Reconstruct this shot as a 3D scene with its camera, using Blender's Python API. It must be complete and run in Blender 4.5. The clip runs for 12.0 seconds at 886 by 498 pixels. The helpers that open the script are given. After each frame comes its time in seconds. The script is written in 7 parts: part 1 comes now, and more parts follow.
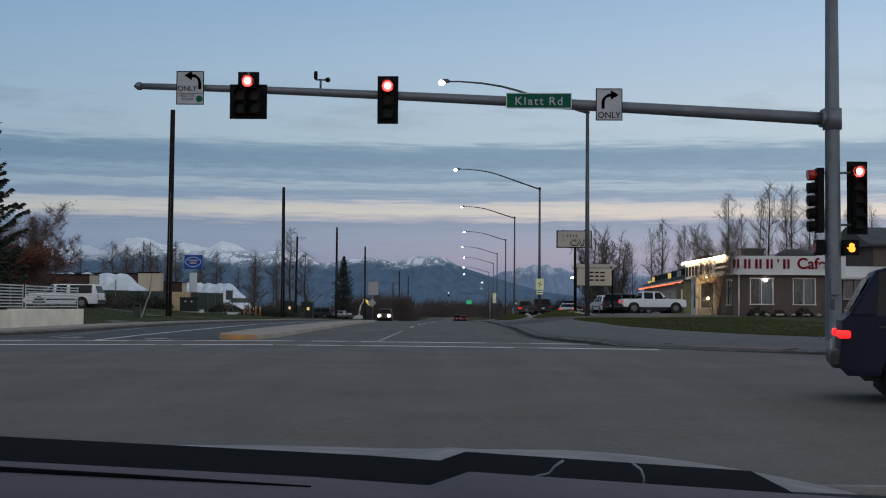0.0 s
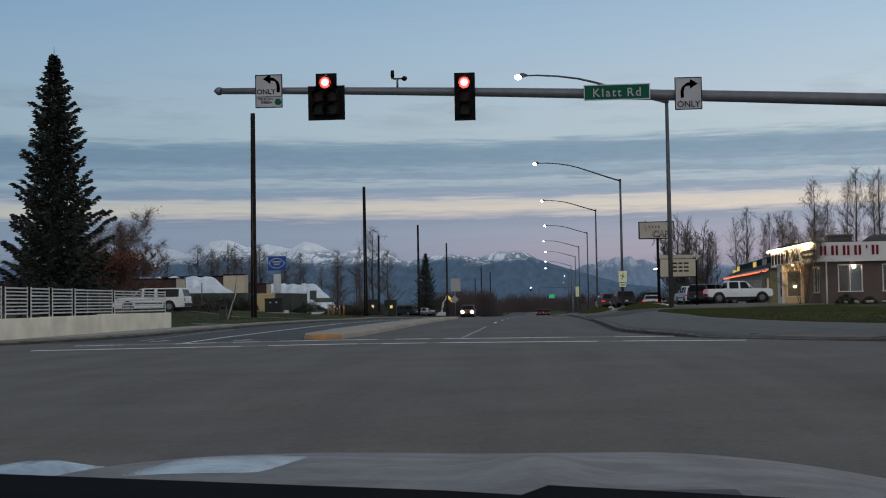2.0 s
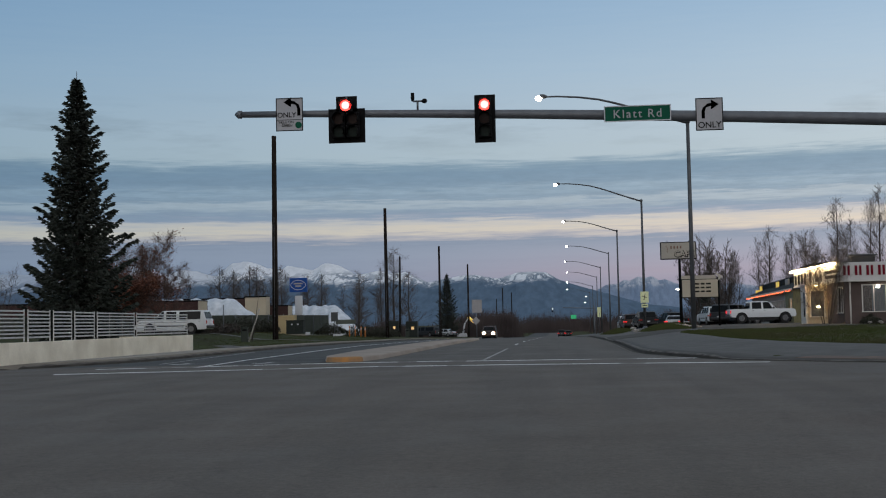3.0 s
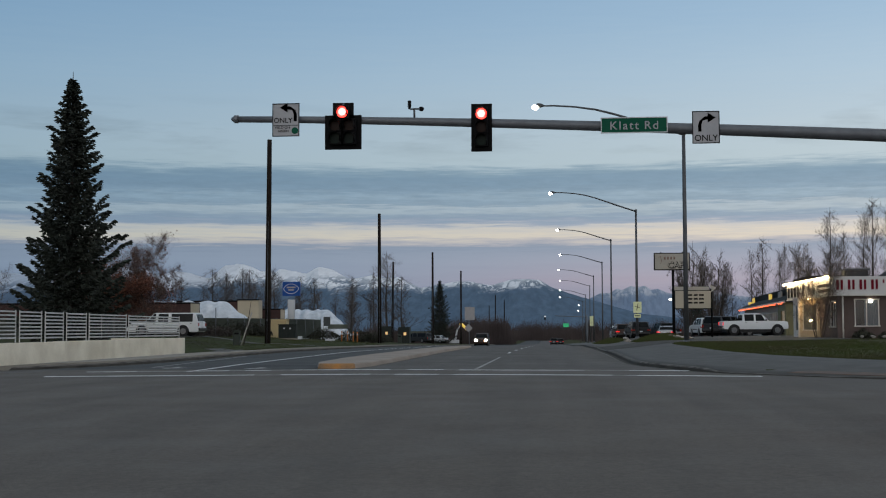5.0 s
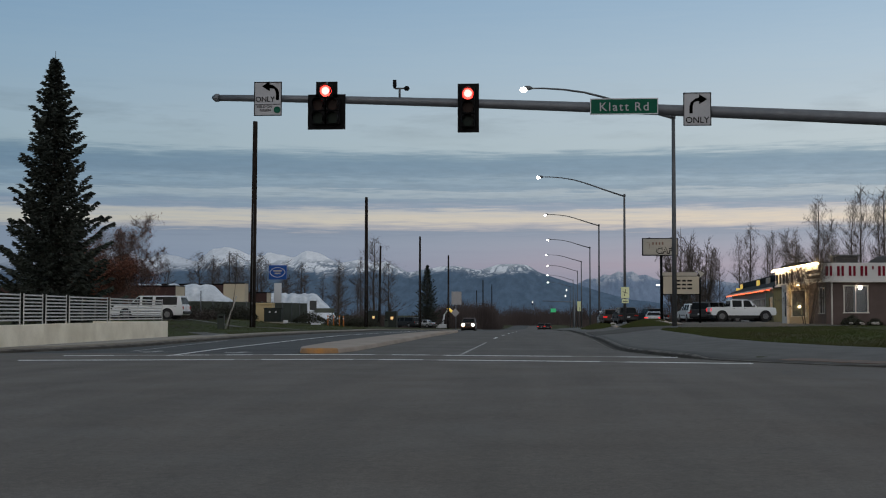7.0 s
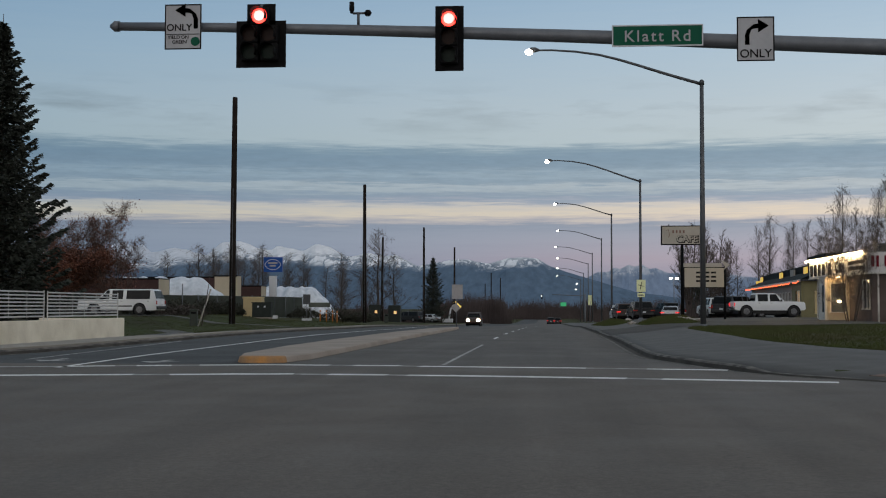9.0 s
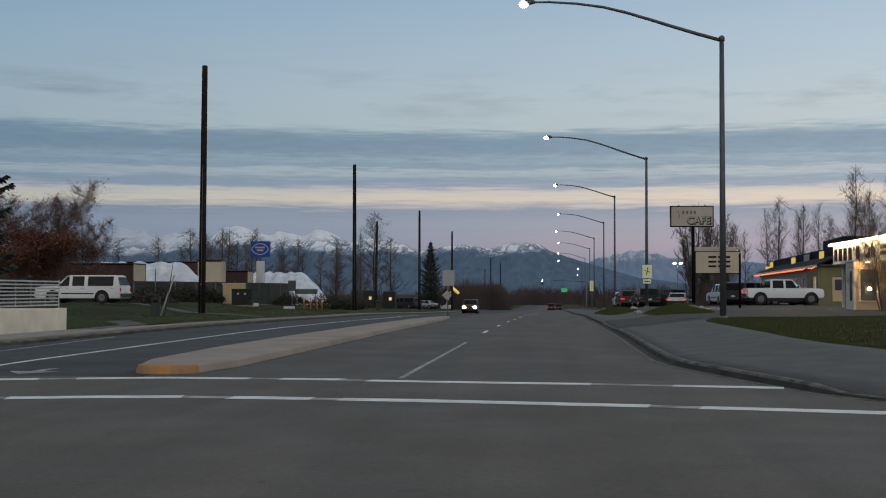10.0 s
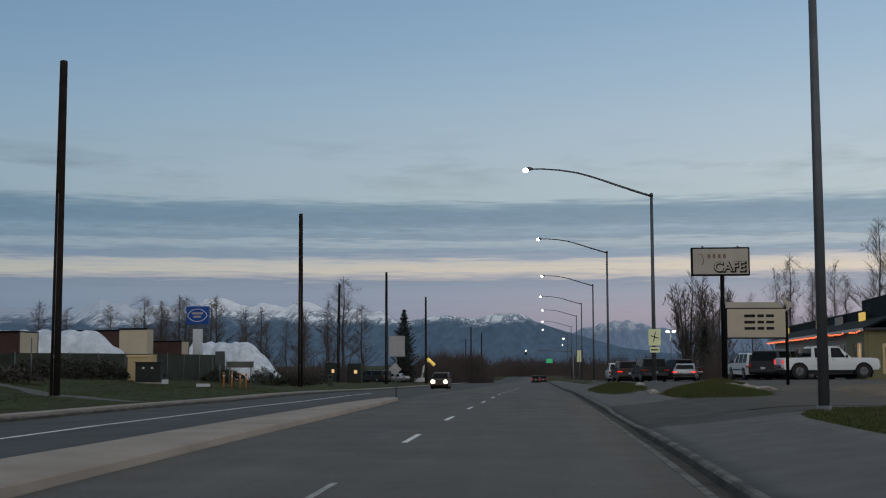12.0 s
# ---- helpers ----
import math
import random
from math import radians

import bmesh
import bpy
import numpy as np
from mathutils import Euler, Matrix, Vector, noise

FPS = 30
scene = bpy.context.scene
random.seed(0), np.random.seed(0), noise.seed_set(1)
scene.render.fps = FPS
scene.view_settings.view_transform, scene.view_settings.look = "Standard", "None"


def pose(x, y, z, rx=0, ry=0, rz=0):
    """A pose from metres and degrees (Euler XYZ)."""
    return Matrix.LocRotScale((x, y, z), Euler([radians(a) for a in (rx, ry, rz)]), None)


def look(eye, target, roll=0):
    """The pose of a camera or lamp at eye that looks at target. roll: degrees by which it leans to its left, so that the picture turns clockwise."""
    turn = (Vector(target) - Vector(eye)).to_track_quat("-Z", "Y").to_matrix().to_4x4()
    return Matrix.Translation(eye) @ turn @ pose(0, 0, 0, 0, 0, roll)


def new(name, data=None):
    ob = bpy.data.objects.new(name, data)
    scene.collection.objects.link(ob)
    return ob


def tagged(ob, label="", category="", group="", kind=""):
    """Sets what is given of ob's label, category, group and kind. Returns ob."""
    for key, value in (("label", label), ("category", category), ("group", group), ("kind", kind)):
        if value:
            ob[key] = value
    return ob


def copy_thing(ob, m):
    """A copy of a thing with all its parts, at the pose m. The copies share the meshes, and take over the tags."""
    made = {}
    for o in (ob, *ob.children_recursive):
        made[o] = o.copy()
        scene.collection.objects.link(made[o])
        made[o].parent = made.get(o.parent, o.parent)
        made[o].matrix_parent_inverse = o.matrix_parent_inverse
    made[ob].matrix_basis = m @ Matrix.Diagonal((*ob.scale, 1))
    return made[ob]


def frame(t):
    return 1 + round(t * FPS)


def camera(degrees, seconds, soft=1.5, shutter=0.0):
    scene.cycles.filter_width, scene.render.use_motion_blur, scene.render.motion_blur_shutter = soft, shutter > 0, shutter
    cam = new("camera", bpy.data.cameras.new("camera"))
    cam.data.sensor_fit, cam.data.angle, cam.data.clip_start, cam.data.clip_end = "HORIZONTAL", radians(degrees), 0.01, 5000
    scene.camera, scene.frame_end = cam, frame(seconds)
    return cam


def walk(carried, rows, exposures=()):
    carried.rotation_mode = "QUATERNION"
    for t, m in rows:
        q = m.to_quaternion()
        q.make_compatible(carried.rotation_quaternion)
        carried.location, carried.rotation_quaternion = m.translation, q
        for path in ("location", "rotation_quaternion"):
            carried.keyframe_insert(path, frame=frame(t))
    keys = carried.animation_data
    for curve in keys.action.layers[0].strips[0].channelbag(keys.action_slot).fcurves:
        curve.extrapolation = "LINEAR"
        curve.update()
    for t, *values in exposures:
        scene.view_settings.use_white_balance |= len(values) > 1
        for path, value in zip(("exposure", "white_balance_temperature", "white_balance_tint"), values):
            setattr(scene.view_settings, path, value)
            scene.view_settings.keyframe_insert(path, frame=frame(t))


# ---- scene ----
cam = camera(38.0, 12.0, soft=1.1)
PATH = [
    (0, (0.2, 1.565, 1.125), (0.174, 3.563, 1.212), 0.4),
    (0.5, (0.194, 1.58, 1.127), (0.097, 3.577, 1.2), 0.1),
    (1, (0.189, 1.569, 1.132), (0.065, 3.564, 1.199), -0.2),
    (1.5, (0.211, 1.584, 1.134), (0.074, 3.578, 1.203), -0.5),
    (2, (0.202, 1.59, 1.138), (0.05, 3.583, 1.219), -1.0),
    (2.5, (0.197, 1.662, 1.152), (0.026, 3.652, 1.25), -1.2),
    (3, (0.208, 1.649, 1.179), (0.024, 3.637, 1.293), -1.2),
    (5, (0.184, 1.692, 1.255), (0.01, 3.681, 1.378), -0.2),
    (5.5, (0.181, 1.677, 1.264), (0.017, 3.665, 1.4), -0.1),
    (6, (0.182, 1.699, 1.247), (0.026, 3.687, 1.395), -0.1),
    (6.5, (0.191, 1.681, 1.246), (0.038, 3.671, 1.371), 0.1),
    (6.7, (0.193, 1.9, 1.249), (0.04, 3.89, 1.354), 0.1),
    (8.3, (0.252, 7.09, 1.317), (0.077, 9.08, 1.409), 0.0),
    (8.5, (0.259, 8.229, 1.325), (0.084, 10.219, 1.419), 0.0),
    (9, (0.278, 11.362, 1.362), (0.107, 13.353, 1.451), 0.1),
    (9.5, (0.294, 14.914, 1.423), (0.125, 16.905, 1.503), 0.1),
    (10, (0.404, 18.759, 1.514), (0.231, 20.75, 1.58), 0.1),
    (10.5, (0.385, 23.564, 1.538), (0.213, 25.555, 1.607), 0.0),
    (11, (0.474, 28.498, 1.563), (0.3, 30.488, 1.671), -0.0),
    (11.5, (0.483, 34.068, 1.597), (0.314, 36.055, 1.751), -0.2),
    (12, (0.505, 39.887, 1.587), (0.357, 41.874, 1.763), -0.2),
]
walk(cam, [(t, look(eye, target, roll)) for t, eye, target, roll in PATH],
           [(0, -0.04, 6260, 12), (0.5, -0.1, 6250, 11), (1, -0.08, 6400, 11), (1.5, -0.06, 6450, 11), (2.5, -0.04, 6550, 12), (5.5, 0.0, 6550, 10), (6, -0.05, 6600, 11), (6.5, -0.1, 6650, 11),
            (8.5, -0.02, 6850, 12), (9.5, -0.02, 6850, 12), (10.5, -0.05, 6950, 13), (11, 0.02, 7000, 13), (11.5, -0.08, 6750, 12), (12, -0.14, 6650, 11)])

# ---------- world, sun ----------
world = bpy.data.worlds.new("dusk_sky")
scene.world = world
world.use_nodes = True
wn, wl = world.node_tree.nodes, world.node_tree.links
wn.clear()


def lin(r, g, b):
    return tuple(((c / 255 + 0.055) / 1.055) ** 2.4 if c > 10 else c / 255 / 12.92 for c in (r, g, b)) + (1.0,)


def wnode(kind, **kw):
    n = wn.new(kind)
    for k, v in kw.items():
        n.inputs[k.replace("_", " ")].default_value = v
    return n


def wmath(op, a, b=None):
    n = wn.new("ShaderNodeMath")
    n.operation = op
    for k, v in enumerate((a, b)):
        if v is None:
            continue
        if isinstance(v, (int, float)):
            n.inputs[k].default_value = v
        else:
            wl.new(v, n.inputs[k])
    return n.outputs[0]


SKY_STOPS = [
    (0.0, 122, 134, 156), (1.7, 138, 149, 170), (2.4, 143, 155, 175), (3.0, 147, 159, 178), (3.4, 144, 156, 175),
    (3.6, 137, 150, 170), (3.8, 178, 177, 184), (4.1, 211, 203, 191), (4.5, 192, 192, 193), (4.7, 152, 164, 182),
    (4.95, 138, 157, 177), (5.2, 162, 177, 189), (5.35, 170, 184, 195), (5.55, 134, 155, 174), (5.85, 147, 168, 185),
    (6.15, 130, 153, 173), (6.7, 125, 150, 171), (6.95, 134, 158, 176), (7.3, 176, 193, 203), (8.6, 175, 193, 206),
    (11.1, 164, 188, 208), (13.5, 150, 179, 205), (16.0, 138, 170, 200), (21.0, 148, 168, 188), (30.0, 160, 170, 180),
]
coord = wn.new("ShaderNodeTexCoord")
sep = wn.new("ShaderNodeSeparateXYZ")
wl.new(coord.outputs["Generated"], sep.inputs[0])
elev = wmath("MULTIPLY", wmath("ARCSINE", sep.outputs[2]), 57.29578)
# long streaks: noise stretched along the horizon, bending the cloud layers
stretch = wn.new("ShaderNodeMapping")
stretch.inputs["Scale"].default_value = (4.5, 4.5, 110.0)
wl.new(coord.outputs["Generated"], stretch.inputs[0])
streak = wnode("ShaderNodeTexNoise", Scale=1.6, Detail=7.0, Roughness=0.62)
wl.new(stretch.outputs[0], streak.inputs["Vector"])
wide = wn.new("ShaderNodeMapping")
wide.inputs["Scale"].default_value = (3.0, 3.0, 9.0)
wl.new(coord.outputs["Generated"], wide.inputs[0])
bend = wnode("ShaderNodeTexNoise", Scale=1.3, Detail=3.0, Roughness=0.5)
wl.new(wide.outputs[0], bend.inputs["Vector"])
thin = wn.new("ShaderNodeMapping")
thin.inputs["Scale"].default_value = (17.0, 17.0, 300.0)
wl.new(coord.outputs["Generated"], thin.inputs[0])
wisps = wnode("ShaderNodeTexNoise", Scale=1.5, Detail=6.0, Roughness=0.6)
wl.new(thin.outputs[0], wisps.inputs["Vector"])
offset = wmath("ADD", wmath("ADD", wmath("MULTIPLY", wmath("SUBTRACT", streak.outputs[0], 0.5), 0.7), wmath("MULTIPLY", wmath("SUBTRACT", wisps.outputs[0], 0.5), 0.9)),
               wmath("MULTIPLY", wmath("SUBTRACT", bend.outputs[0], 0.5), 0.28))
elev_bent = wmath("ADD", elev, offset)
ramp = wn.new("ShaderNodeValToRGB")
for e in range(len(SKY_STOPS) - 2):
    ramp.color_ramp.elements.new(0.5)
for el, (deg, r, g, b) in zip(ramp.color_ramp.elements, SKY_STOPS):
    el.position, el.color = deg / 30, lin(r, g, b)
wl.new(wmath("DIVIDE", elev_bent, 30.0), ramp.inputs[0])
# thin grey wisps above the cloud deck
loose = wn.new("ShaderNodeMapping")
loose.inputs["Scale"].default_value = (5.0, 5.0, 34.0)
loose.inputs["Location"].default_value = (3.1, 0.4, 0.0)
wl.new(coord.outputs["Generated"], loose.inputs[0])
scraps = wnode("ShaderNodeTexNoise", Scale=1.7, Detail=5.0, Roughness=0.6)
wl.new(loose.outputs[0], scraps.inputs["Vector"])
height_mask = wmath("MAXIMUM", wmath("SUBTRACT", 1.0, wmath("ABSOLUTE", wmath("DIVIDE", wmath("SUBTRACT", elev, 8.6), 1.7))), 0.0)
veil = wmath("MULTIPLY", wmath("MULTIPLY", wmath("MAXIMUM", wmath("SUBTRACT", scraps.outputs[0], 0.5), 0.0), height_mask), 1.1)
# fine mottled ripples through the cloud deck
mottle_map = wn.new("ShaderNodeMapping")
mottle_map.inputs["Scale"].default_value = (24.0, 24.0, 130.0)
wl.new(coord.outputs["Generated"], mottle_map.inputs[0])
mottle = wnode("ShaderNodeTexNoise", Scale=2.2, Detail=5.0, Roughness=0.65)
wl.new(mottle_map.outputs[0], mottle.inputs["Vector"])
deck_mask = wmath("MAXIMUM", wmath("SUBTRACT", 1.0, wmath("ABSOLUTE", wmath("DIVIDE", wmath("SUBTRACT", elev, 5.9), 1.7))), 0.0)
veil = wmath("ADD", veil, wmath("MULTIPLY", wmath("MULTIPLY", wmath("SUBTRACT", 0.5, mottle.outputs[0]), deck_mask), 0.42))
veiled = wn.new("ShaderNodeVectorMath")
veiled.operation = "SCALE"
wl.new(ramp.outputs[0], veiled.inputs[0])
wl.new(wmath("SUBTRACT", 1.0, veil), veiled.inputs["Scale"])
nishita = wn.new("ShaderNodeTexSky")
nishita.sky_type = "NISHITA"
nishita.sun_disc = False
nishita.sun_elevation = radians(3)
nishita.sun_rotation = radians(200)
faint = wn.new("ShaderNodeVectorMath")
faint.operation = "SCALE"
wl.new(nishita.outputs[0], faint.inputs[0])
faint.inputs["Scale"].default_value = 0.004
# warm afterglow low in the sky behind the camera, where the sun has gone
west = wmath("MULTIPLY", wmath("MAXIMUM", wmath("MULTIPLY", sep.outputs[1], -1.0), 0.0), wmath("POWER", wmath("SUBTRACT", 1.0, wmath("ABSOLUTE", sep.outputs[2])), 2.0))
glowing = wn.new("ShaderNodeVectorMath")
glowing.operation = "SCALE"
glowing.inputs[0].default_value = (0.78, 0.66, 0.52)
wl.new(west, glowing.inputs["Scale"])
# a faint rose band low over the hills, stronger towards +x
rose_side = wn.new("ShaderNodeMapRange")
rose_side.interpolation_type = "SMOOTHSTEP"
rose_side.inputs["From Min"].default_value, rose_side.inputs["From Max"].default_value = -0.22, 0.1
wl.new(sep.outputs[0], rose_side.inputs["Value"])
rose_band = wmath("MAXIMUM", wmath("SUBTRACT", 1.0, wmath("ABSOLUTE", wmath("DIVIDE", wmath("SUBTRACT", elev, 2.1), 1.5))), 0.0)
rose = wn.new("ShaderNodeVectorMath")
rose.operation = "SCALE"
rose.inputs[0].default_value = (0.1, 0.02, 0.0)
wl.new(wmath("MULTIPLY", rose_band, rose_side.outputs[0]), rose.inputs["Scale"])
rosy = wn.new("ShaderNodeVectorMath")
rosy.operation = "ADD"
warmer = wn.new("ShaderNodeVectorMath")
warmer.operation = "ADD"
# the sky is a little brighter towards +x
lean_rgb = wn.new("ShaderNodeCombineXYZ")
for channel, k in enumerate((0.72, 0.52, 0.38)):
    wl.new(wmath("ADD", (0.985, 1.0, 1.0)[channel], wmath("MULTIPLY", sep.outputs[0], k)), lean_rgb.inputs[channel])
leaning = wn.new("ShaderNodeVectorMath")
leaning.operation = "MULTIPLY"
wl.new(veiled.outputs[0], leaning.inputs[0])
wl.new(lean_rgb.outputs[0], leaning.inputs[1])
wl.new(leaning.outputs[0], rosy.inputs[0])
wl.new(rose.outputs[0], rosy.inputs[1])
wl.new(rosy.outputs[0], warmer.inputs[0])
wl.new(glowing.outputs[0], warmer.inputs[1])
total = wn.new("ShaderNodeVectorMath")
total.operation = "ADD"
wl.new(warmer.outputs[0], total.inputs[0])
wl.new(faint.outputs[0], total.inputs[1])
backg = wn.new("ShaderNodeBackground")
backg.inputs["Strength"].default_value = 1.0
wl.new(total.outputs[0], backg.inputs[0])
wout = wn.new("ShaderNodeOutputWorld")
wl.new(backg.outputs[0], wout.inputs[0])

sun = new("sun", bpy.data.lights.new("sun", "SUN"))
sun.data.energy, sun.data.angle, sun.data.color = 0.3, radians(50), (1.0, 0.9, 0.78)
sun.matrix_world = look((-15, -40, 22), (0, 0, 0))


# ---------- materials ----------
def material(name, colour, rough=0.7, metal=0.0, vary=0.25, scale=4.0, fine=40.0, bump=0.15, spec=0.5, colour2=None, island=0.0, emit=None, strength=0.0):
    """Procedural surface: colour varied at two scales, roughness varied, fine relief."""
    m = bpy.data.materials.new(name)
    m.use_nodes = True
    n, l = m.node_tree.nodes, m.node_tree.links
    b = n["Principled BSDF"]
    b.inputs["Metallic"].default_value = metal
    b.inputs["Specular IOR Level"].default_value = spec
    tc = n.new("ShaderNodeTexCoord")
    big, small = n.new("ShaderNodeTexNoise"), n.new("ShaderNodeTexNoise")
    for t, s, d in ((big, scale, 4.0), (small, fine, 3.0)):
        t.inputs["Scale"].default_value, t.inputs["Detail"].default_value = s, d
        l.new(tc.outputs["Object"], t.inputs["Vector"])
    mix = n.new("ShaderNodeMix")
    mix.data_type = "RGBA"
    c2 = colour2 or tuple(c * (1 - vary) for c in colour)
    mix.inputs["A"].default_value, mix.inputs["B"].default_value = (*colour, 1), (*c2, 1)
    rampn = n.new("ShaderNodeMapRange")
    rampn.inputs["From Min"].default_value, rampn.inputs["From Max"].default_value = 0.35, 0.65
    l.new(big.outputs[0], rampn.inputs["Value"])
    l.new(rampn.outputs[0], mix.inputs["Factor"])
    hsv = n.new("ShaderNodeHueSaturation")
    l.new(mix.outputs["Result"], hsv.inputs["Color"])
    val = n.new("ShaderNodeMapRange")
    val.inputs["To Min"].default_value, val.inputs["To Max"].default_value = 1 - vary, 1 + vary
    l.new(small.outputs[0], val.inputs["Value"])
    if island:
        geo = n.new("ShaderNodeNewGeometry")
        mr = n.new("ShaderNodeMapRange")
        mr.inputs["To Min"].default_value, mr.inputs["To Max"].default_value = 1 - island, 1 + island
        l.new(geo.outputs["Random Per Island"], mr.inputs["Value"])
        mul = n.new("ShaderNodeMath")
        mul.operation = "MULTIPLY"
        l.new(val.outputs[0], mul.inputs[0])
        l.new(mr.outputs[0], mul.inputs[1])
        l.new(mul.outputs[0], hsv.inputs["Value"])
    else:
        l.new(val.outputs[0], hsv.inputs["Value"])
    l.new(hsv.outputs[0], b.inputs["Base Color"])
    rr = n.new("ShaderNodeMapRange")
    rr.inputs["To Min"].default_value, rr.inputs["To Max"].default_value = max(0.03, rough - 0.12), min(1, rough + 0.12)
    l.new(big.outputs[0], rr.inputs["Value"])
    l.new(rr.outputs[0], b.inputs["Roughness"])
    if bump:
        bp = n.new("ShaderNodeBump")
        bp.inputs["Strength"].default_value, bp.inputs["Distance"].default_value = bump, 0.02
        l.new(small.outputs[0], bp.inputs["Height"])
        l.new(bp.outputs[0], b.inputs["Normal"])
    if emit:
        b.inputs["Emission Color"].default_value = (*emit, 1)
        b.inputs["Emission Strength"].default_value = strength
    return m


def clear_glass(name):
    """Thin window glass: mostly clear, with a gloss."""
    m = bpy.data.materials.new(name)
    m.use_nodes = True
    n, l = m.node_tree.nodes, m.node_tree.links
    through_mix, clear, gloss, facing = n.new("ShaderNodeMixShader"), n.new("ShaderNodeBsdfTransparent"), n.new("ShaderNodeBsdfGlossy"), n.new("ShaderNodeFresnel")
    clear.inputs["Color"].default_value = (0.72, 0.76, 0.78, 1)
    gloss.inputs["Roughness"].default_value = 0.05
    l.new(facing.outputs[0], through_mix.inputs["Fac"])
    l.new(clear.outputs[0], through_mix.inputs[1])
    l.new(gloss.outputs[0], through_mix.inputs[2])
    l.new(through_mix.outputs[0], n["Material Output"].inputs["Surface"])
    return m


def glow(name, colour, strength):
    return material(name, tuple(min(1, c) for c in colour), 0.4, vary=0.02, bump=0, emit=colour, strength=strength)


def asphalt_material(name="asphalt", tone=(0.106, 0.091, 0.079)):
    """Worn asphalt: aggregate grain, long wheel-polished streaks along the road, old stains and sealed cracks."""
    m = bpy.data.materials.new(name)
    m.use_nodes = True
    n, l = m.node_tree.nodes, m.node_tree.links
    b = n["Principled BSDF"]
    tc = n.new("ShaderNodeTexCoord")

    def tex(scale, detail, vec=None, rough=0.55):
        t = n.new("ShaderNodeTexNoise")
        t.inputs["Scale"].default_value, t.inputs["Detail"].default_value, t.inputs["Roughness"].default_value = scale, detail, rough
        l.new(vec or tc.outputs["Object"], t.inputs["Vector"])
        return t.outputs[0]

    def mapr(v, a, c, lo, hi):
        r = n.new("ShaderNodeMapRange")
        for k, x in zip(("From Min", "From Max", "To Min", "To Max"), (a, c, lo, hi)):
            r.inputs[k].default_value = x
        l.new(v, r.inputs["Value"])
        return r.outputs[0]

    def mul(a, c):
        x = n.new("ShaderNodeMath")
        x.operation = "MULTIPLY"
        l.new(a, x.inputs[0])
        l.new(c, x.inputs[1])
        return x.outputs[0]

    mp = n.new("ShaderNodeMapping")
    mp.inputs["Scale"].default_value = (0.9, 0.05, 1)
    l.new(tc.outputs["Object"], mp.inputs[0])
    streaks = mapr(tex(1.2, 4.0, mp.outputs[0]), 0.3, 0.7, 0.86, 1.14)
    patches = mapr(tex(0.16, 5.0), 0.3, 0.7, 0.91, 1.09)
    grain = mapr(tex(55, 2.0), 0.25, 0.75, 0.75, 1.25)
    wave = n.new("ShaderNodeTexVoronoi")
    wave.feature = "DISTANCE_TO_EDGE"
    wave.inputs["Scale"].default_value = 0.11
    l.new(tc.outputs["Object"], wave.inputs["Vector"])
    crack = mapr(wave.outputs["Distance"], 0.0, 0.05, 0.93, 1.0)
    chips = mapr(tex(13, 3.0, rough=0.7), 0.3, 0.72, 0.84, 1.2)
    # dark tarry blotches and thin cracks of their own shape
    blotch = mapr(tex(0.55, 6.0, rough=0.7), 0.66, 0.74, 1.0, 0.62)
    vein = n.new("ShaderNodeTexVoronoi")
    vein.feature = "DISTANCE_TO_EDGE"
    vein.inputs["Scale"].default_value = 0.31
    bent = n.new("ShaderNodeVectorMath")
    bent.operation = "MULTIPLY_ADD"
    warp = n.new("ShaderNodeTexNoise")
    warp.inputs["Scale"].default_value = 0.9
    l.new(tc.outputs["Object"], warp.inputs["Vector"])
    l.new(warp.outputs["Color"], bent.inputs[0])
    bent.inputs[1].default_value = (2.5, 2.5, 0)
    l.new(tc.outputs["Object"], bent.inputs[2])
    l.new(bent.outputs[0], vein.inputs["Vector"])
    hair = mapr(vein.outputs["Distance"], 0.0, 0.008, 0.86, 1.0)
    specks = mapr(tex(6.5, 2.0, rough=0.5), 0.73, 0.78, 1.0, 0.5)
    value = mul(mul(mul(mul(mul(mul(mul(streaks, patches), grain), chips), crack), blotch), hair), specks)
    hsv = n.new("ShaderNodeHueSaturation")
    hsv.inputs["Color"].default_value = (*tone, 1)
    l.new(value, hsv.inputs["Value"])
    l.new(hsv.outputs[0], b.inputs["Base Color"])
    l.new(mapr(tex(0.5, 4.0), 0.3, 0.7, 0.72, 0.92), b.inputs["Roughness"])
    b.inputs["Specular IOR Level"].default_value = 0.3
    bp = n.new("ShaderNodeBump")
    bp.inputs["Strength"].default_value, bp.inputs["Distance"].default_value = 0.35, 0.01
    l.new(tex(70, 3.0), bp.inputs["Height"])
    l.new(bp.outputs[0], b.inputs["Normal"])
    return m


ASPHALT = asphalt_material("asphalt", (0.093, 0.086, 0.08))
ASPHALT_OLD = asphalt_material("old_crossing_asphalt", (0.109, 0.096, 0.085))
ASPHALT_NEW = asphalt_material("younger_asphalt", (0.053, 0.055, 0.057))
PAINT = material("road_paint", (0.8, 0.8, 0.78), 0.6, colour2=(0.55, 0.55, 0.53), vary=0.3, scale=1.7, fine=25)
YELLOW_PAINT = material("curb_yellow", (0.42, 0.19, 0.045), 0.7, colour2=(0.27, 0.16, 0.08), vary=0.25, scale=2.5, fine=20)
CONCRETE = material("concrete", (0.27, 0.245, 0.21), 0.85, vary=0.18, scale=0.8, fine=30)
MEDIAN_CONC = material("median_concrete", (0.31, 0.26, 0.22), 0.85, vary=0.2, scale=0.6, fine=25)
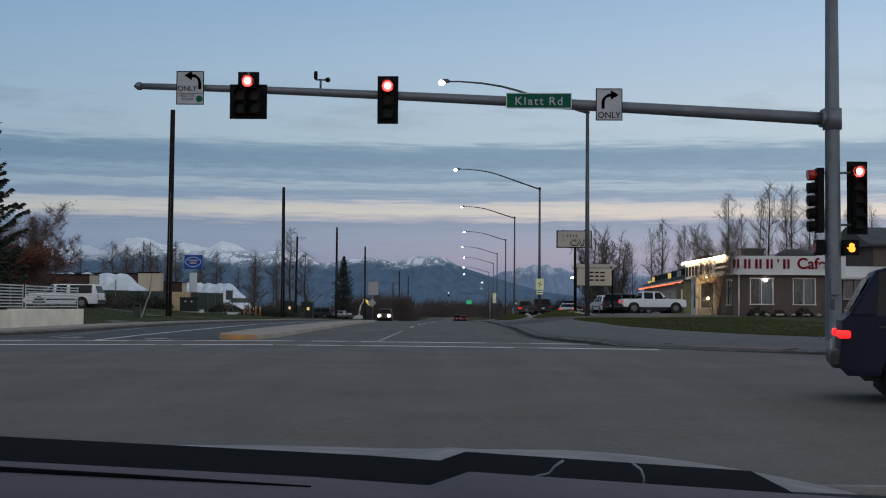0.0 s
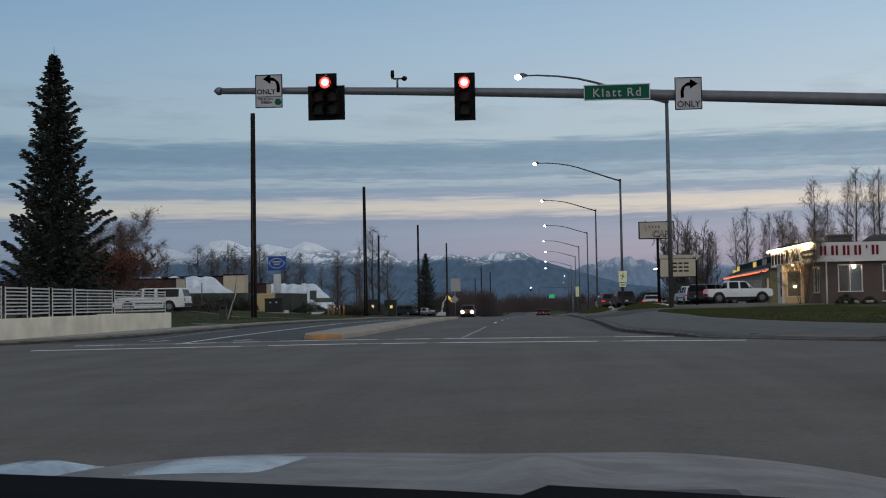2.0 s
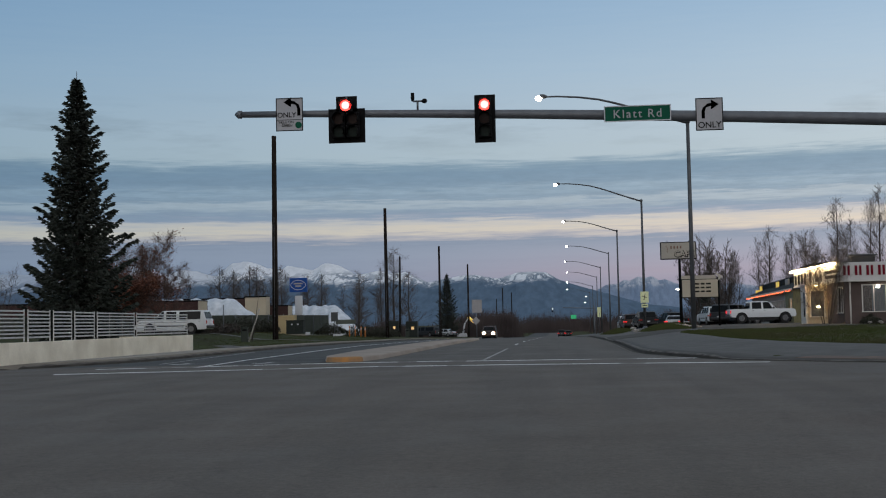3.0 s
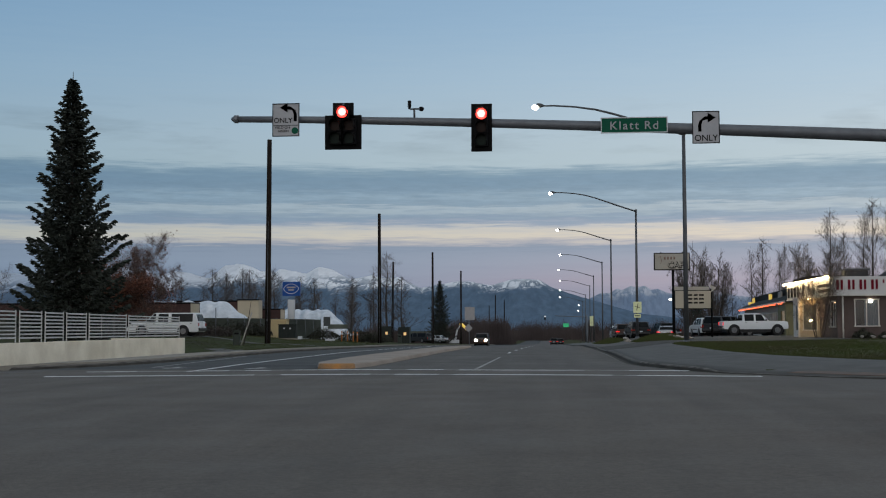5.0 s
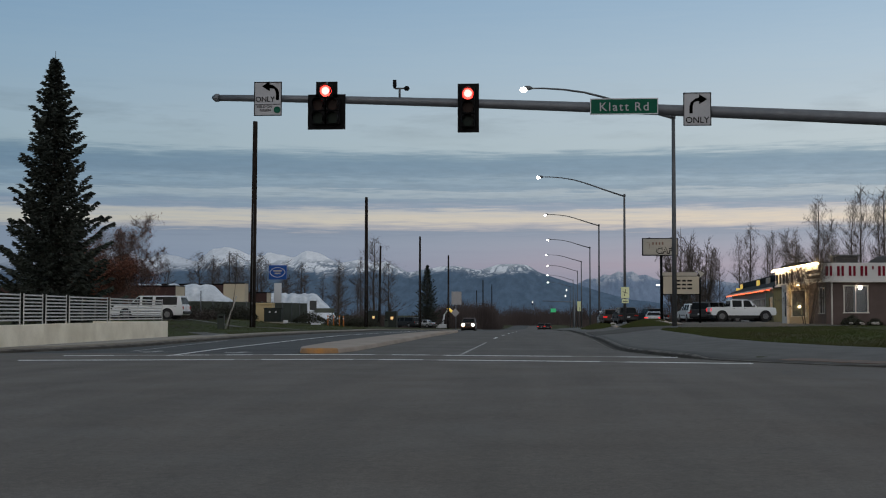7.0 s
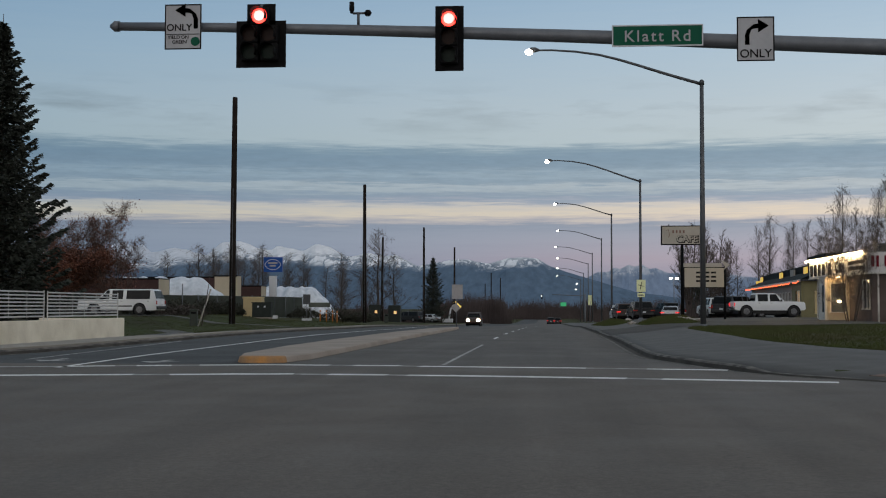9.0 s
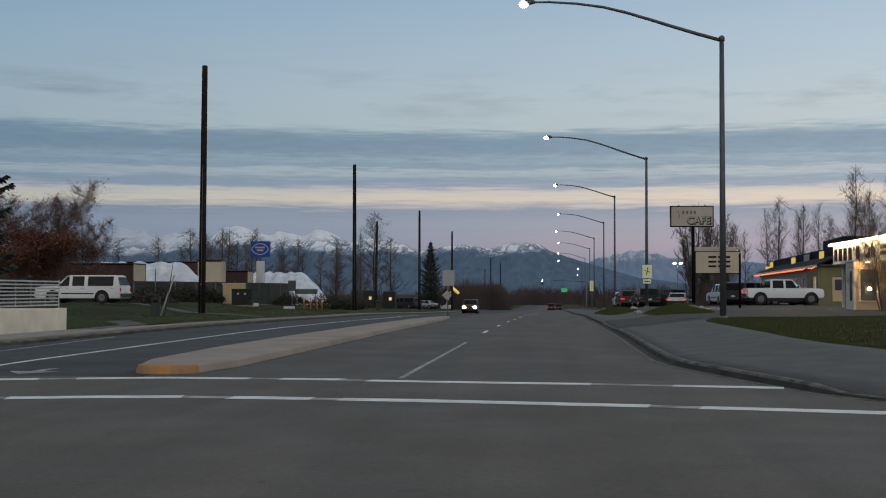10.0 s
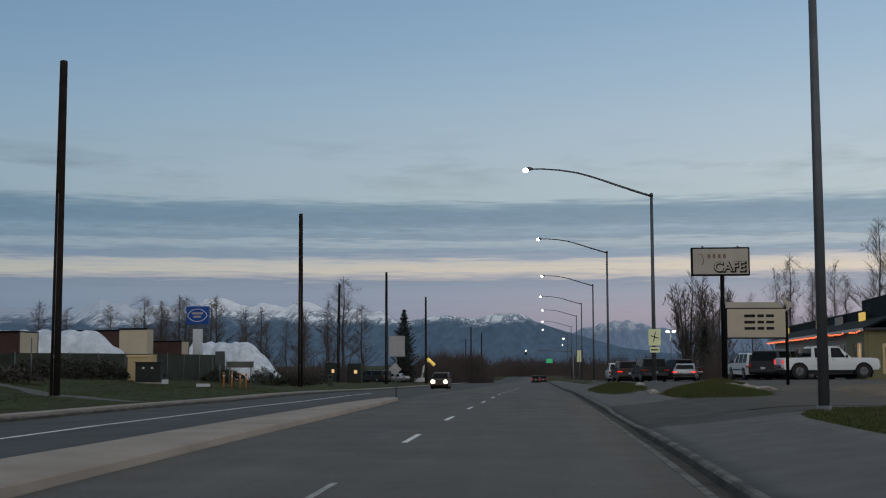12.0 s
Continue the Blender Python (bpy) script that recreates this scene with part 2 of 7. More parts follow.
CURB = material("curb_concrete", (0.16, 0.15, 0.138), 0.85, colour2=(0.065, 0.062, 0.058), vary=0.4, scale=2.2, fine=25, spec=0.2)
SIDEWALK = material("pavement_concrete", (0.087, 0.085, 0.083), 0.85, colour2=(0.072, 0.071, 0.069), vary=0.15, scale=1.3, fine=28)
WALL_CONC = material("wall_concrete", (0.86, 0.79, 0.66), 0.8, colour2=(0.68, 0.61, 0.49), vary=0.16, scale=0.7, fine=18)
GRASS = material("autumn_grass", (0.05, 0.062, 0.024), 0.95, colour2=(0.05, 0.047, 0.028), vary=0.2, scale=0.28, fine=7, bump=0.3, spec=0.05)
LAWN = material("mown_lawn", (0.05, 0.067, 0.027), 0.95, colour2=(0.043, 0.043, 0.025), vary=0.25, scale=0.3, fine=6, bump=0.3, spec=0.05)
BLADES = material("grass_blades", (0.06, 0.078, 0.03), 0.95, colour2=(0.066, 0.066, 0.034), vary=0.08, scale=0.28, fine=3, island=0.1, bump=0, spec=0.0)
ROUGH_GRASS = material("rough_verge_grass", (0.05, 0.05, 0.028), 0.95, colour2=(0.036, 0.04, 0.02), vary=0.25, scale=0.8, fine=6, bump=0.3, spec=0.05)
GALV = material("galvanised_steel", (0.14, 0.152, 0.172), 0.5, metal=0.35, vary=0.15, scale=3, fine=30, bump=0.05)
DARKPOLE = material("weathered_steel", (0.095, 0.102, 0.113), 0.55, metal=0.4, vary=0.2, scale=2, fine=20, bump=0.05)
RAIL = material("railing_steel", (0.52, 0.52, 0.52), 0.45, metal=0.3, vary=0.12, scale=3, fine=30, bump=0.04)
WOODPOLE = material("creosote_wood", (0.024, 0.019, 0.017), 0.9, vary=0.35, scale=2, fine=30, bump=0.4, spec=0.1)
DARK_ROOF = material("dark_metal_roof", (0.012, 0.017, 0.02), 0.8, vary=0.2, scale=1, fine=12, spec=0.12)
BLACK = material("black_housing", (0.006, 0.006, 0.007), 0.7, vary=0.2, scale=4, fine=30, bump=0.05, spec=0.1)
SIGN_WHITE = material("sign_white", (0.5, 0.52, 0.56), 0.5, vary=0.06, scale=2, fine=12, bump=0.02)
# sign white greyed in its colour to stand for the backlight
SIGN_FACE = material("shaded_white_sign_face", (0.36, 0.37, 0.4), 0.5, vary=0.08, scale=2, fine=12, bump=0.02)
SIGN_BLACK = material("sign_black", (0.012, 0.012, 0.013), 0.6, vary=0.1, bump=0.0, spec=0.12)
SIGN_GREEN = material("sign_green", (0.003, 0.085, 0.05), 0.55, vary=0.08, scale=2, bump=0.0, spec=0.12)
SIGN_GREY = material("sign_back_grey", (0.07, 0.075, 0.08), 0.6, vary=0.15, bump=0.03, spec=0.2)
SIGN_YELLOW = material("sign_yellow_green", (0.8, 0.84, 0.5), 0.45, vary=0.06, bump=0.0)
SIGN_BACK = material("sign_back_aluminium", (0.3, 0.3, 0.315), 0.5, metal=0.4, vary=0.12, bump=0.03)
SIGN_BLUE = material("sign_blue", (0.018, 0.075, 0.3), 0.5, vary=0.08, scale=1.5, bump=0.0, spec=0.12)
RED_LENS = glow("red_signal_lens", (1.0, 0.04, 0.03), 5.0)
RED_CORE = glow("red_signal_core", (1.0, 0.62, 0.58), 1.6)
AMBER_HAND = glow("amber_lens", (1.0, 0.24, 0.02), 3.0)
DARK_LENS = material("unlit_lens", (0.02, 0.008, 0.006), 0.4, vary=0.2, bump=0.0, spec=0.12)
DARK_GREEN_LENS = material("unlit_green_lens", (0.004, 0.014, 0.011), 0.4, vary=0.2, bump=0.0, spec=0.12)
LED = glow("street_lamp_lens", (1.0, 0.88, 0.7), 22.0)
HEADLIGHT = glow("headlight_lens", (1.0, 0.74, 0.42), 60.0)
TAIL_ON = glow("lit_tail_lens", (1.0, 0.018, 0.018), 1.1)
TAIL = material("tail_lens", (0.35, 0.02, 0.015), 0.25, vary=0.1, bump=0.0)
BULB = glow("red_string_bulb", (1.0, 0.15, 0.05), 4.0)
ROPE = glow("warm_rope_light", (1.0, 0.72, 0.35), 34.0)
WARM = glow("warm_window", (1.0, 0.6, 0.25), 0.55)
YELLOW_BOX = glow("yellow_light_box", (0.9, 0.6, 0.12), 0.5)
GREEN_BOX = glow("green_far_sign", (0.03, 0.5, 0.2), 0.25)
SPRUCE = material("spruce_needles", (0.034, 0.043, 0.034), 0.85, vary=0.3, scale=0.8, fine=6, island=0.45, bump=0)
BARK = material("bark", (0.062, 0.05, 0.044), 0.9, vary=0.3, scale=2, fine=15, bump=0.3)
TWIG = material("twigs", (0.108, 0.09, 0.083), 0.9, vary=0.3, scale=1, fine=5, bump=0, island=0.2)
RUSSET_TWIG = material("russet_twigs", (0.12, 0.07, 0.058), 0.9, vary=0.3, scale=1, fine=5, bump=0, island=0.3)
RUSSET = material("russet_leaves", (0.22, 0.075, 0.042), 0.8, colour2=(0.125, 0.052, 0.036), vary=0.3, scale=1.2, fine=6, island=0.4, bump=0)
SHRUB = material("dark_shrub", (0.04, 0.042, 0.028), 0.9, vary=0.35, scale=1.0, fine=5, island=0.45, bump=0)
WOODS = material("far_woods", (0.07, 0.053, 0.052), 0.9, vary=0.3, scale=0.05, fine=0.6, island=0.35, bump=0)
GLASS = material("dark_car_glass", (0.01, 0.012, 0.014), 0.12, vary=0.05, bump=0, spec=0.35)
TYRE = material("tyre_rubber", (0.015, 0.015, 0.016), 0.8, vary=0.2, bump=0.1)
RIM = material("alloy_rim", (0.22, 0.22, 0.23), 0.35, metal=0.8, vary=0.15, bump=0.0)
CHROME = material("chrome", (0.6, 0.6, 0.62), 0.2, metal=1.0, vary=0.05, bump=0.0)
WHITE_CAR = material("white_car_paint", (0.66, 0.68, 0.7), 0.25, vary=0.05, scale=1.0, bump=0.0)
SILVER_CAR = material("silver_car_paint", (0.33, 0.35, 0.38), 0.28, metal=0.5, vary=0.06, scale=1.0, bump=0.0)
BLACK_CAR = material("black_car_paint", (0.012, 0.013, 0.015), 0.35, vary=0.1, scale=1.0, bump=0.0, spec=0.2)
NAVY_CAR = material("navy_car_paint", (0.008, 0.011, 0.026), 0.45, vary=0.1, scale=1.0, bump=0.0, spec=0.12)
GREY_CAR = material("grey_car_paint", (0.026, 0.028, 0.032), 0.38, metal=0.1, vary=0.08, scale=1.0, bump=0.0, spec=0.25)
BROWN_CAR = material("bronze_car_paint", (0.05, 0.03, 0.026), 0.38, metal=0.15, vary=0.08, scale=1.0, bump=0.0, spec=0.25)
PLASTIC = material("black_trim_plastic", (0.02, 0.02, 0.021), 0.6, vary=0.15, bump=0.05)
DASH = material("dashboard_vinyl", (0.007, 0.007, 0.0085), 0.9, vary=0.15, scale=6, fine=160, bump=0.0, spec=0.02)
DASH_PALE = material("dashboard_edge_vinyl", (0.09, 0.074, 0.096), 0.6, vary=0.12, scale=6, fine=120, bump=0.03)
HOOD = material("bronze_hood_paint", (0.19, 0.165, 0.16), 0.5, vary=0.3, scale=9, fine=60, bump=0.06, spec=0.16)
GUTTER = material("dirty_gutter", (0.042, 0.039, 0.036), 0.95, colour2=(0.075, 0.07, 0.064), vary=0.3, scale=1.2, fine=20, spec=0.1)
# pale gloss with the sky's reflection put into its colour
SHEEN = material("painted_sheen", (0.36, 0.39, 0.43), 0.22, metal=0.3, vary=0.3, scale=12, fine=50, bump=0.0)
TAR = material("tar_seal", (0.045, 0.041, 0.038), 0.6, vary=0.25, scale=2, fine=20, spec=0.3)
TACTILE = material("tactile_paving", (0.15, 0.09, 0.066), 0.85, colour2=(0.095, 0.08, 0.07), vary=0.25, scale=3, fine=30)
FADED = material("faded_road_paint", (0.42, 0.415, 0.4), 0.7, colour2=(0.17, 0.165, 0.155), vary=0.3, scale=2.3, fine=25)
SIDING = material("brown_siding", (0.095, 0.067, 0.061), 0.8, vary=0.15, scale=1.5, fine=18)
PALE_SIDING = material("pale_siding", (0.38, 0.36, 0.33), 0.8, vary=0.12, scale=1.0, fine=14)
YELLOW_SIDING = material("ochre_siding", (0.19, 0.17, 0.085), 0.8, vary=0.14, scale=1.0, fine=14)
FASCIA = material("white_sign_board", (0.58, 0.57, 0.58), 0.5, vary=0.05, scale=0.8, fine=10, bump=0.02)
RED_LETTER = material("red_letter", (0.17, 0.01, 0.024), 0.6, vary=0.1, bump=0.0, spec=0.1)
TRIM = material("white_trim", (0.6, 0.58, 0.55), 0.6, vary=0.1, bump=0.04)
ROOFING = material("dark_roofing", (0.05, 0.05, 0.055), 0.9, vary=0.2, scale=1.0, fine=20)
PANE = material("window_glass", (0.05, 0.06, 0.07), 0.08, vary=0.05, bump=0.0, spec=0.7)
CLEAR = clear_glass("clear_window_glass")
CURTAIN = material("grey_curtain", (0.3, 0.33, 0.36), 0.8, vary=0.15, scale=5, bump=0.1)
KIOSK = material("yellow_stucco", (0.55, 0.43, 0.24), 0.85, vary=0.14, scale=0.8, fine=12)
CREAM = material("cream_stucco", (0.5, 0.43, 0.32), 0.85, vary=0.1, scale=0.6, fine=12)
OXBLOOD = material("dark_red_siding", (0.058, 0.025, 0.022), 0.8, vary=0.18, scale=0.8, fine=12)
WRAP = material("white_plastic_wrap", (0.68, 0.72, 0.78), 0.35, colour2=(0.44, 0.49, 0.56), vary=0.16, scale=0.9, fine=3, bump=0.9)
FENCE_GREEN = material("green_screen_fence", (0.085, 0.098, 0.08), 0.8, vary=0.2, scale=0.8, fine=10)
BOX_GREEN = material("green_steel", (0.006, 0.012, 0.01), 0.75, vary=0.15, bump=0.05)
BIN = material("dark_green_bin", (0.02, 0.03, 0.022), 0.6, vary=0.15, bump=0.05)
ORANGE = material("orange_bollard", (0.5, 0.17, 0.03), 0.6, vary=0.12, bump=0.03)
ROCK = material("pale_rock", (0.34, 0.32, 0.3), 0.9, vary=0.25, scale=2, fine=14, bump=0.5)
DRIVE = material("driveway_asphalt", (0.06, 0.058, 0.055), 0.9, colour2=(0.048, 0.046, 0.044), vary=0.2, scale=0.9, fine=22, bump=0.3, spec=0.3)
DIRT = material("gravel_lot", (0.064, 0.057, 0.05), 0.9, vary=0.25, scale=0.3, fine=18, bump=0.4)
BOARD = material("aged_sign_face", (0.34, 0.33, 0.305), 0.6, vary=0.1, scale=1.0, fine=8, bump=0.02)
SCRIPT = material("faded_script", (0.16, 0.09, 0.075), 0.6, vary=0.1, bump=0.0)
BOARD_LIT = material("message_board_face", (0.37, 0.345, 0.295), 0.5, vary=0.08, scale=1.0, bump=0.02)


def mountain_material(name, forest, snow, line):
    """Forested lower slopes, broken snow above; distance haze is mixed into the colours."""
    m = bpy.data.materials.new(name)
    m.use_nodes = True
    n, l = m.node_tree.nodes, m.node_tree.links
    b = n["Principled BSDF"]
    tc, sp = n.new("ShaderNodeTexCoord"), n.new("ShaderNodeSeparateXYZ")
    l.new(tc.outputs["Object"], sp.inputs[0])
    squash = n.new("ShaderNodeMapping")
    squash.inputs["Scale"].default_value = (1.0, 0.13, 1.0)
    l.new(tc.outputs["Object"], squash.inputs[0])

    def tex(scale, detail, rough, tilt=0.0, tall=1.0):
        turn = n.new("ShaderNodeMapping")
        turn.inputs["Rotation"].default_value = (0, radians(tilt), 0)
        turn.inputs["Scale"].default_value = (1.0, 1.0, tall)
        l.new(squash.outputs[0], turn.inputs[0])
        t = n.new("ShaderNodeTexNoise")
        t.inputs["Scale"].default_value, t.inputs["Detail"].default_value, t.inputs["Roughness"].default_value = scale, detail, rough
        l.new(turn.outputs[0], t.inputs["Vector"])
        return t.outputs[0]

    def calc(op, u, v=0.0, w=0.0):
        x = n.new("ShaderNodeMath")
        x.operation = op
        for k, q in enumerate((u, v, w)):
            if isinstance(q, (int, float)):
                x.inputs[k].default_value = q
            else:
                l.new(q, x.inputs[k])
        return x.outputs[0]

    def span(v, lo, hi, to_lo=0.0, to_hi=1.0):
        r = n.new("ShaderNodeMapRange")
        for key, q in zip(("From Min", "From Max", "To Min", "To Max"), (lo, hi, to_lo, to_hi)):
            r.inputs[key].default_value = q
        l.new(v, r.inputs["Value"])
        return r.outputs[0]

    # the snow's lower edge wanders; rock ribs run down through it, leaning both ways
    edge = calc("MULTIPLY_ADD", tex(0.011, 9.0, 0.62), 105.0, sp.outputs[2])
    # western peaks: snow reaches farther down; thicker haze is mixed into their colours
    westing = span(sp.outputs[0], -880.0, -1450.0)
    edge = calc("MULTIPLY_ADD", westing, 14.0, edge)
    cover = span(edge, line - 4.0, line + 18.0)
    # besides rock, the ribs paint the shaded snow faces into the colour
    ribs = [span(calc("ABSOLUTE", calc("SUBTRACT", tex(sc, 6.0, 0.62, tilt, 0.45), 0.5)), 0.012, 0.05, 0.12) for sc, tilt in ((0.017, 38.0), (0.021, -34.0))]
    crest = span(edge, line + 14.0, line + 50.0)
    ribbed = calc("MAXIMUM", calc("MINIMUM", ribs[0], ribs[1]), calc("MULTIPLY", crest, 0.92))
    mottle = span(tex(0.06, 6.0, 0.7), 0.3, 0.7, 0.78, 1.0)
    wooded = n.new("ShaderNodeMix")
    wooded.data_type = "RGBA"
    wooded.inputs["A"].default_value = tuple(c * 0.88 for c in forest[:3]) + (1,)
    wooded.inputs["B"].default_value = tuple(c * 1.22 for c in forest[:3]) + (1,)
    l.new(span(tex(0.05, 7.0, 0.68, 24.0, 0.5), 0.34, 0.66), wooded.inputs["Factor"])
    snow_mask = calc("MULTIPLY", calc("MULTIPLY", cover, ribbed), mottle)
    mix = n.new("ShaderNodeMix")
    mix.data_type = "RGBA"
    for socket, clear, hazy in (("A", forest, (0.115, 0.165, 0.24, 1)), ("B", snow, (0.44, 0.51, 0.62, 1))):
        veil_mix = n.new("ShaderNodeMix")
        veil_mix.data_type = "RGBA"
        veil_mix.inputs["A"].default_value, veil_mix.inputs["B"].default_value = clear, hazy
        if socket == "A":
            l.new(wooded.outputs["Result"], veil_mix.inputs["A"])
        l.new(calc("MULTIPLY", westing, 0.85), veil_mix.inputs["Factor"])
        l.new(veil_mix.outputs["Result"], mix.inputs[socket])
    l.new(snow_mask, mix.inputs["Factor"])
    l.new(mix.outputs["Result"], b.inputs["Base Color"])
    b.inputs["Roughness"].default_value = 1.0
    b.inputs["Specular IOR Level"].default_value = 0.0
    return m


# blue distance haze is put into the forest colour
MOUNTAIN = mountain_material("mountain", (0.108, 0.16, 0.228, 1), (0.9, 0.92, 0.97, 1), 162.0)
# same surface paled and blued: distance haze is put into its colours
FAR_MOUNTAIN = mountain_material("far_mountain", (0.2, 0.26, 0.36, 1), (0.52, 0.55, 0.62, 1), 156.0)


# ---------- mesh helpers ----------
def box(bm, c, s, bevel=0.0):
    """A box round centre c with sizes s, joined into bm."""
    o = [bm.verts.new((c[0] + s[0] * dx / 2, c[1] + s[1] * dy / 2, c[2] + s[2] * dz / 2)) for dx in (-1, 1) for dy in (-1, 1) for dz in (-1, 1)]
    fs = [bm.faces.new([o[i] for i in f]) for f in ((0, 1, 3, 2), (4, 6, 7, 5), (0, 4, 5, 1), (2, 3, 7, 6), (0, 2, 6, 4), (1, 5, 7, 3))]
    if bevel:
        es = list({e for f in fs for e in f.edges})
        bmesh.ops.bevel(bm, geom=es, offset=bevel, segments=2, affect="EDGES", profile=0.5)
    return bm


def tube(bm, pts, radii, n=10, cap=True):
    """A round bar through the points, with a radius at each."""
    pts = [Vector(p) for p in pts]
    if isinstance(radii, (int, float)):
        radii = [radii] * len(pts)
    rings = []
    for k, p in enumerate(pts):
        d = (pts[min(k + 1, len(pts) - 1)] - pts[max(k - 1, 0)]).normalized()
        side = d.cross(Vector((0, 1, 0)) if abs(d.y) < 0.9 else Vector((1, 0, 0))).normalized()
        up = side.cross(d)
        rings.append([bm.verts.new(p + radii[k] * (math.cos(a) * side + math.sin(a) * up)) for a in (2 * math.pi * i / n for i in range(n))])
    for a, b in zip(rings, rings[1:]):
        for i in range(n):
            f = bm.faces.new((a[i], a[(i + 1) % n], b[(i + 1) % n], b[i]))
            f.smooth = True
    if cap:
        bm.faces.new(rings[0])
        bm.faces.new(list(reversed(rings[-1])))
    return bm


def prism(bm, outline, x0, x1, inset=None, bevel=0.0):
    """An outline of (y, z) points pulled along x from x0 to x1; inset(z) scales the half-width."""
    mid = (x0 + x1) / 2
    fn = inset or (lambda z: 1.0)
    a = [bm.verts.new((mid + (x0 - mid) * fn(z), y, z)) for y, z in outline]
    b = [bm.verts.new((mid + (x1 - mid) * fn(z), y, z)) for y, z in outline]
    fs = [bm.faces.new(a), bm.faces.new(list(reversed(b)))]
    for i in range(len(a)):
        j = (i + 1) % len(a)
        fs.append(bm.faces.new((a[j], a[i], b[i], b[j])))
    if bevel:
        rim = list({e for f in fs[:2] for e in f.edges})
        bmesh.ops.bevel(bm, geom=rim, offset=bevel, segments=3, affect="EDGES", profile=0.5, clamp_overlap=True)
    return bm


def disc(bm, c, r, axis="y", depth=0.02, n=20):
    """A short round plate."""
    d = {"x": Vector((1, 0, 0)), "y": Vector((0, 1, 0)), "z": Vector((0, 0, 1))}[axis] * depth / 2
    return tube(bm, [Vector(c) - d, Vector(c) + d], r, n)


def part(name, bm, mat, parent=None, label="", smooth=False):
    """Links a bmesh as one mesh object under a thing or a part."""
    bmesh.ops.recalc_face_normals(bm, faces=bm.faces) if len(bm.faces) < 20000 else None
    me = bpy.data.meshes.new(name)
    bm.to_mesh(me)
    bm.free()
    me.materials.append(mat)
    if smooth:
        me.shade_smooth()
        me.set_sharp_from_angle(angle=radians(38))
    ob = new(name, me)
    ob.parent = parent
    return tagged(ob, label)


def raw(name, verts, faces, mat, parent=None, label=""):
    me = bpy.data.meshes.new(name)
    me.from_pydata(verts, [], faces)
    me.materials.append(mat)
    ob = new(name, me)
    ob.parent = parent
    return tagged(ob, label)


def thing(name, m, label, category, group=""):
    e = new(name)
    e.empty_display_size = 0.3
    e.matrix_basis = m
    return tagged(e, label, category, group)


def B():
    return bmesh.new()


def lettering(name, text, size, mat, parent, m, depth=0.008, align="CENTER", shear=0.0, space=1.0, bold=0.0):
    """Words in the built-in font as a mesh part; they stand in the x-z plane and face -y."""
    cu = bpy.data.curves.new(name, "FONT")
    cu.body, cu.size, cu.extrude, cu.align_x, cu.align_y, cu.shear, cu.space_character = text, size, depth, align, "CENTER", shear, space
    cu.offset = bold
    tmp = bpy.data.objects.new(name, cu)
    scene.collection.objects.link(tmp)
    bpy.context.view_layer.update()
    me = bpy.data.meshes.new_from_object(tmp.evaluated_get(bpy.context.evaluated_depsgraph_get()))
    bpy.data.objects.remove(tmp)
    me.materials.clear()
    me.materials.append(mat)
    ob = new(name, me)
    ob.parent = parent
    ob.matrix_basis = m @ pose(0, 0, 0, 90)
    return ob


def smooth01(v):
    v = min(1.0, max(0.0, v))
    return v * v * (3 - 2 * v)


# ---------- lie of the land ----------
PROFILE = [(66, 0.0), (73, -0.02), (80, -0.07), (90, -0.14), (103, -0.27), (117, -0.37), (131, -0.52), (145, -0.72), (159, -0.94), (181, -1.22), (230, -1.8), (330, -3.0), (430, -4.2), (520, -5.0)]


def dip(y):
    return -0.35 * (1 - smooth01((y + 2) / 26))


def road_z(y):
    return dip(y) + float(np.interp(y, [p[0] for p in PROFILE], [p[1] for p in PROFILE]))


def verge_z(y):
    """The land beside the road stays level for longer than the road itself."""
    return dip(y) - min(5.0, 0.013 * max(0, y - 112) * smooth01((y - 112) / 25))


RIGHT_CURB = [(25, 60.0), (25.7, 28.0), (28.5, 15.0), (31.5, 10.2), (34, 7.7), (36.5, 5.7), (38, 4.75), (40, 4.2), (42, 3.75), (44, 3.32), (46, 2.98), (48, 2.86), (56, 2.86), (62, 2.87), (70, 2.78), (700, 2.75)]
LEFT_CURB = [(31, -80.0), (32, -40.0), (34, -26.0), (36.5, -20.2), (40, -16.8), (45, -15.2), (50, -14.7), (700, -14.7)]


def right_curb(y):
    return float(np.interp(y, [p[0] for p in RIGHT_CURB], [p[1] for p in RIGHT_CURB]))


def left_curb(y):
    return float(np.interp(y, [p[0] for p in LEFT_CURB], [p[1] for p in LEFT_CURB]))


def land_z(x, y):
    """Height of the ground beside the road."""
    off = x - right_curb(y) if x > 0 else left_curb(y) - x
    r = road_z(y) + (verge_z(y) - road_z(y)) * smooth01((off - 0.8) / 4.5)
    if x > 0:
        amp = 0.33 - 0.1 * smooth01((y - 95) / 30)
        h = 0.1 + amp * smooth01((x - right_curb(y) - 0.6) / 3.6) * smooth01((y - 34) / 22)
        h += 0.12 * smooth01((x - 9) / 8) * smooth01((y - 50) / 25) * (1 - smooth01((y - 190) / 80))
    else:
        h = 0.08 - 0.3 * smooth01((-16.5 - x) / 3) * (1 - smooth01((y - 74) / 14))
        h += 0.56 * smooth01((-22.5 - x) / 7) * smooth01((y - 73) / 12) * (1 - smooth01((y - 170) / 100))
    return r + h


# ---------- ground, road, pavements ----------
def spread(lo, hi, step, far_lo, far_hi, grow=1.35):
    core = list(np.arange(lo, hi + 1e-6, step))
    s, v = step, hi
    while v < far_hi:
        s *= grow
        v += s
        core.append(min(v, far_hi))
    s, v = step, lo
    while v > far_lo:
        s *= grow
        v -= s
        core.insert(0, max(v, far_lo))
    return core


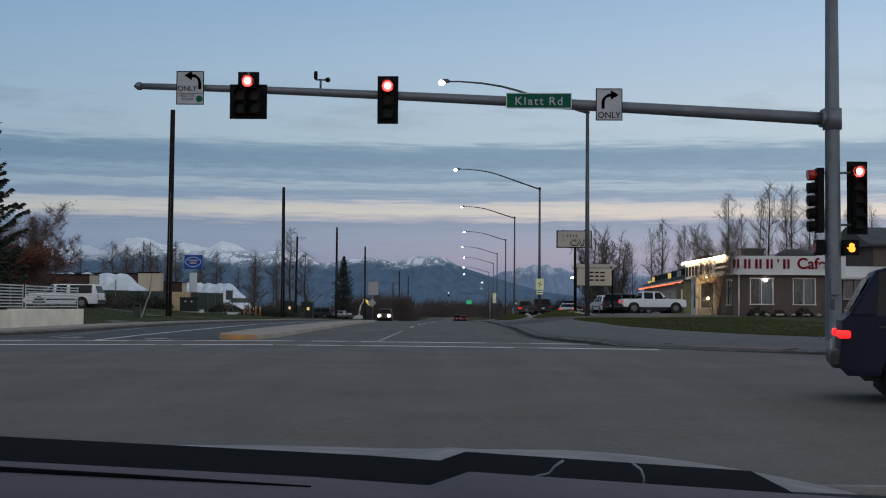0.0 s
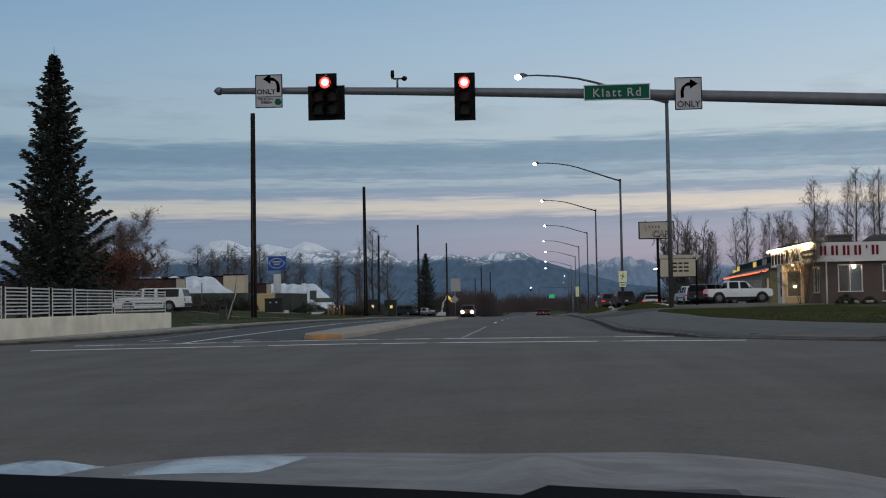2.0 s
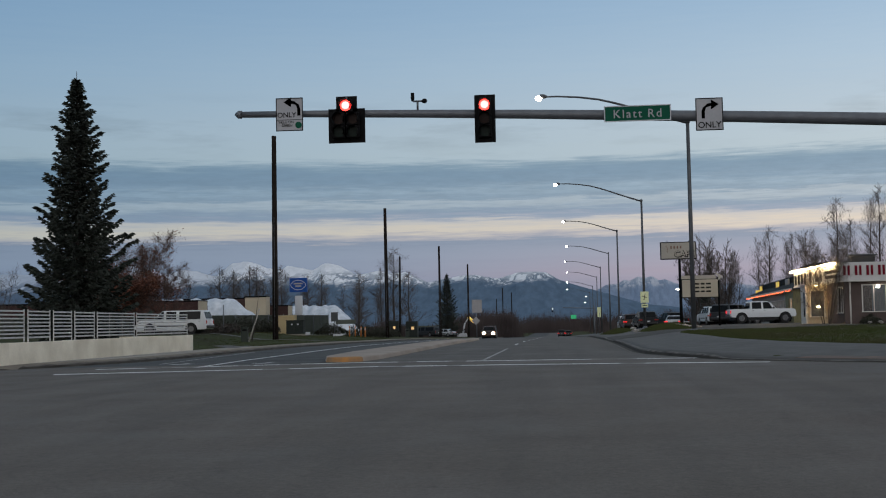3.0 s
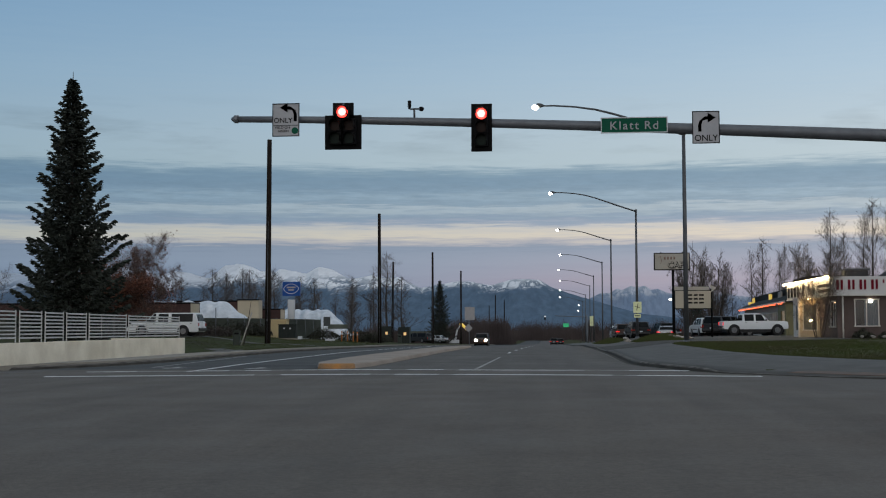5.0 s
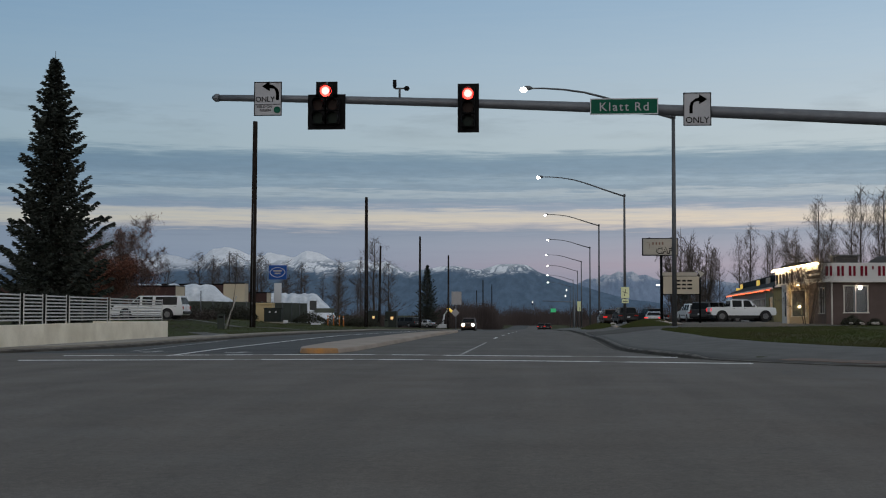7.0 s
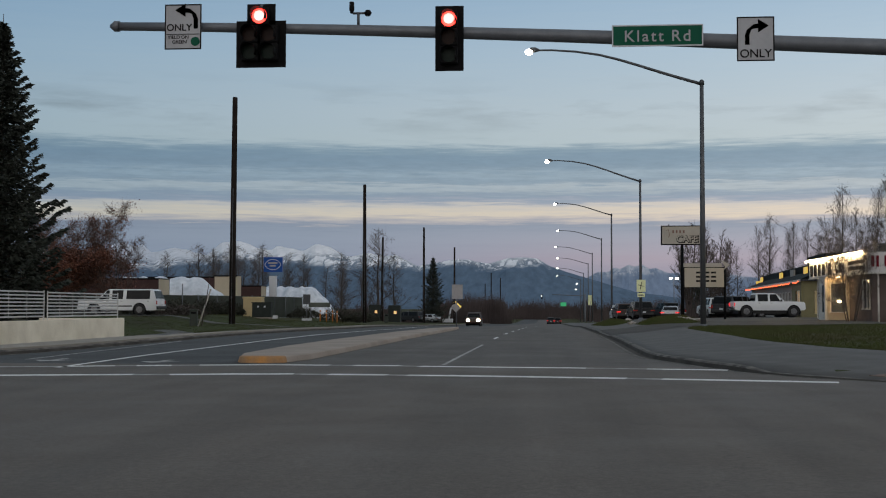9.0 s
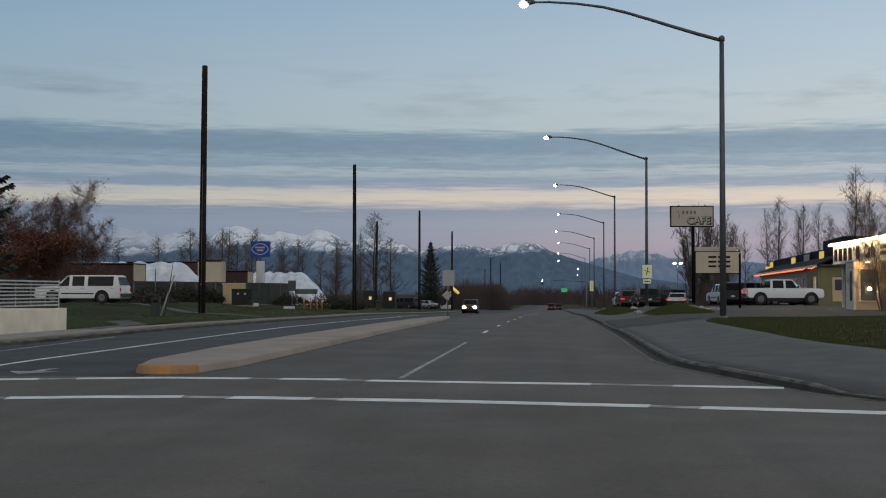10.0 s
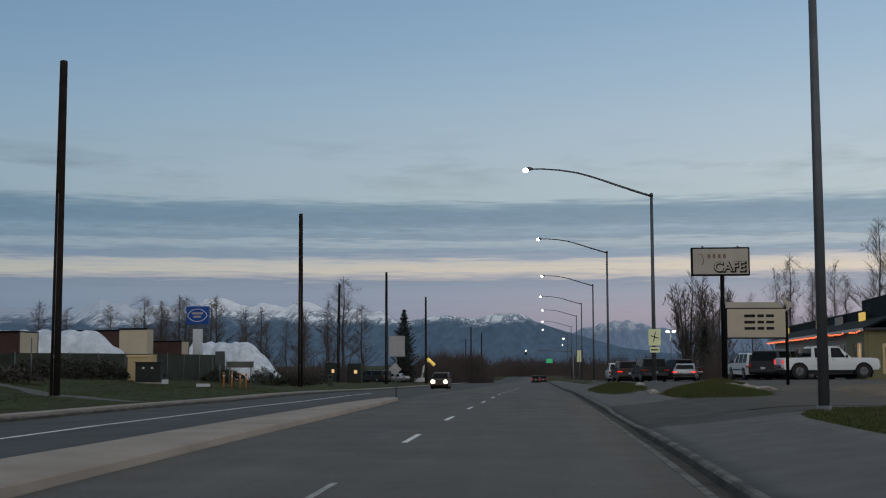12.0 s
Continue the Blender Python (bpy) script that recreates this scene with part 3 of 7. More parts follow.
def build_ground():
    xs, ys = spread(-60, 60, 1.2, -4800, 4800), spread(20, 190, 1.5, -1500, 4900)
    verts, faces = [], []
    for y in ys:
        for x in xs:
            z = land_z(x, y)
            if left_curb(y) - 0.5 < x < right_curb(y) + 0.5 or y < 33.5 and x < left_curb(y):
                z = road_z(y) - 0.3
            elif abs(x) < 80:
                z += 0.03 * noise.noise((x * 0.3, y * 0.3, 0)) - 0.02
            verts.append((x, y, z))
    w = len(xs)
    for j in range(len(ys) - 1):
        for i in range(w - 1):
            a = j * w + i
            faces.append((a, a + 1, a + w + 1, a + w))
    ob = raw("ground", verts, faces, GRASS)
    for p in ob.data.polygons:
        p.use_smooth = True
    return tagged(ob, "dull autumn grass verges and open land", "ground", kind="structure")


def strip(name, rows, mat, label, category, lift=0.0, follow=False):
    """A surface between two edges: rows of (left point, right point), each x, y, z; with skirts 0.3 m deep."""
    verts, faces = [], []
    for a, b in rows:
        n = 9
        for k in range(n):
            f = k / (n - 1)
            px, py, pz = a[0] + (b[0] - a[0]) * f, a[1] + (b[1] - a[1]) * f, a[2] + (b[2] - a[2]) * f
            verts.append((px, py, (pz + (land_z(px, py) + 0.075 - pz) * smooth01(f * 2.5) if follow else pz) + lift))
        verts.append((b[0], b[1], b[2] - 0.35))
        verts.append((a[0], a[1], a[2] - 0.35))
    w = 11
    for j in range(len(rows) - 1):
        for i in range(8):
            faces.append((j * w + i, j * w + i + 1, (j + 1) * w + i + 1, (j + 1) * w + i))
        faces.append((j * w + 8, j * w + 9, (j + 1) * w + 9, (j + 1) * w + 8))
        faces.append((j * w + 10, j * w, (j + 1) * w, (j + 1) * w + 10))
    ob = raw(name, verts, faces, mat)
    for q in ob.data.polygons:
        q.use_smooth = len(set(q.vertices)) and q.normal.z > 0.5
    return tagged(ob, label, category, kind="structure")


build_ground()
road_ys = list(np.arange(25, 200, 2.0)) + list(np.arange(200, 700, 10.0))
strip("road_mouth", [((left_curb(y) + 0.36, y, road_z(y)), (right_curb(y) - 0.36, y, road_z(y))) for y in road_ys if y <= 41], ASPHALT_OLD,
      "worn grey asphalt at the mouth of the road", "road")
strip("road", [((-6.9, y, road_z(y)), (right_curb(y) - 0.36, y, road_z(y))) for y in road_ys if y >= 41], ASPHALT,
      "worn grey asphalt road with faded lane lines", "road")
strip("road_left_lanes", [((left_curb(y) + 0.36, y, road_z(y)), (-6.9, y, road_z(y))) for y in road_ys if y >= 41], ASPHALT_NEW,
      "darker bluish asphalt of the opposite lanes", "road")
near_ys = list(np.arange(-60, 25.1, 2.0)) + [25.0]
near_ys = sorted(set(round(y, 3) for y in near_ys))
strip("road_crossing", [((-120, y, road_z(y)), (120, y, road_z(y))) for y in near_ys], ASPHALT_OLD, "worn grey asphalt of a wide road crossing", "road")
strip("road_side_arm", [((-120, y, road_z(y)), (left_curb(y) + 0.1, y, road_z(y))) for y in (24.6, 26, 28, 30, 31)], ASPHALT_OLD,
      "worn grey asphalt of the crossing side road", "road", -0.004)


def path_points(pts, step=1.0):
    out = []
    for (x0, y0), (x1, y1) in zip(pts, pts[1:]):
        n = max(1, int(math.hypot(x1 - x0, y1 - y0) / step))
        out += [(x0 + (x1 - x0) * k / n, y0 + (y1 - y0) * k / n) for k in range(n)]
    return out + [pts[-1]]


def rounded(pts, rounds=2):
    for _ in range(rounds):
        new_pts = [pts[0]]
        for (x0, y0), (x1, y1) in zip(pts, pts[1:]):
            new_pts += [(x0 * 0.75 + x1 * 0.25, y0 * 0.75 + y1 * 0.25), (x0 * 0.25 + x1 * 0.75, y0 * 0.25 + y1 * 0.75)]
        pts = new_pts + [pts[-1]]
    return pts


def dropped(x, y):
    """How much of the kerb's rise is left: it sinks at the driveway's mouth and at the crossing."""
    if x < 0:
        return 1.0
    mouth = 0.65 * smooth01((y - 69.5) / 2.5) * (1 - smooth01((y - 82.5) / 2.5))
    ramp = 0.8 * smooth01((39.8 - y) / 1.6) * smooth01((y - 32.6) / 1.6)
    return 1.0 - mouth - ramp


def kerb(name, pts, side, label, mat=CURB, width=0.16, rise=0.1, gutter=0.4):
    """A kerb with its gutter pan swept along the line; side +1: land to the right of its run."""
    pts = path_points(pts, 1.2)
    lip_prof = [(-gutter - 0.02, -0.03), (-gutter, 0.006), (-gutter + 0.13, 0.0)]
    gutter_prof = [(-gutter + 0.13, 0.0), (-0.03, -0.03), (0.01, rise * 0.6)]
    kerb_prof = [(0.01, rise * 0.6), (0.025, rise - 0.02), (0.05, rise), (width, rise + 0.005), (width + 0.02, rise - 0.4)]
    made = []
    for title, prof, skin, text in ((name, kerb_prof, mat, label), (name.replace("kerb", "gutter"), gutter_prof, GUTTER, "dark dirty concrete gutter along the kerb"),
                                     (name.replace("kerb", "gutter_lip"), lip_prof, CURB, "pale worn concrete lip of the gutter")):
        verts, faces = [], []
        for k, (x, y) in enumerate(pts):
            ax, ay = pts[max(k - 1, 0)]
            bx, by = pts[min(k + 1, len(pts) - 1)]
            d = math.hypot(bx - ax, by - ay)
            nx, ny = (by - ay) / d * side, -(bx - ax) / d * side
            for o, h in prof:
                verts.append((x + nx * o, y + ny * o, road_z(y) + (h * dropped(x, y) if h > 0.02 else h) + 0.008 * noise.noise((x, y, 0.0))))
        w = len(prof)
        for j in range(len(pts) - 1):
            for i in range(w - 1):
                faces.append((j * w + i, j * w + i + 1, (j + 1) * w + i + 1, (j + 1) * w + i))
        made.append(tagged(raw(title, verts, faces, skin), text, "kerb", kind="structure"))
    return made


RIGHT_LINE = rounded([(x, y) for y, x in RIGHT_CURB[:-1]] + [(2.8, 100), (2.8, 200), (2.8, 420)], 1)
LEFT_LINE = rounded([(x, y) for y, x in LEFT_CURB[:-1]] + [(-14.7, 100), (-14.7, 200), (-14.7, 420)], 1)
kerb("kerb_right", RIGHT_LINE, 1, "grey concrete kerb with dirty gutter")
kerb("kerb_left", LEFT_LINE, -1, "grey concrete kerb with dirty gutter")

# grass edge beyond the right pavement, as y: x
RIGHT_GRASS = [(32, 60.0), (33.2, 26.0), (36, 17.0), (39, 12.6), (42, 9.3), (45, 7.3), (48, 6.4), (51, 6.1), (56, 6.0), (63, 5.95), (67, 5.95), (69, 6.2), (70.5, 7.0), (71.6, 8.6), (72.4, 11.0), (72.6, 5.4), (400, 5.4)]


def right_grass(y):
    return float(np.interp(y, [p[0] for p in RIGHT_GRASS], [p[1] for p in RIGHT_GRASS]))


walk_rows = []
for y in list(np.arange(25.3, 120, 0.9)) + list(np.arange(120, 420, 6.0)):
    a = right_curb(y) + 0.15
    b = min(right_grass(y), 60) if y >= 32 else 60
    if b > a:
        walk_rows.append(((a, y, road_z(y) + 0.1 * dropped(a, y)), (b, y, max(land_z(b, y), road_z(y) + 0.12) + 0.02)))
near_rows = [r for r in walk_rows if r[0][1] < 70.0]
apron_rows = [r for r in walk_rows if 69.0 < r[0][1] < 86.6]
far_rows = [r for r in walk_rows if r[0][1] > 85.6]
strip("pavement_right", near_rows, SIDEWALK, "dusty grey pavement along the road", "pavement", 0.0, True)
strip("driveway_apron", apron_rows, DRIVE, "dark asphalt driveway mouth crossing the pavement", "driveway", 0.0, True)
strip("pavement_far", far_rows, SIDEWALK, "dusty grey pavement past the driveway", "pavement", 0.0, True)
walk_rows = []
for y in list(np.arange(34.5, 120, 1.0)) + list(np.arange(120, 420, 6.0)):
    a = left_curb(y) - 0.17
    b = a - (3.2 - 1.9 * smooth01((y - 60) / 10))
    walk_rows.append(((b, y, land_z(b, y) + 0.03), (a, y, road_z(y) + 0.1)))
strip("pavement_left", walk_rows, CONCRETE, "tan concrete pavement beside the road", "pavement", 0.0, True)


def lot(name, x0, x1, y0, y1, mat, label):
    rows = []
    for y in np.arange(y0, y1 + 0.1, 2.0):
        rows.append(((x0, y, land_z(x0, y) + 0.05), (x1, y, land_z(x1, y) + 0.05)))
    verts, faces = [], []
    n = 24
    for a, b in rows:
        for k in range(n + 1):
            x = a[0] + (b[0] - a[0]) * k / n
            verts.append((x, a[1], land_z(x, a[1]) + 0.055))
    for k in range(n + 1):
        x = x0 + (x1 - x0) * k / n
        verts.append((x, y0 - 0.05, land_z(x, y0) - 0.25))
    for j in range(len(rows) - 1):
        for i in range(n):
            p = j * (n + 1) + i
            faces.append((p, p + 1, p + n + 2, p + n + 1))
    last = len(rows) * (n + 1)
    for i in range(n):
        faces.append((last + i, last + i + 1, i + 1, i))
    return tagged(raw(name, verts, faces, mat), label, "lot", kind="structure")


lot("driveway", 5.4, 17.0, 73, 89, DRIVE, "dark paved driveway into the lot")
lot("parking_lot", 5.4, 60, 89, 185, DIRT, "dark paved parking lot in front of the shops")
lot("side_lot", -70, -28.0, 97.4, 105, DIRT, "grey paved lot behind the grass bank")


lot("lawn", -30.0, -16.15, 74.4, 96.4, LAWN, "short green lawn past the end of the wall")
lot("lawn_strip", -27.9, -16.15, 96.5, 117.5, LAWN, "green verge along the pavement")


def footpath(pts, width, label):
    """A narrow concrete path laid over the ground."""
    verts, faces = [], []
    pts = path_points(pts, 1.0)
    for k, (x, y) in enumerate(pts):
        ax, ay = pts[max(k - 1, 0)]
        bx, by = pts[min(k + 1, len(pts) - 1)]
        d = math.hypot(bx - ax, by - ay)
        nx, ny = (by - ay) / d, -(bx - ax) / d
        for o, h in ((-0.52, -0.15), (-0.5, 0.075), (0.0, 0.085), (0.5, 0.075), (0.52, -0.15)):
            X, Y = x + nx * o * width, y + ny * o * width
            verts.append((X, Y, land_z(X, Y) + h))
    for j in range(len(pts) - 1):
        for i in range(4):
            faces.append((j * 5 + i, j * 5 + i + 1, j * 5 + i + 6, j * 5 + i + 5))
    return tagged(raw("footpath", verts, faces, SIDEWALK), label, "path", kind="structure")


footpath([(-16.2, 63.0), (-17.1, 69.0), (-18.4, 75.0), (-19.8, 79.0), (-21.4, 81.6)], 1.2, "grey concrete path crossing the grass")
footpath([(-28.5, 105.2), (-24.8, 102.6), (-21.4, 97.4), (-18.6, 94.2), (-16.2, 93.0)], 1.2, "grey worn drive from the lot down to the pavement")


# lane paint
def stripe(name, pts, width, label, lift=0.006, mat=PAINT):
    """A painted line following the road's surface; pts: x, y."""
    verts, faces = [], []
    pts = path_points(pts, 0.7)
    for k, (x, y) in enumerate(pts):
        ax, ay = pts[max(k - 1, 0)]
        bx, by = pts[min(k + 1, len(pts) - 1)]
        d = math.hypot(bx - ax, by - ay)
        nx, ny = (by - ay) / d, -(bx - ax) / d
        w1 = width / 2 * (1 + 0.25 * noise.noise((x * 1.7, y * 1.7, 3)))
        w2 = width / 2 * (1 + 0.25 * noise.noise((x * 1.7, y * 1.7, 9)))
        for w, o in ((w1, 1), (w2, -1)):
            X, Y = x + nx * w * o, y + ny * w * o
            verts.append((X, Y, road_z(Y) + lift))
    for j in range(len(pts) - 1):
        faces.append((2 * j, 2 * j + 1, 2 * j + 3, 2 * j + 2))
    return tagged(raw(name, verts, faces, mat), label, "road marking", kind="structure")


NEAR_LINE = ((-14, 34.9), (-7.4, 36.35), (-5.1, 36.85), (-3.1, 36.7), (-1.0, 36.45), (1.65, 36.0), (4.5, 35.35), (6.0, 35.0))
FAR_LINE = ((-14, 38.6), (-11, 39.3), (-9.0, 40.0), (-6.3, 40.75), (-3.5, 40.65), (-2.2, 40.3), (1.1, 40.0), (4.1, 39.45))


def near_line(x):
    return float(np.interp(x, *zip(*NEAR_LINE)))


def far_line(x):
    return float(np.interp(x, *zip(*FAR_LINE)))


for a, b in ((-13.4, -8.0), (-7.3, -4.9), (-4.2, -3.0), (-2.6, 1.65), (2.3, 5.4)):
    stripe("crosswalk_line", [(x, near_line(x)) for x in np.linspace(a, b, 5)], 0.46, "worn white crosswalk line")
for a, b in ((-8.0, -7.3), (-4.9, -4.2), (-3.0, -2.6), (1.65, 2.3)):
    stripe("crosswalk_line", [(a, near_line(a)), (b, near_line(b))], 0.36, "faded white crosswalk line", 0.005, FADED)
for a, b in ((-13.6, -12.2), (-10.7, -9.6), (-9.15, -8.4), (-7.8, -4.85), (-4.3, -3.25), (-2.75, 1.0), (2.3, 4.0)):
    stripe("crosswalk_line", [(x, far_line(x)) for x in np.linspace(a, b, 5)], 0.44, "worn white crosswalk line")
for a, b in ((-12.2, -10.7), (-9.6, -9.15), (-8.4, -7.8), (-4.85, -4.3), (-3.25, -2.75), (1.0, 2.3)):
    stripe("crosswalk_line", [(a, far_line(a)), (b, far_line(b))], 0.34, "faded white crosswalk line", 0.005, FADED)
stripe("lane_line", [(-2.27, 41.0), (-2.22, 57.0)], 0.1, "worn white solid lane line", 0.006, FADED)
for k in range(11):
    y = 65.6 + 10.9 * k
    stripe("lane_dash", [(-2.2 + 0.03 * k, y), (-2.19 + 0.03 * k, y + 3.2)], 0.125, "white lane dash")
stripe("edge_line", [(-10.6, 38.9), (-10.9, 46.0), (-11.0, 60.0), (-11.0, 128.0)], 0.16, "long white lane line")
stripe("edge_line", [(-13.0, 43.0), (-14.0, 60.0)], 0.12, "faded white lane line", 0.006, FADED)


for seam in (((6.2, 33.0), (5.2, 30.0), (5.6, 26.0)),):
    wander = [(x + 0.12 * noise.noise((x * 3, y * 0.9, 1)), y + 0.1 * noise.noise((x, y * 2, 5))) for x, y in path_points(list(seam), 0.5)]
    stripe("tar_seam", wander, 0.045, "thin dark tar-sealed crack", 0.004, TAR)


def arrow_marking(x, y):
    verts = [(-0.1, 0), (0.1, 0), (0.1, 0.9), (0.5, 0.9), (0.0, 1.7), (-0.5, 0.9), (-0.1, 0.9)]
    me = [(x + a, y - b, road_z(y - b) + 0.006) for a, b in verts]
    tagged(raw("arrow_marking", me, [(0, 1, 2, 6), (3, 4, 5, 6, 2)], FADED), "worn white lane arrow", "road marking", kind="structure")


arrow_marking(-9.3, 43.1)
arrow_marking(-12.2, 43.6)


def build_median():
    """A raised concrete divider with a rounded nose."""
    left = [(-7.35, 42.2), (-7.72, 44), (-7.9, 50), (-7.8, 58), (-7.58, 64), (-7.45, 72), (-7.45, 95), (-7.2, 104)]
    right = [(-6.15, 42.2), (-5.9, 44), (-5.82, 50), (-5.74, 60), (-5.7, 72), (-5.9, 88), (-6.5, 104)]
    nose = [(-6.75 + 0.6 * math.cos(a), 42.2 - 0.55 * math.sin(a)) for a in np.linspace(0.1, math.pi - 0.1, 9)]
    ring = list(reversed(path_points(right, 2.0))) + nose + path_points(left, 2.0)
    levels = ((-0.02, -0.2), (0, 0.02), (0.035, 0.13), (0.08, 0.155))

    def ring_at(pts, inset, h, lift=0.0):
        out = []
        for x, y in pts:
            mid = -6.75 if y < 45 else (-6.85 if y < 55 else -7.05)
            if y < 42.2:
                d = max(0.01, math.hypot(x + 6.75, y - 42.2))
                out.append((x + (-6.75 - x) / d * inset, y + (42.2 - y) / d * inset, road_z(y) + h + lift))
            else:
                out.append((x + math.copysign(min(inset, abs(mid - x)), mid - x), y, road_z(y) + h + lift))
        return out

    def shell(pts, lift):
        verts, faces, n = [], [], len(pts)
        for inset, h in levels:
            verts += ring_at(pts, inset - lift, h, lift)
        for lev in range(3):
            for i in range(n - 1):
                faces.append((lev * n + i, lev * n + i + 1, (lev + 1) * n + i + 1, (lev + 1) * n + i))
        for i in range(n // 2):
            a, b = 3 * n + i, 3 * n + n - 1 - i
            if a + 1 < b - 1:
                faces.append((a, a + 1, b - 1, b))
            elif a + 1 == b - 1:
                faces.append((a, a + 1, b))
        return verts, faces

    ob = raw("median", *shell(ring, 0.0), MEDIAN_CONC)
    tagged(ob, "long raised tan concrete median between the lanes", "median", kind="structure")
    tip = [(x, y) for x, y in ring if y < 43.2]
    raw("nose_paint", *shell(tip, 0.005), YELLOW_PAINT, ob, "worn yellow painted median nose")


build_median()

# ---------- mountains ----------
def build_mountains():
    """Two ridges: the main snowy range and one farther off, haze-paled in its colour."""
    def ridge(name, dist, peaks, label, mat, seed, a0, a1, depth):
        verts, faces = [], []
        na, nr = 620, 40
        for i in range(na + 1):
            ang = a0 + (a1 - a0) * i / na
            h = float(np.interp(ang, [p[0] for p in peaks], [p[1] for p in peaks])) + 12
            s, c = math.sin(radians(ang)), math.cos(radians(ang))
            for k in range(nr + 1):
                f = k / nr
                d = dist - depth * (1 - f)
                x, y = s * d, c * d
                sharp = noise.ridged_multi_fractal((x * 0.004 + seed, y * 0.0011, seed), 0.9, 2.1, 6, 1.0, 2.0) - 1.0
                jag = noise.fractal((x * 0.02, y * 0.004, seed), 0.8, 2.2, 5)
                z = h * f ** 1.15 * (0.985 + 0.26 * sharp * (1 - f) ** 0.7) + jag * h * 0.022 + 0.02 * h * sharp * f
                verts.append((x, y, z - 12))
        w = nr + 1
        for i in range(na):
            for k in range(nr):
                faces.append((i * w + k, i * w + k + 1, (i + 1) * w + k + 1, (i + 1) * w + k))
        tagged(raw(name, verts, faces, mat), label, "mountains", kind="structure")

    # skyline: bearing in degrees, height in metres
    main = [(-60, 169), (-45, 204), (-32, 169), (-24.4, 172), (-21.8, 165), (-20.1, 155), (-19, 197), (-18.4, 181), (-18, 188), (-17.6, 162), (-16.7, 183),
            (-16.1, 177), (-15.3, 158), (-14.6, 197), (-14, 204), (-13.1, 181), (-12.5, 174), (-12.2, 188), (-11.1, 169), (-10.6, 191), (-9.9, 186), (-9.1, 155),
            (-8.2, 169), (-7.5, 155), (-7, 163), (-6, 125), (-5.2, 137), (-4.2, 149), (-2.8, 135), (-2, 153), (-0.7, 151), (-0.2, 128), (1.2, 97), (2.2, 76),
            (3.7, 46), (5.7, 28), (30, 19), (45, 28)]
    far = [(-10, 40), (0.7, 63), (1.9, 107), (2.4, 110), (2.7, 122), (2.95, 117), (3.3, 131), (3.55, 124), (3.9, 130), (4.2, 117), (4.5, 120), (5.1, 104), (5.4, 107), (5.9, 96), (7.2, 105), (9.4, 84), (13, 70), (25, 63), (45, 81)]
    ridge("mountain_range", 4000, main, "snow-capped mountain range, its forested slopes tinted with blue haze", MOUNTAIN, 3.3, -60, 45, 1300)
    ridge("mountain_range_far", 4700, [(a, v * 1.17) for a, v in far], "distant snowy mountains paled by haze in their colour", FAR_MOUNTAIN, 8.1, -10, 45, 600)


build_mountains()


# ---------- signal mast with its arm ----------
def signal_head(parent, x, y, z, rows, lit, name="signal_head"):
    """A head with backplate, lenses and visors; rows: list of (dx, dz) of its lamps; lit: which burn. Faces -y."""
    bm = B()
    for dx, dz in rows:
        box(bm, (x + dx, y + 0.02, z + dz), (0.36, 0.2, 0.36), 0.02)
    head = part(name, bm, BLACK, parent, "black signal housing")
    bm = B()
    single = [r for r in rows if abs(r[0]) < 0.01]
    double = [r for r in rows if abs(r[0]) >= 0.01]
    if double:
        box(bm, (x, y + 0.125, z + double[0][1] / 2 + double[-1][1] / 2), (1.05, 0.012, 0.98), 0)
        box(bm, (x, y + 0.125, z + single[0][1] + 0.06), (0.6, 0.012, 0.46), 0)
    else:
        zs = [r[1] for r in rows]
        box(bm, (x, y + 0.125, z + (max(zs) + min(zs)) / 2), (0.59, 0.012, max(zs) - min(zs) + 0.62), 0)
    part("backplate", bm, BLACK, head)
    for k, (dx, dz) in enumerate(rows):
        bm = disc(B(), (x + dx, y - 0.085, z + dz), 0.16, "y", 0.02, 24)
        lens = part("lens", bm, RED_LENS if k in lit else (DARK_GREEN_LENS if dz < -0.3 else DARK_LENS), head, "glowing red lens" if k in lit else "unlit lens")
        if k in lit:
            part("bright_core", disc(B(), (x + dx, y - 0.1, z + dz), 0.105, "y", 0.012, 24), RED_CORE, lens and head, "white-hot middle of the lens")
        bm = B()
        n = 14
        prev = None
        for i in range(n + 1):
            a = math.radians(-35 + 250 * i / n)
            row = [bm.verts.new((x + dx + r * math.cos(a), yy, z + dz + r * math.sin(a))) for r, yy in ((0.158, y - 0.08), (0.158, y - 0.28 - 0.06 * math.sin(a)), (0.15, y - 0.28 - 0.06 * math.sin(a)), (0.15, y - 0.08))]
            if prev:
                for q in range(3):
                    bm.faces.new((prev[q], prev[q + 1], row[q + 1], row[q]))
            prev = row
        part("visor", bm, BLACK, head)
    return head


AX, AY = 10.9, 38.55  # the mast's foot


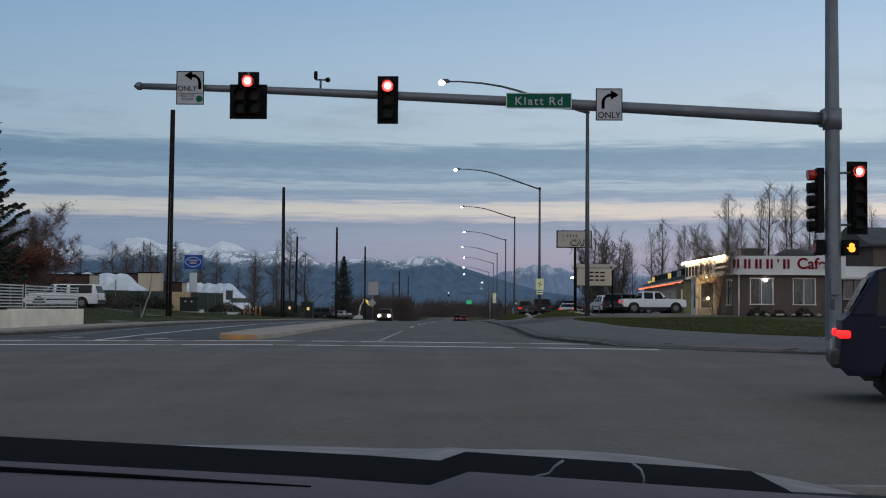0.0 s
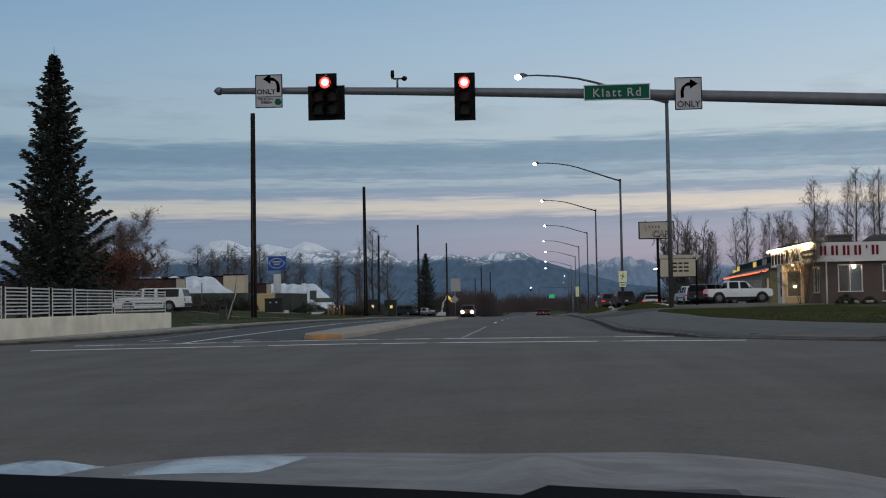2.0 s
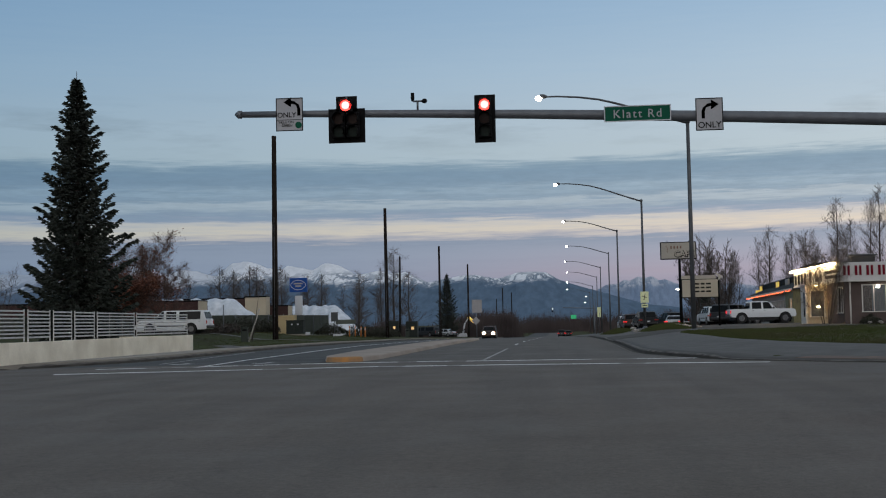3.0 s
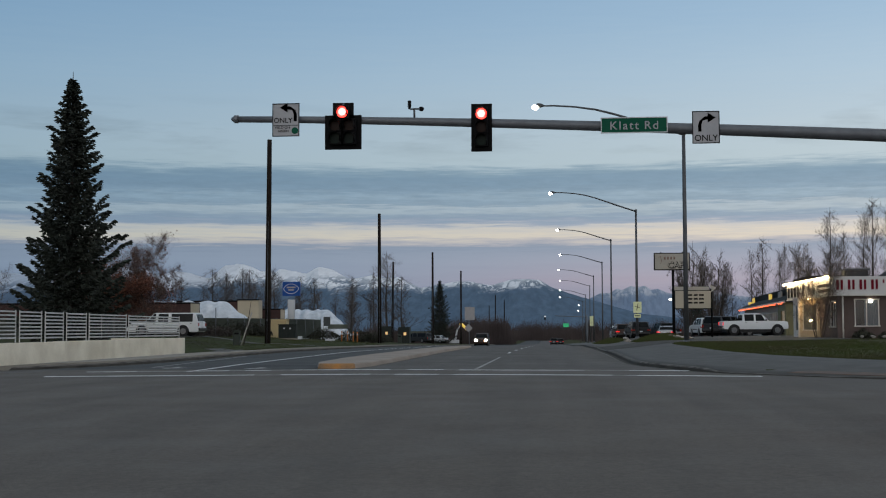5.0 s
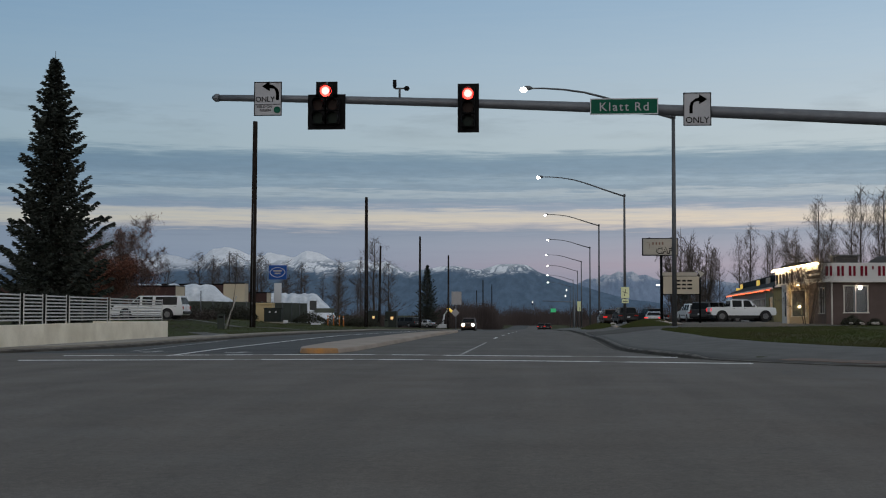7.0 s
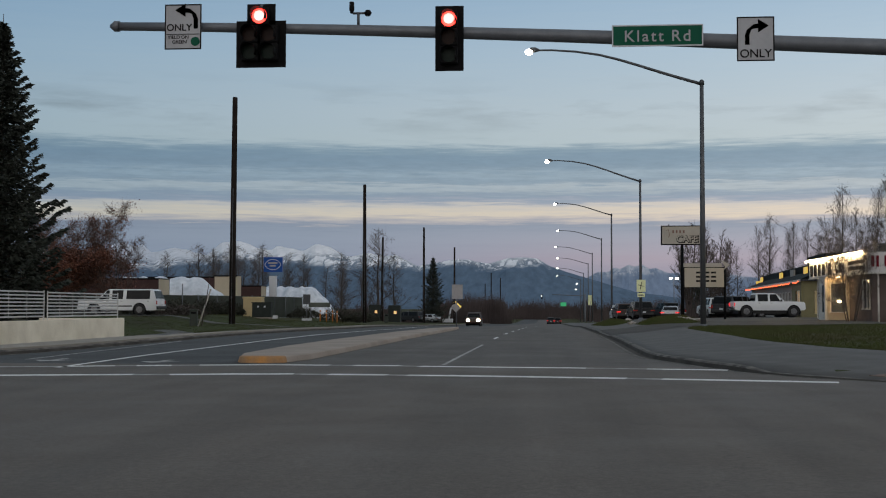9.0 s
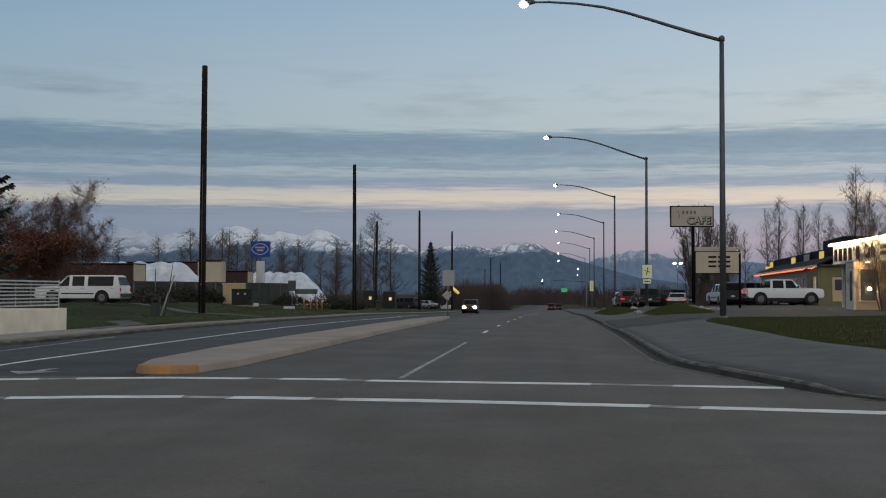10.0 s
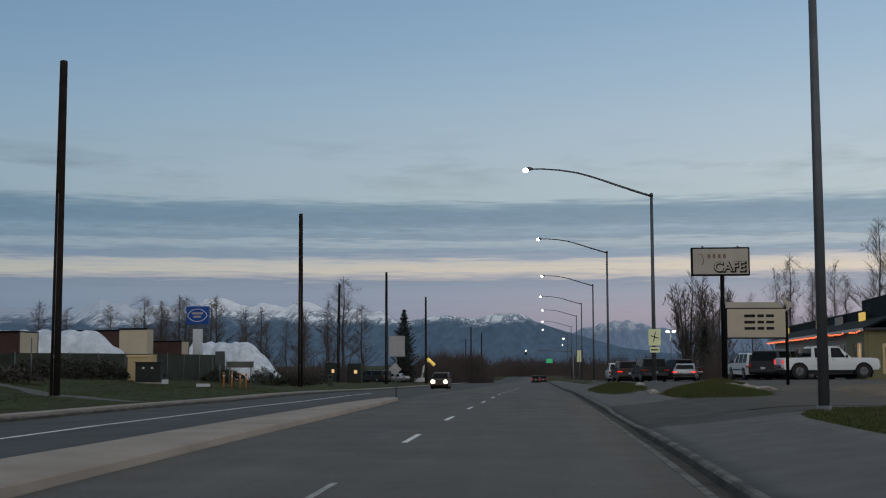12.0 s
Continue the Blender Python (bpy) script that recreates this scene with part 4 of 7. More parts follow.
def build_signal_mast():
    zg = land_z(AX, AY)
    t = thing("traffic_signal_mast", pose(AX, AY, zg), "galvanised steel traffic signal mast with long arm over the road", "traffic signal")
    part("base_plate", box(B(), (0, 0, 0.02), (0.75, 0.75, 0.08), 0.01), GALV, t)
    for dx in (-0.3, 0.3):
        for dy in (-0.3, 0.3):
            part("anchor_bolt", tube(B(), [(dx, dy, 0.05), (dx, dy, 0.16)], 0.03, 6), GALV, t)
    part("pole", tube(B(), [(0, 0, 0), (0, 0, 0.05), (0, 0, 6.4 - zg), (0, 0, 11.5 - zg)], [0.24, 0.235, 0.205, 0.17], 20), GALV, t)
    part("hand_hole_cover", box(B(), (0, -0.235, 0.75), (0.2, 0.02, 0.32), 0.008), GALV, t)
    part("control_box", box(B(), (-0.02, -0.27, 1.6), (0.3, 0.16, 0.5), 0.02), GALV, t)
    part("arm_collar", tube(B(), [(0, 0, 6.25 - zg), (0, 0, 6.85 - zg)], 0.27, 18), GALV, t)
    part("arm_flange", tube(B(), [(-0.2, 0, 6.56 - zg), (-0.34, 0, 6.57 - zg)], 0.26, 18), GALV, t)
    arm = []
    for k in range(13):
        f = k / 12
        arm.append((-0.3 + (-8.82 - AX + 0.3) * f, -1.0 * f, 6.56 - zg + 0.68 * (1 - (1 - f) ** 1.35)))
    part("mast_arm", tube(B(), arm, [0.19 - 0.1 * k / 12 for k in range(13)], 16), GALV, t)
    part("end_cap", tube(B(), [arm[-1], (arm[-1][0] - 0.1, arm[-1][1], arm[-1][2] + 0.005), (arm[-1][0] - 0.2, arm[-1][1], arm[-1][2] + 0.01)], [0.115, 0.115, 0.03], 12), GALV, t)

    def arm_at(x):
        f = (x - AX + 0.3) / (-8.82 - AX + 0.3)
        return -1.0 * f, 6.56 - zg + 0.68 * (1 - (1 - f) ** 1.35)

    def signal(x, rows, lit, dz):
        y, z = arm_at(x)
        h = signal_head(t, x - AX, y - 0.3, z + dz, rows, lit)
        part("bracket", tube(B(), [(x - AX, y - 0.17, z - 0.45), (x - AX, y - 0.17, z + 0.45)], 0.035, 8), GALV, h)

    three = [(0, 0.37), (0, 0), (0, -0.37)]
    five = [(0, 0.37), (-0.2, 0), (0.2, 0), (-0.2, -0.37), (0.2, -0.37)]
    signal(-1.86, three, (0,), -0.16)
    signal(-5.78, five, (0,), -0.19)

    def sign(name, x, w, h, dz, mat, label, border=SIGN_BLACK):
        y, z = arm_at(x)
        p = part(name, box(B(), (x - AX, y - 0.24, z + dz), (w, 0.012, h), 0.004), mat, t, label)
        part("bracket", box(B(), (x - AX, y - 0.16, z), (0.1, 0.16, 0.3), 0.01), GALV, p)
        bm = B()
        for sx, sz, ww, hh in ((0, h / 2 - 0.014, w - 0.002, 0.026), (0, -h / 2 + 0.014, w - 0.002, 0.026), (w / 2 - 0.014, 0, 0.026, h - 0.054), (-w / 2 + 0.014, 0, 0.026, h - 0.054)):
            box(bm, (x - AX + sx, y - 0.249, z + dz + sz), (ww, 0.006, hh))
        part("border", bm, border, p)
        return p, x - AX, y - 0.25, z + dz

    def turn_arrow(p, x, y, z, flip):
        bm = B()
        pts = [(-0.17, -0.22), (-0.17, -0.02), (-0.13, 0.09), (-0.04, 0.155), (0.06, 0.17)]
        a = [bm.verts.new((x + flip * (px - 0.045), y, z + pz)) for px, pz in pts[:3]] + [bm.verts.new((x + flip * px, y, z + pz + 0.045)) for px, pz in pts[3:]]
        c = [bm.verts.new((x + flip * (px + 0.045), y, z + pz)) for px, pz in pts[:3]] + [bm.verts.new((x + flip * (px + 0.02), y, z + pz - 0.045)) for px, pz in pts[3:]]
        for i in range(4):
            bm.faces.new((a[i], a[i + 1], c[i + 1], c[i]))
        bm.faces.new([bm.verts.new((x + flip * px, y, z + pz)) for px, pz in ((0.05, 0.31), (0.27, 0.17), (0.05, 0.03))])
        bmesh.ops.solidify(bm, geom=bm.faces[:], thickness=0.004)
        part("arrow", bm, SIGN_BLACK, p, "black turn arrow")

    p, x, y, z = sign("lane_sign_right", 4.42, 0.76, 0.92, 0.02, SIGN_FACE, "white right turn only sign")
    turn_arrow(p, x, y, z + 0.1, 1)
    lettering("lettering", "ONLY", 0.24, SIGN_BLACK, p, pose(x, y, z - 0.31), bold=0.002)
    p, x, y, z = sign("lane_sign_left", -7.4, 0.78, 0.95, -0.05, SIGN_FACE, "white left turn only sign with yield note")
    turn_arrow(p, x + 0.1, y, z + 0.18, -1)
    lettering("lettering", "ONLY", 0.2, SIGN_BLACK, p, pose(x - 0.08, y, z - 0.02), bold=0.002)
    lettering("note", "YIELD ON\n  GREEN", 0.1, SIGN_BLACK, p, pose(x - 0.1, y, z - 0.27))
    part("green_ball", disc(B(), (x + 0.26, y, z - 0.31), 0.095, "y", 0.006, 20), SIGN_GREEN, p, "green disc")
    part("rule", box(B(), (x, y, z - 0.155), (0.7, 0.006, 0.014)), SIGN_BLACK, p)
    p, x, y, z = sign("street_name_sign", 2.42, 1.86, 0.45, 0.02, SIGN_GREEN, "green street name sign with white letters", SIGN_WHITE)
    lettering("lettering", "Klatt", 0.33, SIGN_FACE, p, pose(x - 0.28, y - 0.004, z - 0.02), space=1.25, bold=0.002)
    lettering("lettering", "Rd", 0.33, SIGN_FACE, p, pose(x + 0.48, y - 0.004, z - 0.02), space=1.25, bold=0.002)
    # wind sensor on the arm
    y, z = arm_at(-3.78)
    s = part("wind_sensor", tube(B(), [(-3.78 - AX, y, z + 0.1), (-3.78 - AX, y, z + 0.36)], 0.03, 8), DARKPOLE, t, "small anemometer")
    part("cross_bar", tube(B(), [(-3.9 - AX, y, z + 0.36), (-3.6 - AX, y, z + 0.36)], 0.025, 6), DARKPOLE, s)
    part("vane", tube(B(), [(-3.92 - AX, y, z + 0.36), (-3.92 - AX, y, z + 0.44), (-3.92 - AX, y, z + 0.6)], [0.03, 0.055, 0.05], 8), BLACK, s)
    part("cup_wheel", tube(B(), [(-3.58 - AX, y, z + 0.3), (-3.58 - AX, y, z + 0.36), (-3.58 - AX, y, z + 0.42)], [0.05, 0.085, 0.05], 10), BLACK, s)
    # heads on the mast itself
    rows5 = [(0, 0.74), (0, 0.37), (0, 0), (0, -0.37), (0, -0.74)]
    signal_head(t, 0.7, -0.12, 4.28 - zg, [(0, 0.74), (0, 0.37), (0, 0), (0, -0.37), (0, -0.74)], (0,))
    h = part("side_signal_head", box(B(), (-0.38, 0.0, 4.2 - zg), (0.2, 0.36, 1.86), 0.02), BLACK, t, "black signal housing seen from its side")
    for k in range(5):
        part("visor", tube(B(), [(-0.48, 0, 4.94 - 0.37 * k - zg), (-0.72, 0, 4.92 - 0.37 * k - zg)], 0.155, 14), BLACK if k else TAIL, h)
    for z in (3.5, 5.0):
        part("bracket", tube(B(), [(-0.4, 0, z - zg), (0.72, 0, z - zg)], 0.035, 8), GALV, t)
    c = part("walk_signal", box(B(), (0.46, -0.12, 2.85 - zg), (0.46, 0.24, 0.44), 0.03), BLACK, t, "black pedestrian signal with lit amber hand")
    palm = disc(B(), (0.47, -0.246, 2.8 - zg), 0.095, "y", 0.012, 14)
    for q, (dx, dz) in enumerate(((-0.06, 0.11), (-0.02, 0.14), (0.025, 0.14), (0.065, 0.11))):
        tube(palm, [(0.46 + dx * 0.8, -0.246, 2.83 - zg), (0.46 + dx, -0.246, 2.83 + dz - zg)], 0.02, 6)
    tube(palm, [(0.42, -0.246, 2.78 - zg), (0.34, -0.246, 2.84 - zg)], 0.02, 6)
    part("amber_symbol", palm, AMBER_HAND, c, "glowing amber stop symbol")
    c = part("walk_signal", box(B(), (-0.38, 0.05, 2.85 - zg), (0.24, 0.44, 0.44), 0.03), BLACK, t)
    part("amber_symbol", box(B(), (-0.505, 0.05, 2.85 - zg), (0.012, 0.2, 0.24), 0.004), TAIL, c, "dim red hand symbol")
    part("push_button", box(B(), (-0.1, -0.27, 1.1), (0.12, 0.08, 0.3), 0.02), SIGN_GREY, t, "small push button box")


build_signal_mast()


# ---------- street lamps and poles ----------
def street_lamp(x, y, top, reach=8.0, rise=1.62, label="tall grey steel street lamp with long curved arm, lit"):
    zg = land_z(x, y)
    hgt = top - zg
    t = thing("street_lamp", pose(x, y, zg - 0.05), label, "street lamp", "street lamps along the road")
    part("base", tube(B(), [(0, 0, -0.2), (0, 0, 0.06), (0, 0, 0.08), (0, 0, 0.2)], [0.26, 0.26, 0.2, 0.16], 14), GALV, t)
    part("pole", tube(B(), [(0, 0, 0.05), (0, 0, hgt * 0.5), (0, 0, hgt)], [0.132, 0.112, 0.09], 14), DARKPOLE, t)
    part("cap", tube(B(), [(0, 0, hgt - 0.02), (0, 0, hgt + 0.14), (0, 0, hgt + 0.2)], [0.12, 0.115, 0.05], 12), DARKPOLE, t)
    pts = []
    for u, v in ((0.0, 0.0), (0.12, 0.17), (0.24, 0.35), (0.36, 0.54), (0.48, 0.72), (0.6, 0.87), (0.74, 0.97), (0.88, 1.02), (1.0, 1.02)):
        pts.append((-reach * u * 0.965, 0, hgt + rise * v))
    part("arm", tube(B(), pts, [0.075, 0.072, 0.068, 0.064, 0.06, 0.055, 0.05, 0.045, 0.04], 8), DARKPOLE, t)
    lam = part("luminaire", tube(B(), [(-reach * 0.92, 0, hgt + rise + 0.04), (-reach * 0.94, 0, hgt + rise + 0.06), (-reach * 0.965, 0, hgt + rise + 0.05), (-reach * 0.97, 0, hgt + rise + 0.04)], [0.06, 0.12, 0.13, 0.05], 10), DARKPOLE, t)
    bm = B()
    bmesh.ops.create_icosphere(bm, subdivisions=2, radius=1.0)
    for v in bm.verts:
        v.co = Vector((-reach * 0.972 - 0.04 + 0.2 * v.co.x, 0.18 * v.co.y, hgt + rise - 0.04 + 0.15 * v.co.z))
    part("lens", bm, LED, lam, "bright glowing lamp lens", True)


LAMPS = [(6.99, 70.1, 11.5, 8.0, 1.62), (7.57, 120.4, 11.95, 8.0, 1.78), (7.4, 170.5, 12.65, 7.1, 1.45), (8.0, 220.0, 12.25, 7.2, 1.4), (8.0, 269.5, 11.9, 7.4, 1.4), (8.5, 319.0, 11.5, 7.4, 1.4),
         (8.6, 370.0, 10.6, 7.4, 1.4), (8.8, 420.0, 9.8, 7.4, 1.4)]
for x, y, top, reach, rise in LAMPS:
    street_lamp(x, y, top, reach, rise)
for x, y, top in ((14.0, 560.0, 9.5), (15.0, 640.0, 8.0)):
    street_lamp(x, y, top, 4.0)


def utility_pole(x, y, top, lean=0.0, r=0.2):
    zg = land_z(x, y)
    t = thing("utility_pole", pose(x, y, zg - 0.05, 0, lean), "dark creosoted bare wooden utility pole in the verge", "utility pole", "wooden poles along the verge")
    h = top - zg
    part("shaft", tube(B(), [(0, 0, -0.3), (0, 0, h * 0.3), (0, 0, h * 0.7), (0, 0, h - 0.04), (0, 0, h)], [r, r * 0.93, r * 0.84, r * 0.76, r * 0.66], 12), WOODPOLE, t)
    part("ground_wire", tube(B(), [(0, -r - 0.005, 0), (0, -r * 0.85, h * 0.6)], 0.014, 5), GALV, t)
    part("tag", box(B(), (0, -r - 0.01, 1.9), (0.08, 0.012, 0.12), 0.003), GALV, t, "small metal tag")


for x, y, top, lean in ((-21.4, 97.0, 15.62, 0.3), (-20.6, 153.0, 14.95, -0.2), (-19.8, 210.5, 13.7, 0), (-27.0, 215.0, 12.4, 0.7), (-18.4, 254.4, 12.6, 0),
                        (-17.5, 380, 11.0, 0), (-16.5, 420, 10.5, 0), (-24.0, 470, 9.5, 0)):
    utility_pole(x, y, top, lean, 0.23 if y < 160 else 0.2)

strip("tactile_pad", [((6.3 + 0.4 * k, 36.7 - 0.5 * k, road_z(36) + 0.055), (6.9 + 0.4 * k, 37.2 - 0.5 * k, road_z(36) + 0.085)) for k in range(6)], TACTILE, "worn rust-red tactile paving pad at the kerb ramp", "pavement")


# ---------- plants ----------
def spruce(name, x, y, height, radius, seed, label, bare=0.06, tufts=1.0):
    """A spruce: tapered trunk, boughs that sag and turn up at the tip, each hung with many needle sprays."""
    rng = random.Random(seed)
    t = thing(name, pose(x, y, land_z(x, y)), label, "tree")
    part("trunk", tube(B(), [(0, 0, -0.2), (0, 0, height * 0.5), (0, 0, height)], [height * 0.016, height * 0.009, 0.015], 8), BARK, t)
    verts, faces, bv = [], [], B()

    def spray(c, out, s):
        w = out.cross(Vector((rng.uniform(-1, 1), rng.uniform(-1, 1), rng.uniform(0.2, 1)))).normalized() * s * 0.3
        i = len(verts)
        verts.extend([c - w * 0.6, c + w, c + out * s * 0.75 + w * 0.7, c + out * s * 1.2, c + out * s * 0.7 - w * 0.8])
        faces.extend([(i, i + 1, i + 2, i + 3), (i, i + 3, i + 4)])

    levels = int(height * 2.3)
    for lv in range(levels):
        f = (lv + rng.uniform(-0.3, 0.3)) / levels
        z = height * (bare + (0.975 - bare) * max(0, f))
        reach = radius * (1 - f) ** 0.8 + 0.1
        n = max(4, int(7.5 - 3.5 * f))
        a0 = rng.random() * 6.28
        for k in range(n):
            a = a0 + 6.283 * k / n + rng.uniform(-0.3, 0.3)
            lobe = noise.noise((math.cos(a) * 1.1 + seed, math.sin(a) * 1.1, f * 7))
            r = reach * (0.82 + 0.38 * lobe + rng.uniform(-0.16, 0.2))
            d = Vector((math.cos(a), math.sin(a), 0))
            side = Vector((-d.y, d.x, 0))
            sag, rise = r * rng.uniform(0.1, 0.22) * (1 - 0.7 * f), r * rng.uniform(0.2, 0.42)

            def along(u):
                return Vector((0, 0, z - sag * math.sin(math.pi * min(1, u * 1.25)) + rise * u * u)) + d * r * u
            tube(bv, [along(0), along(0.5), along(0.97)], [0.035, 0.022, 0.008], 3, False)
            m = int((10 + r * 30) * tufts)
            for q in range(m):
                u = ((q + rng.random()) / m) ** 0.85
                wide = 0.05 + 0.2 * r * (1 - u) ** 0.8 * min(1, u * 3 + 0.35)
                c = along(u) + side * rng.gauss(0, wide * 0.6) + Vector((0, 0, -abs(rng.gauss(0, 0.07 + 0.09 * (1 - u)))))
                out = (d * rng.uniform(0.5, 1) + side * rng.uniform(-0.7, 0.7) + Vector((0, 0, rng.uniform(-0.55, 0.3)))).normalized()
                spray(c, out, rng.uniform(0.16, 0.3) * (0.8 + 0.2 * min(1, r)))
    # the close inner growth round the trunk
    for _ in range(int(900 * height / 4 * tufts)):
        f = rng.random() ** 1.35
        z = height * (bare + (0.97 - bare) * f)
        rr = (radius * (1 - f) ** 0.95) * 0.6 * math.sqrt(rng.random())
        a = rng.random() * 6.28
        d = Vector((math.cos(a), math.sin(a), 0))
        spray(d * rr + Vector((0, 0, z)), (d + Vector((rng.uniform(-0.5, 0.5), rng.uniform(-0.5, 0.5), rng.uniform(-0.5, 0.3)))).normalized(), rng.uniform(0.2, 0.34))
    tagged(part("branchwork", bv, BARK, t), kind="stuff")
    tagged(raw("crown", [tuple(v) for v in verts], faces, SPRUCE, t, "dense dark green needles"), kind="stuff")
    return t


def grow(bm, rng, p, d, length, r, depth, tips, spread_a=0.55):
    """Branches that fork and thin out."""
    q = p + d * length * 0.5 + Vector((rng.uniform(-1, 1), rng.uniform(-1, 1), 0)) * length * 0.05
    e = p + d * length
    tube(bm, [p, q, e], [r, r * 0.85, r * 0.68], 5 if depth > 2 else 3, False)
    tips.append((e, d))
    if depth == 0:
        return
    n = rng.choice((2, 3, 3)) if depth > 1 else 3
    for k in range(n):
        nd = (d + Vector((rng.uniform(-1, 1), rng.uniform(-1, 1), rng.uniform(-0.1, 0.8))) * spread_a).normalized()
        start = p + d * length * rng.uniform(0.45, 1.0)
        grow(bm, rng, start, nd, length * rng.uniform(0.55, 0.8), r * 0.58, depth - 1, tips, spread_a)


def bare_tree(name, height, seed, label, stems=1, spread_a=0.55, depth=4, leaf=None, leaves=0, crown=1.0, girth=1.0, twigs=3):
    """A bare tree with forked limbs and fine twigs; leaf: material of the leaves left on it."""
    rng = random.Random(seed)
    t = thing(name, pose(0, 0, 0), label, "tree", "")
    wood, tips = B(), []
    for s in range(stems):
        a = 6.28 * s / stems + rng.random()
        lean = 0.0 if stems == 1 else 0.2 * (spread_a / 0.5)
        base = Vector((math.cos(a) * 0.2 * (stems > 1), math.sin(a) * 0.2 * (stems > 1), -0.15))
        d = Vector((math.cos(a) * lean, math.sin(a) * lean, 1)).normalized()
        hh = height * rng.uniform(0.8, 1.0)
        # a leader with side limbs
        pts = [base + d * hh * f + Vector((rng.uniform(-0.1, 0.1), rng.uniform(-0.1, 0.1), 0)) * f * 2 for f in (0, 0.25, 0.5, 0.75, 1.0)]
        r0 = height * 0.0085 / (stems ** 0.35) * girth
        tube(wood, pts, [r0, r0 * 0.8, r0 * 0.55, r0 * 0.3, 0.01], 6, False)
        limbs = 32 if stems == 1 else 13
        for k in range(limbs):
            f = 0.16 + 0.82 * k / limbs
            i = min(3, int(f * 4))
            p = pts[i].lerp(pts[i + 1], f * 4 - i)
            aa = rng.random() * 6.28
            nd = Vector((math.cos(aa), math.sin(aa), rng.uniform(0.6, 1.9) if spread_a < 0.55 else rng.uniform(0.35, 1.2))).normalized()
            grow(wood, rng, p, nd, height * (0.125 if spread_a < 0.55 else 0.15) * (1.2 - f) * rng.uniform(0.6, 1.35), r0 * 0.2 * (1.25 - f), depth - 2, tips, spread_a)
    part("trunk", wood, BARK, t)
    verts, faces = [], []
    for e, d in tips:
        for k in range(twigs):
            nd = (d + Vector((rng.uniform(-1, 1), rng.uniform(-1, 1), rng.uniform(-0.2, 0.7))) * 1.1).normalized()
            ln = rng.uniform(0.35, 1.2 if leaf else 1.0) * height / 11
            s0 = e - d * rng.uniform(0.0, 0.13 if leaf else 0.21) * height
            w = nd.cross(Vector((rng.uniform(-1, 1), rng.uniform(-1, 1), 0.3))).normalized() * 0.008 * height / 10 * girth
            i = len(verts)
            verts += [s0 - w, s0 + w, s0 + nd * ln]
            faces.append((i, i + 1, i + 2))
    raw("fine_branchwork", [tuple(v) for v in verts], faces, RUSSET_TWIG if leaf else TWIG, t)
    if leaf:
        verts, faces = [], []
        low_tips = [q for q in tips if q[0].z < height * crown] or tips
        for _ in range(leaves):
            e, d = rng.choice(low_tips if rng.random() < 0.93 else tips)
            if e.x < -0.8 and rng.random() < 0.25:
                continue
            c = e + Vector((rng.gauss(0, 0.3), rng.gauss(0, 0.3), rng.gauss(-0.15, 0.28)))
            u = Vector((rng.uniform(-1, 1), rng.uniform(-1, 1), rng.uniform(-1, 1))).normalized() * rng.uniform(0.045, 0.085)
            v = u.cross(Vector((rng.uniform(-1, 1), rng.uniform(-1, 1), 1))).normalized() * 0.046
            i = len(verts)
            verts += [c - u, c + v, c + u, c - v]
            faces.append((i, i + 1, i + 2, i + 3))
        raw("leaves", [tuple(v) for v in verts], faces, leaf, t, "russet autumn leaves")
    return t


def shrub(name, size, seed, mat, label, n=900):
    """A low shrub of many small leaves and stems with an uneven outline."""
    rng = random.Random(seed)
    t = thing(name, pose(0, 0, 0), label, "shrub")
    st = B()
    verts, faces = [], []
    for k in range(22):
        a = rng.random() * 6.28
        tip = Vector((math.cos(a) * size[0] / 2 * rng.random(), math.sin(a) * size[1] / 2 * rng.random(), size[2] * rng.uniform(0.5, 1.0)))
        tube(st, [(tip.x * 0.3, tip.y * 0.3, -0.05), tip * 0.6, tip], [0.03, 0.02, 0.006], 3, False)
    part("stems", st, BARK, t)
    for _ in range(n):
        a, r = rng.random() * 6.28, math.sqrt(rng.random())
        h = size[2] * (1 - r * r * 0.7) * (0.75 + 0.5 * noise.noise((math.cos(a) * 2 + seed, math.sin(a) * 2, r)))
        c = Vector((math.cos(a) * r * size[0] / 2, math.sin(a) * r * size[1] / 2, h * rng.random() ** 0.45))
        s = rng.uniform(0.05, 0.12)
        u = Vector((rng.uniform(-1, 1), rng.uniform(-1, 1), rng.uniform(-1, 1))).normalized() * s
        v = u.cross(Vector((rng.uniform(-1, 1), rng.uniform(-1, 1), 1))).normalized() * s * 0.6
        i = len(verts)
        verts += [c - u, c + v, c + u, c - v]
        faces.append((i, i + 1, i + 2, i + 3))
    raw("foliage", [tuple(v) for v in verts], faces, mat, t)
    return t


def at_ground(x, y, rz=0.0, lift=0.0):
    return pose(x, y, land_z(x, y) + lift, 0, 0, rz)


spruce("spruce_tree", -29.75, 79.0, 17.2, 4.25, 5, "tall dark green spruce tree behind the railing", 0.04, 1.5)
spruce("spruce_tree", -25.8, 290.0, 14.6, 3.6, 9, "dark spruce tree beside the far road verge", 0.04, 0.8)
spruce("spruce_tree", 27.0, 250.0, 9.0, 2.2, 11, "small dark spruce behind the parked cars", 0.05, 0.6)

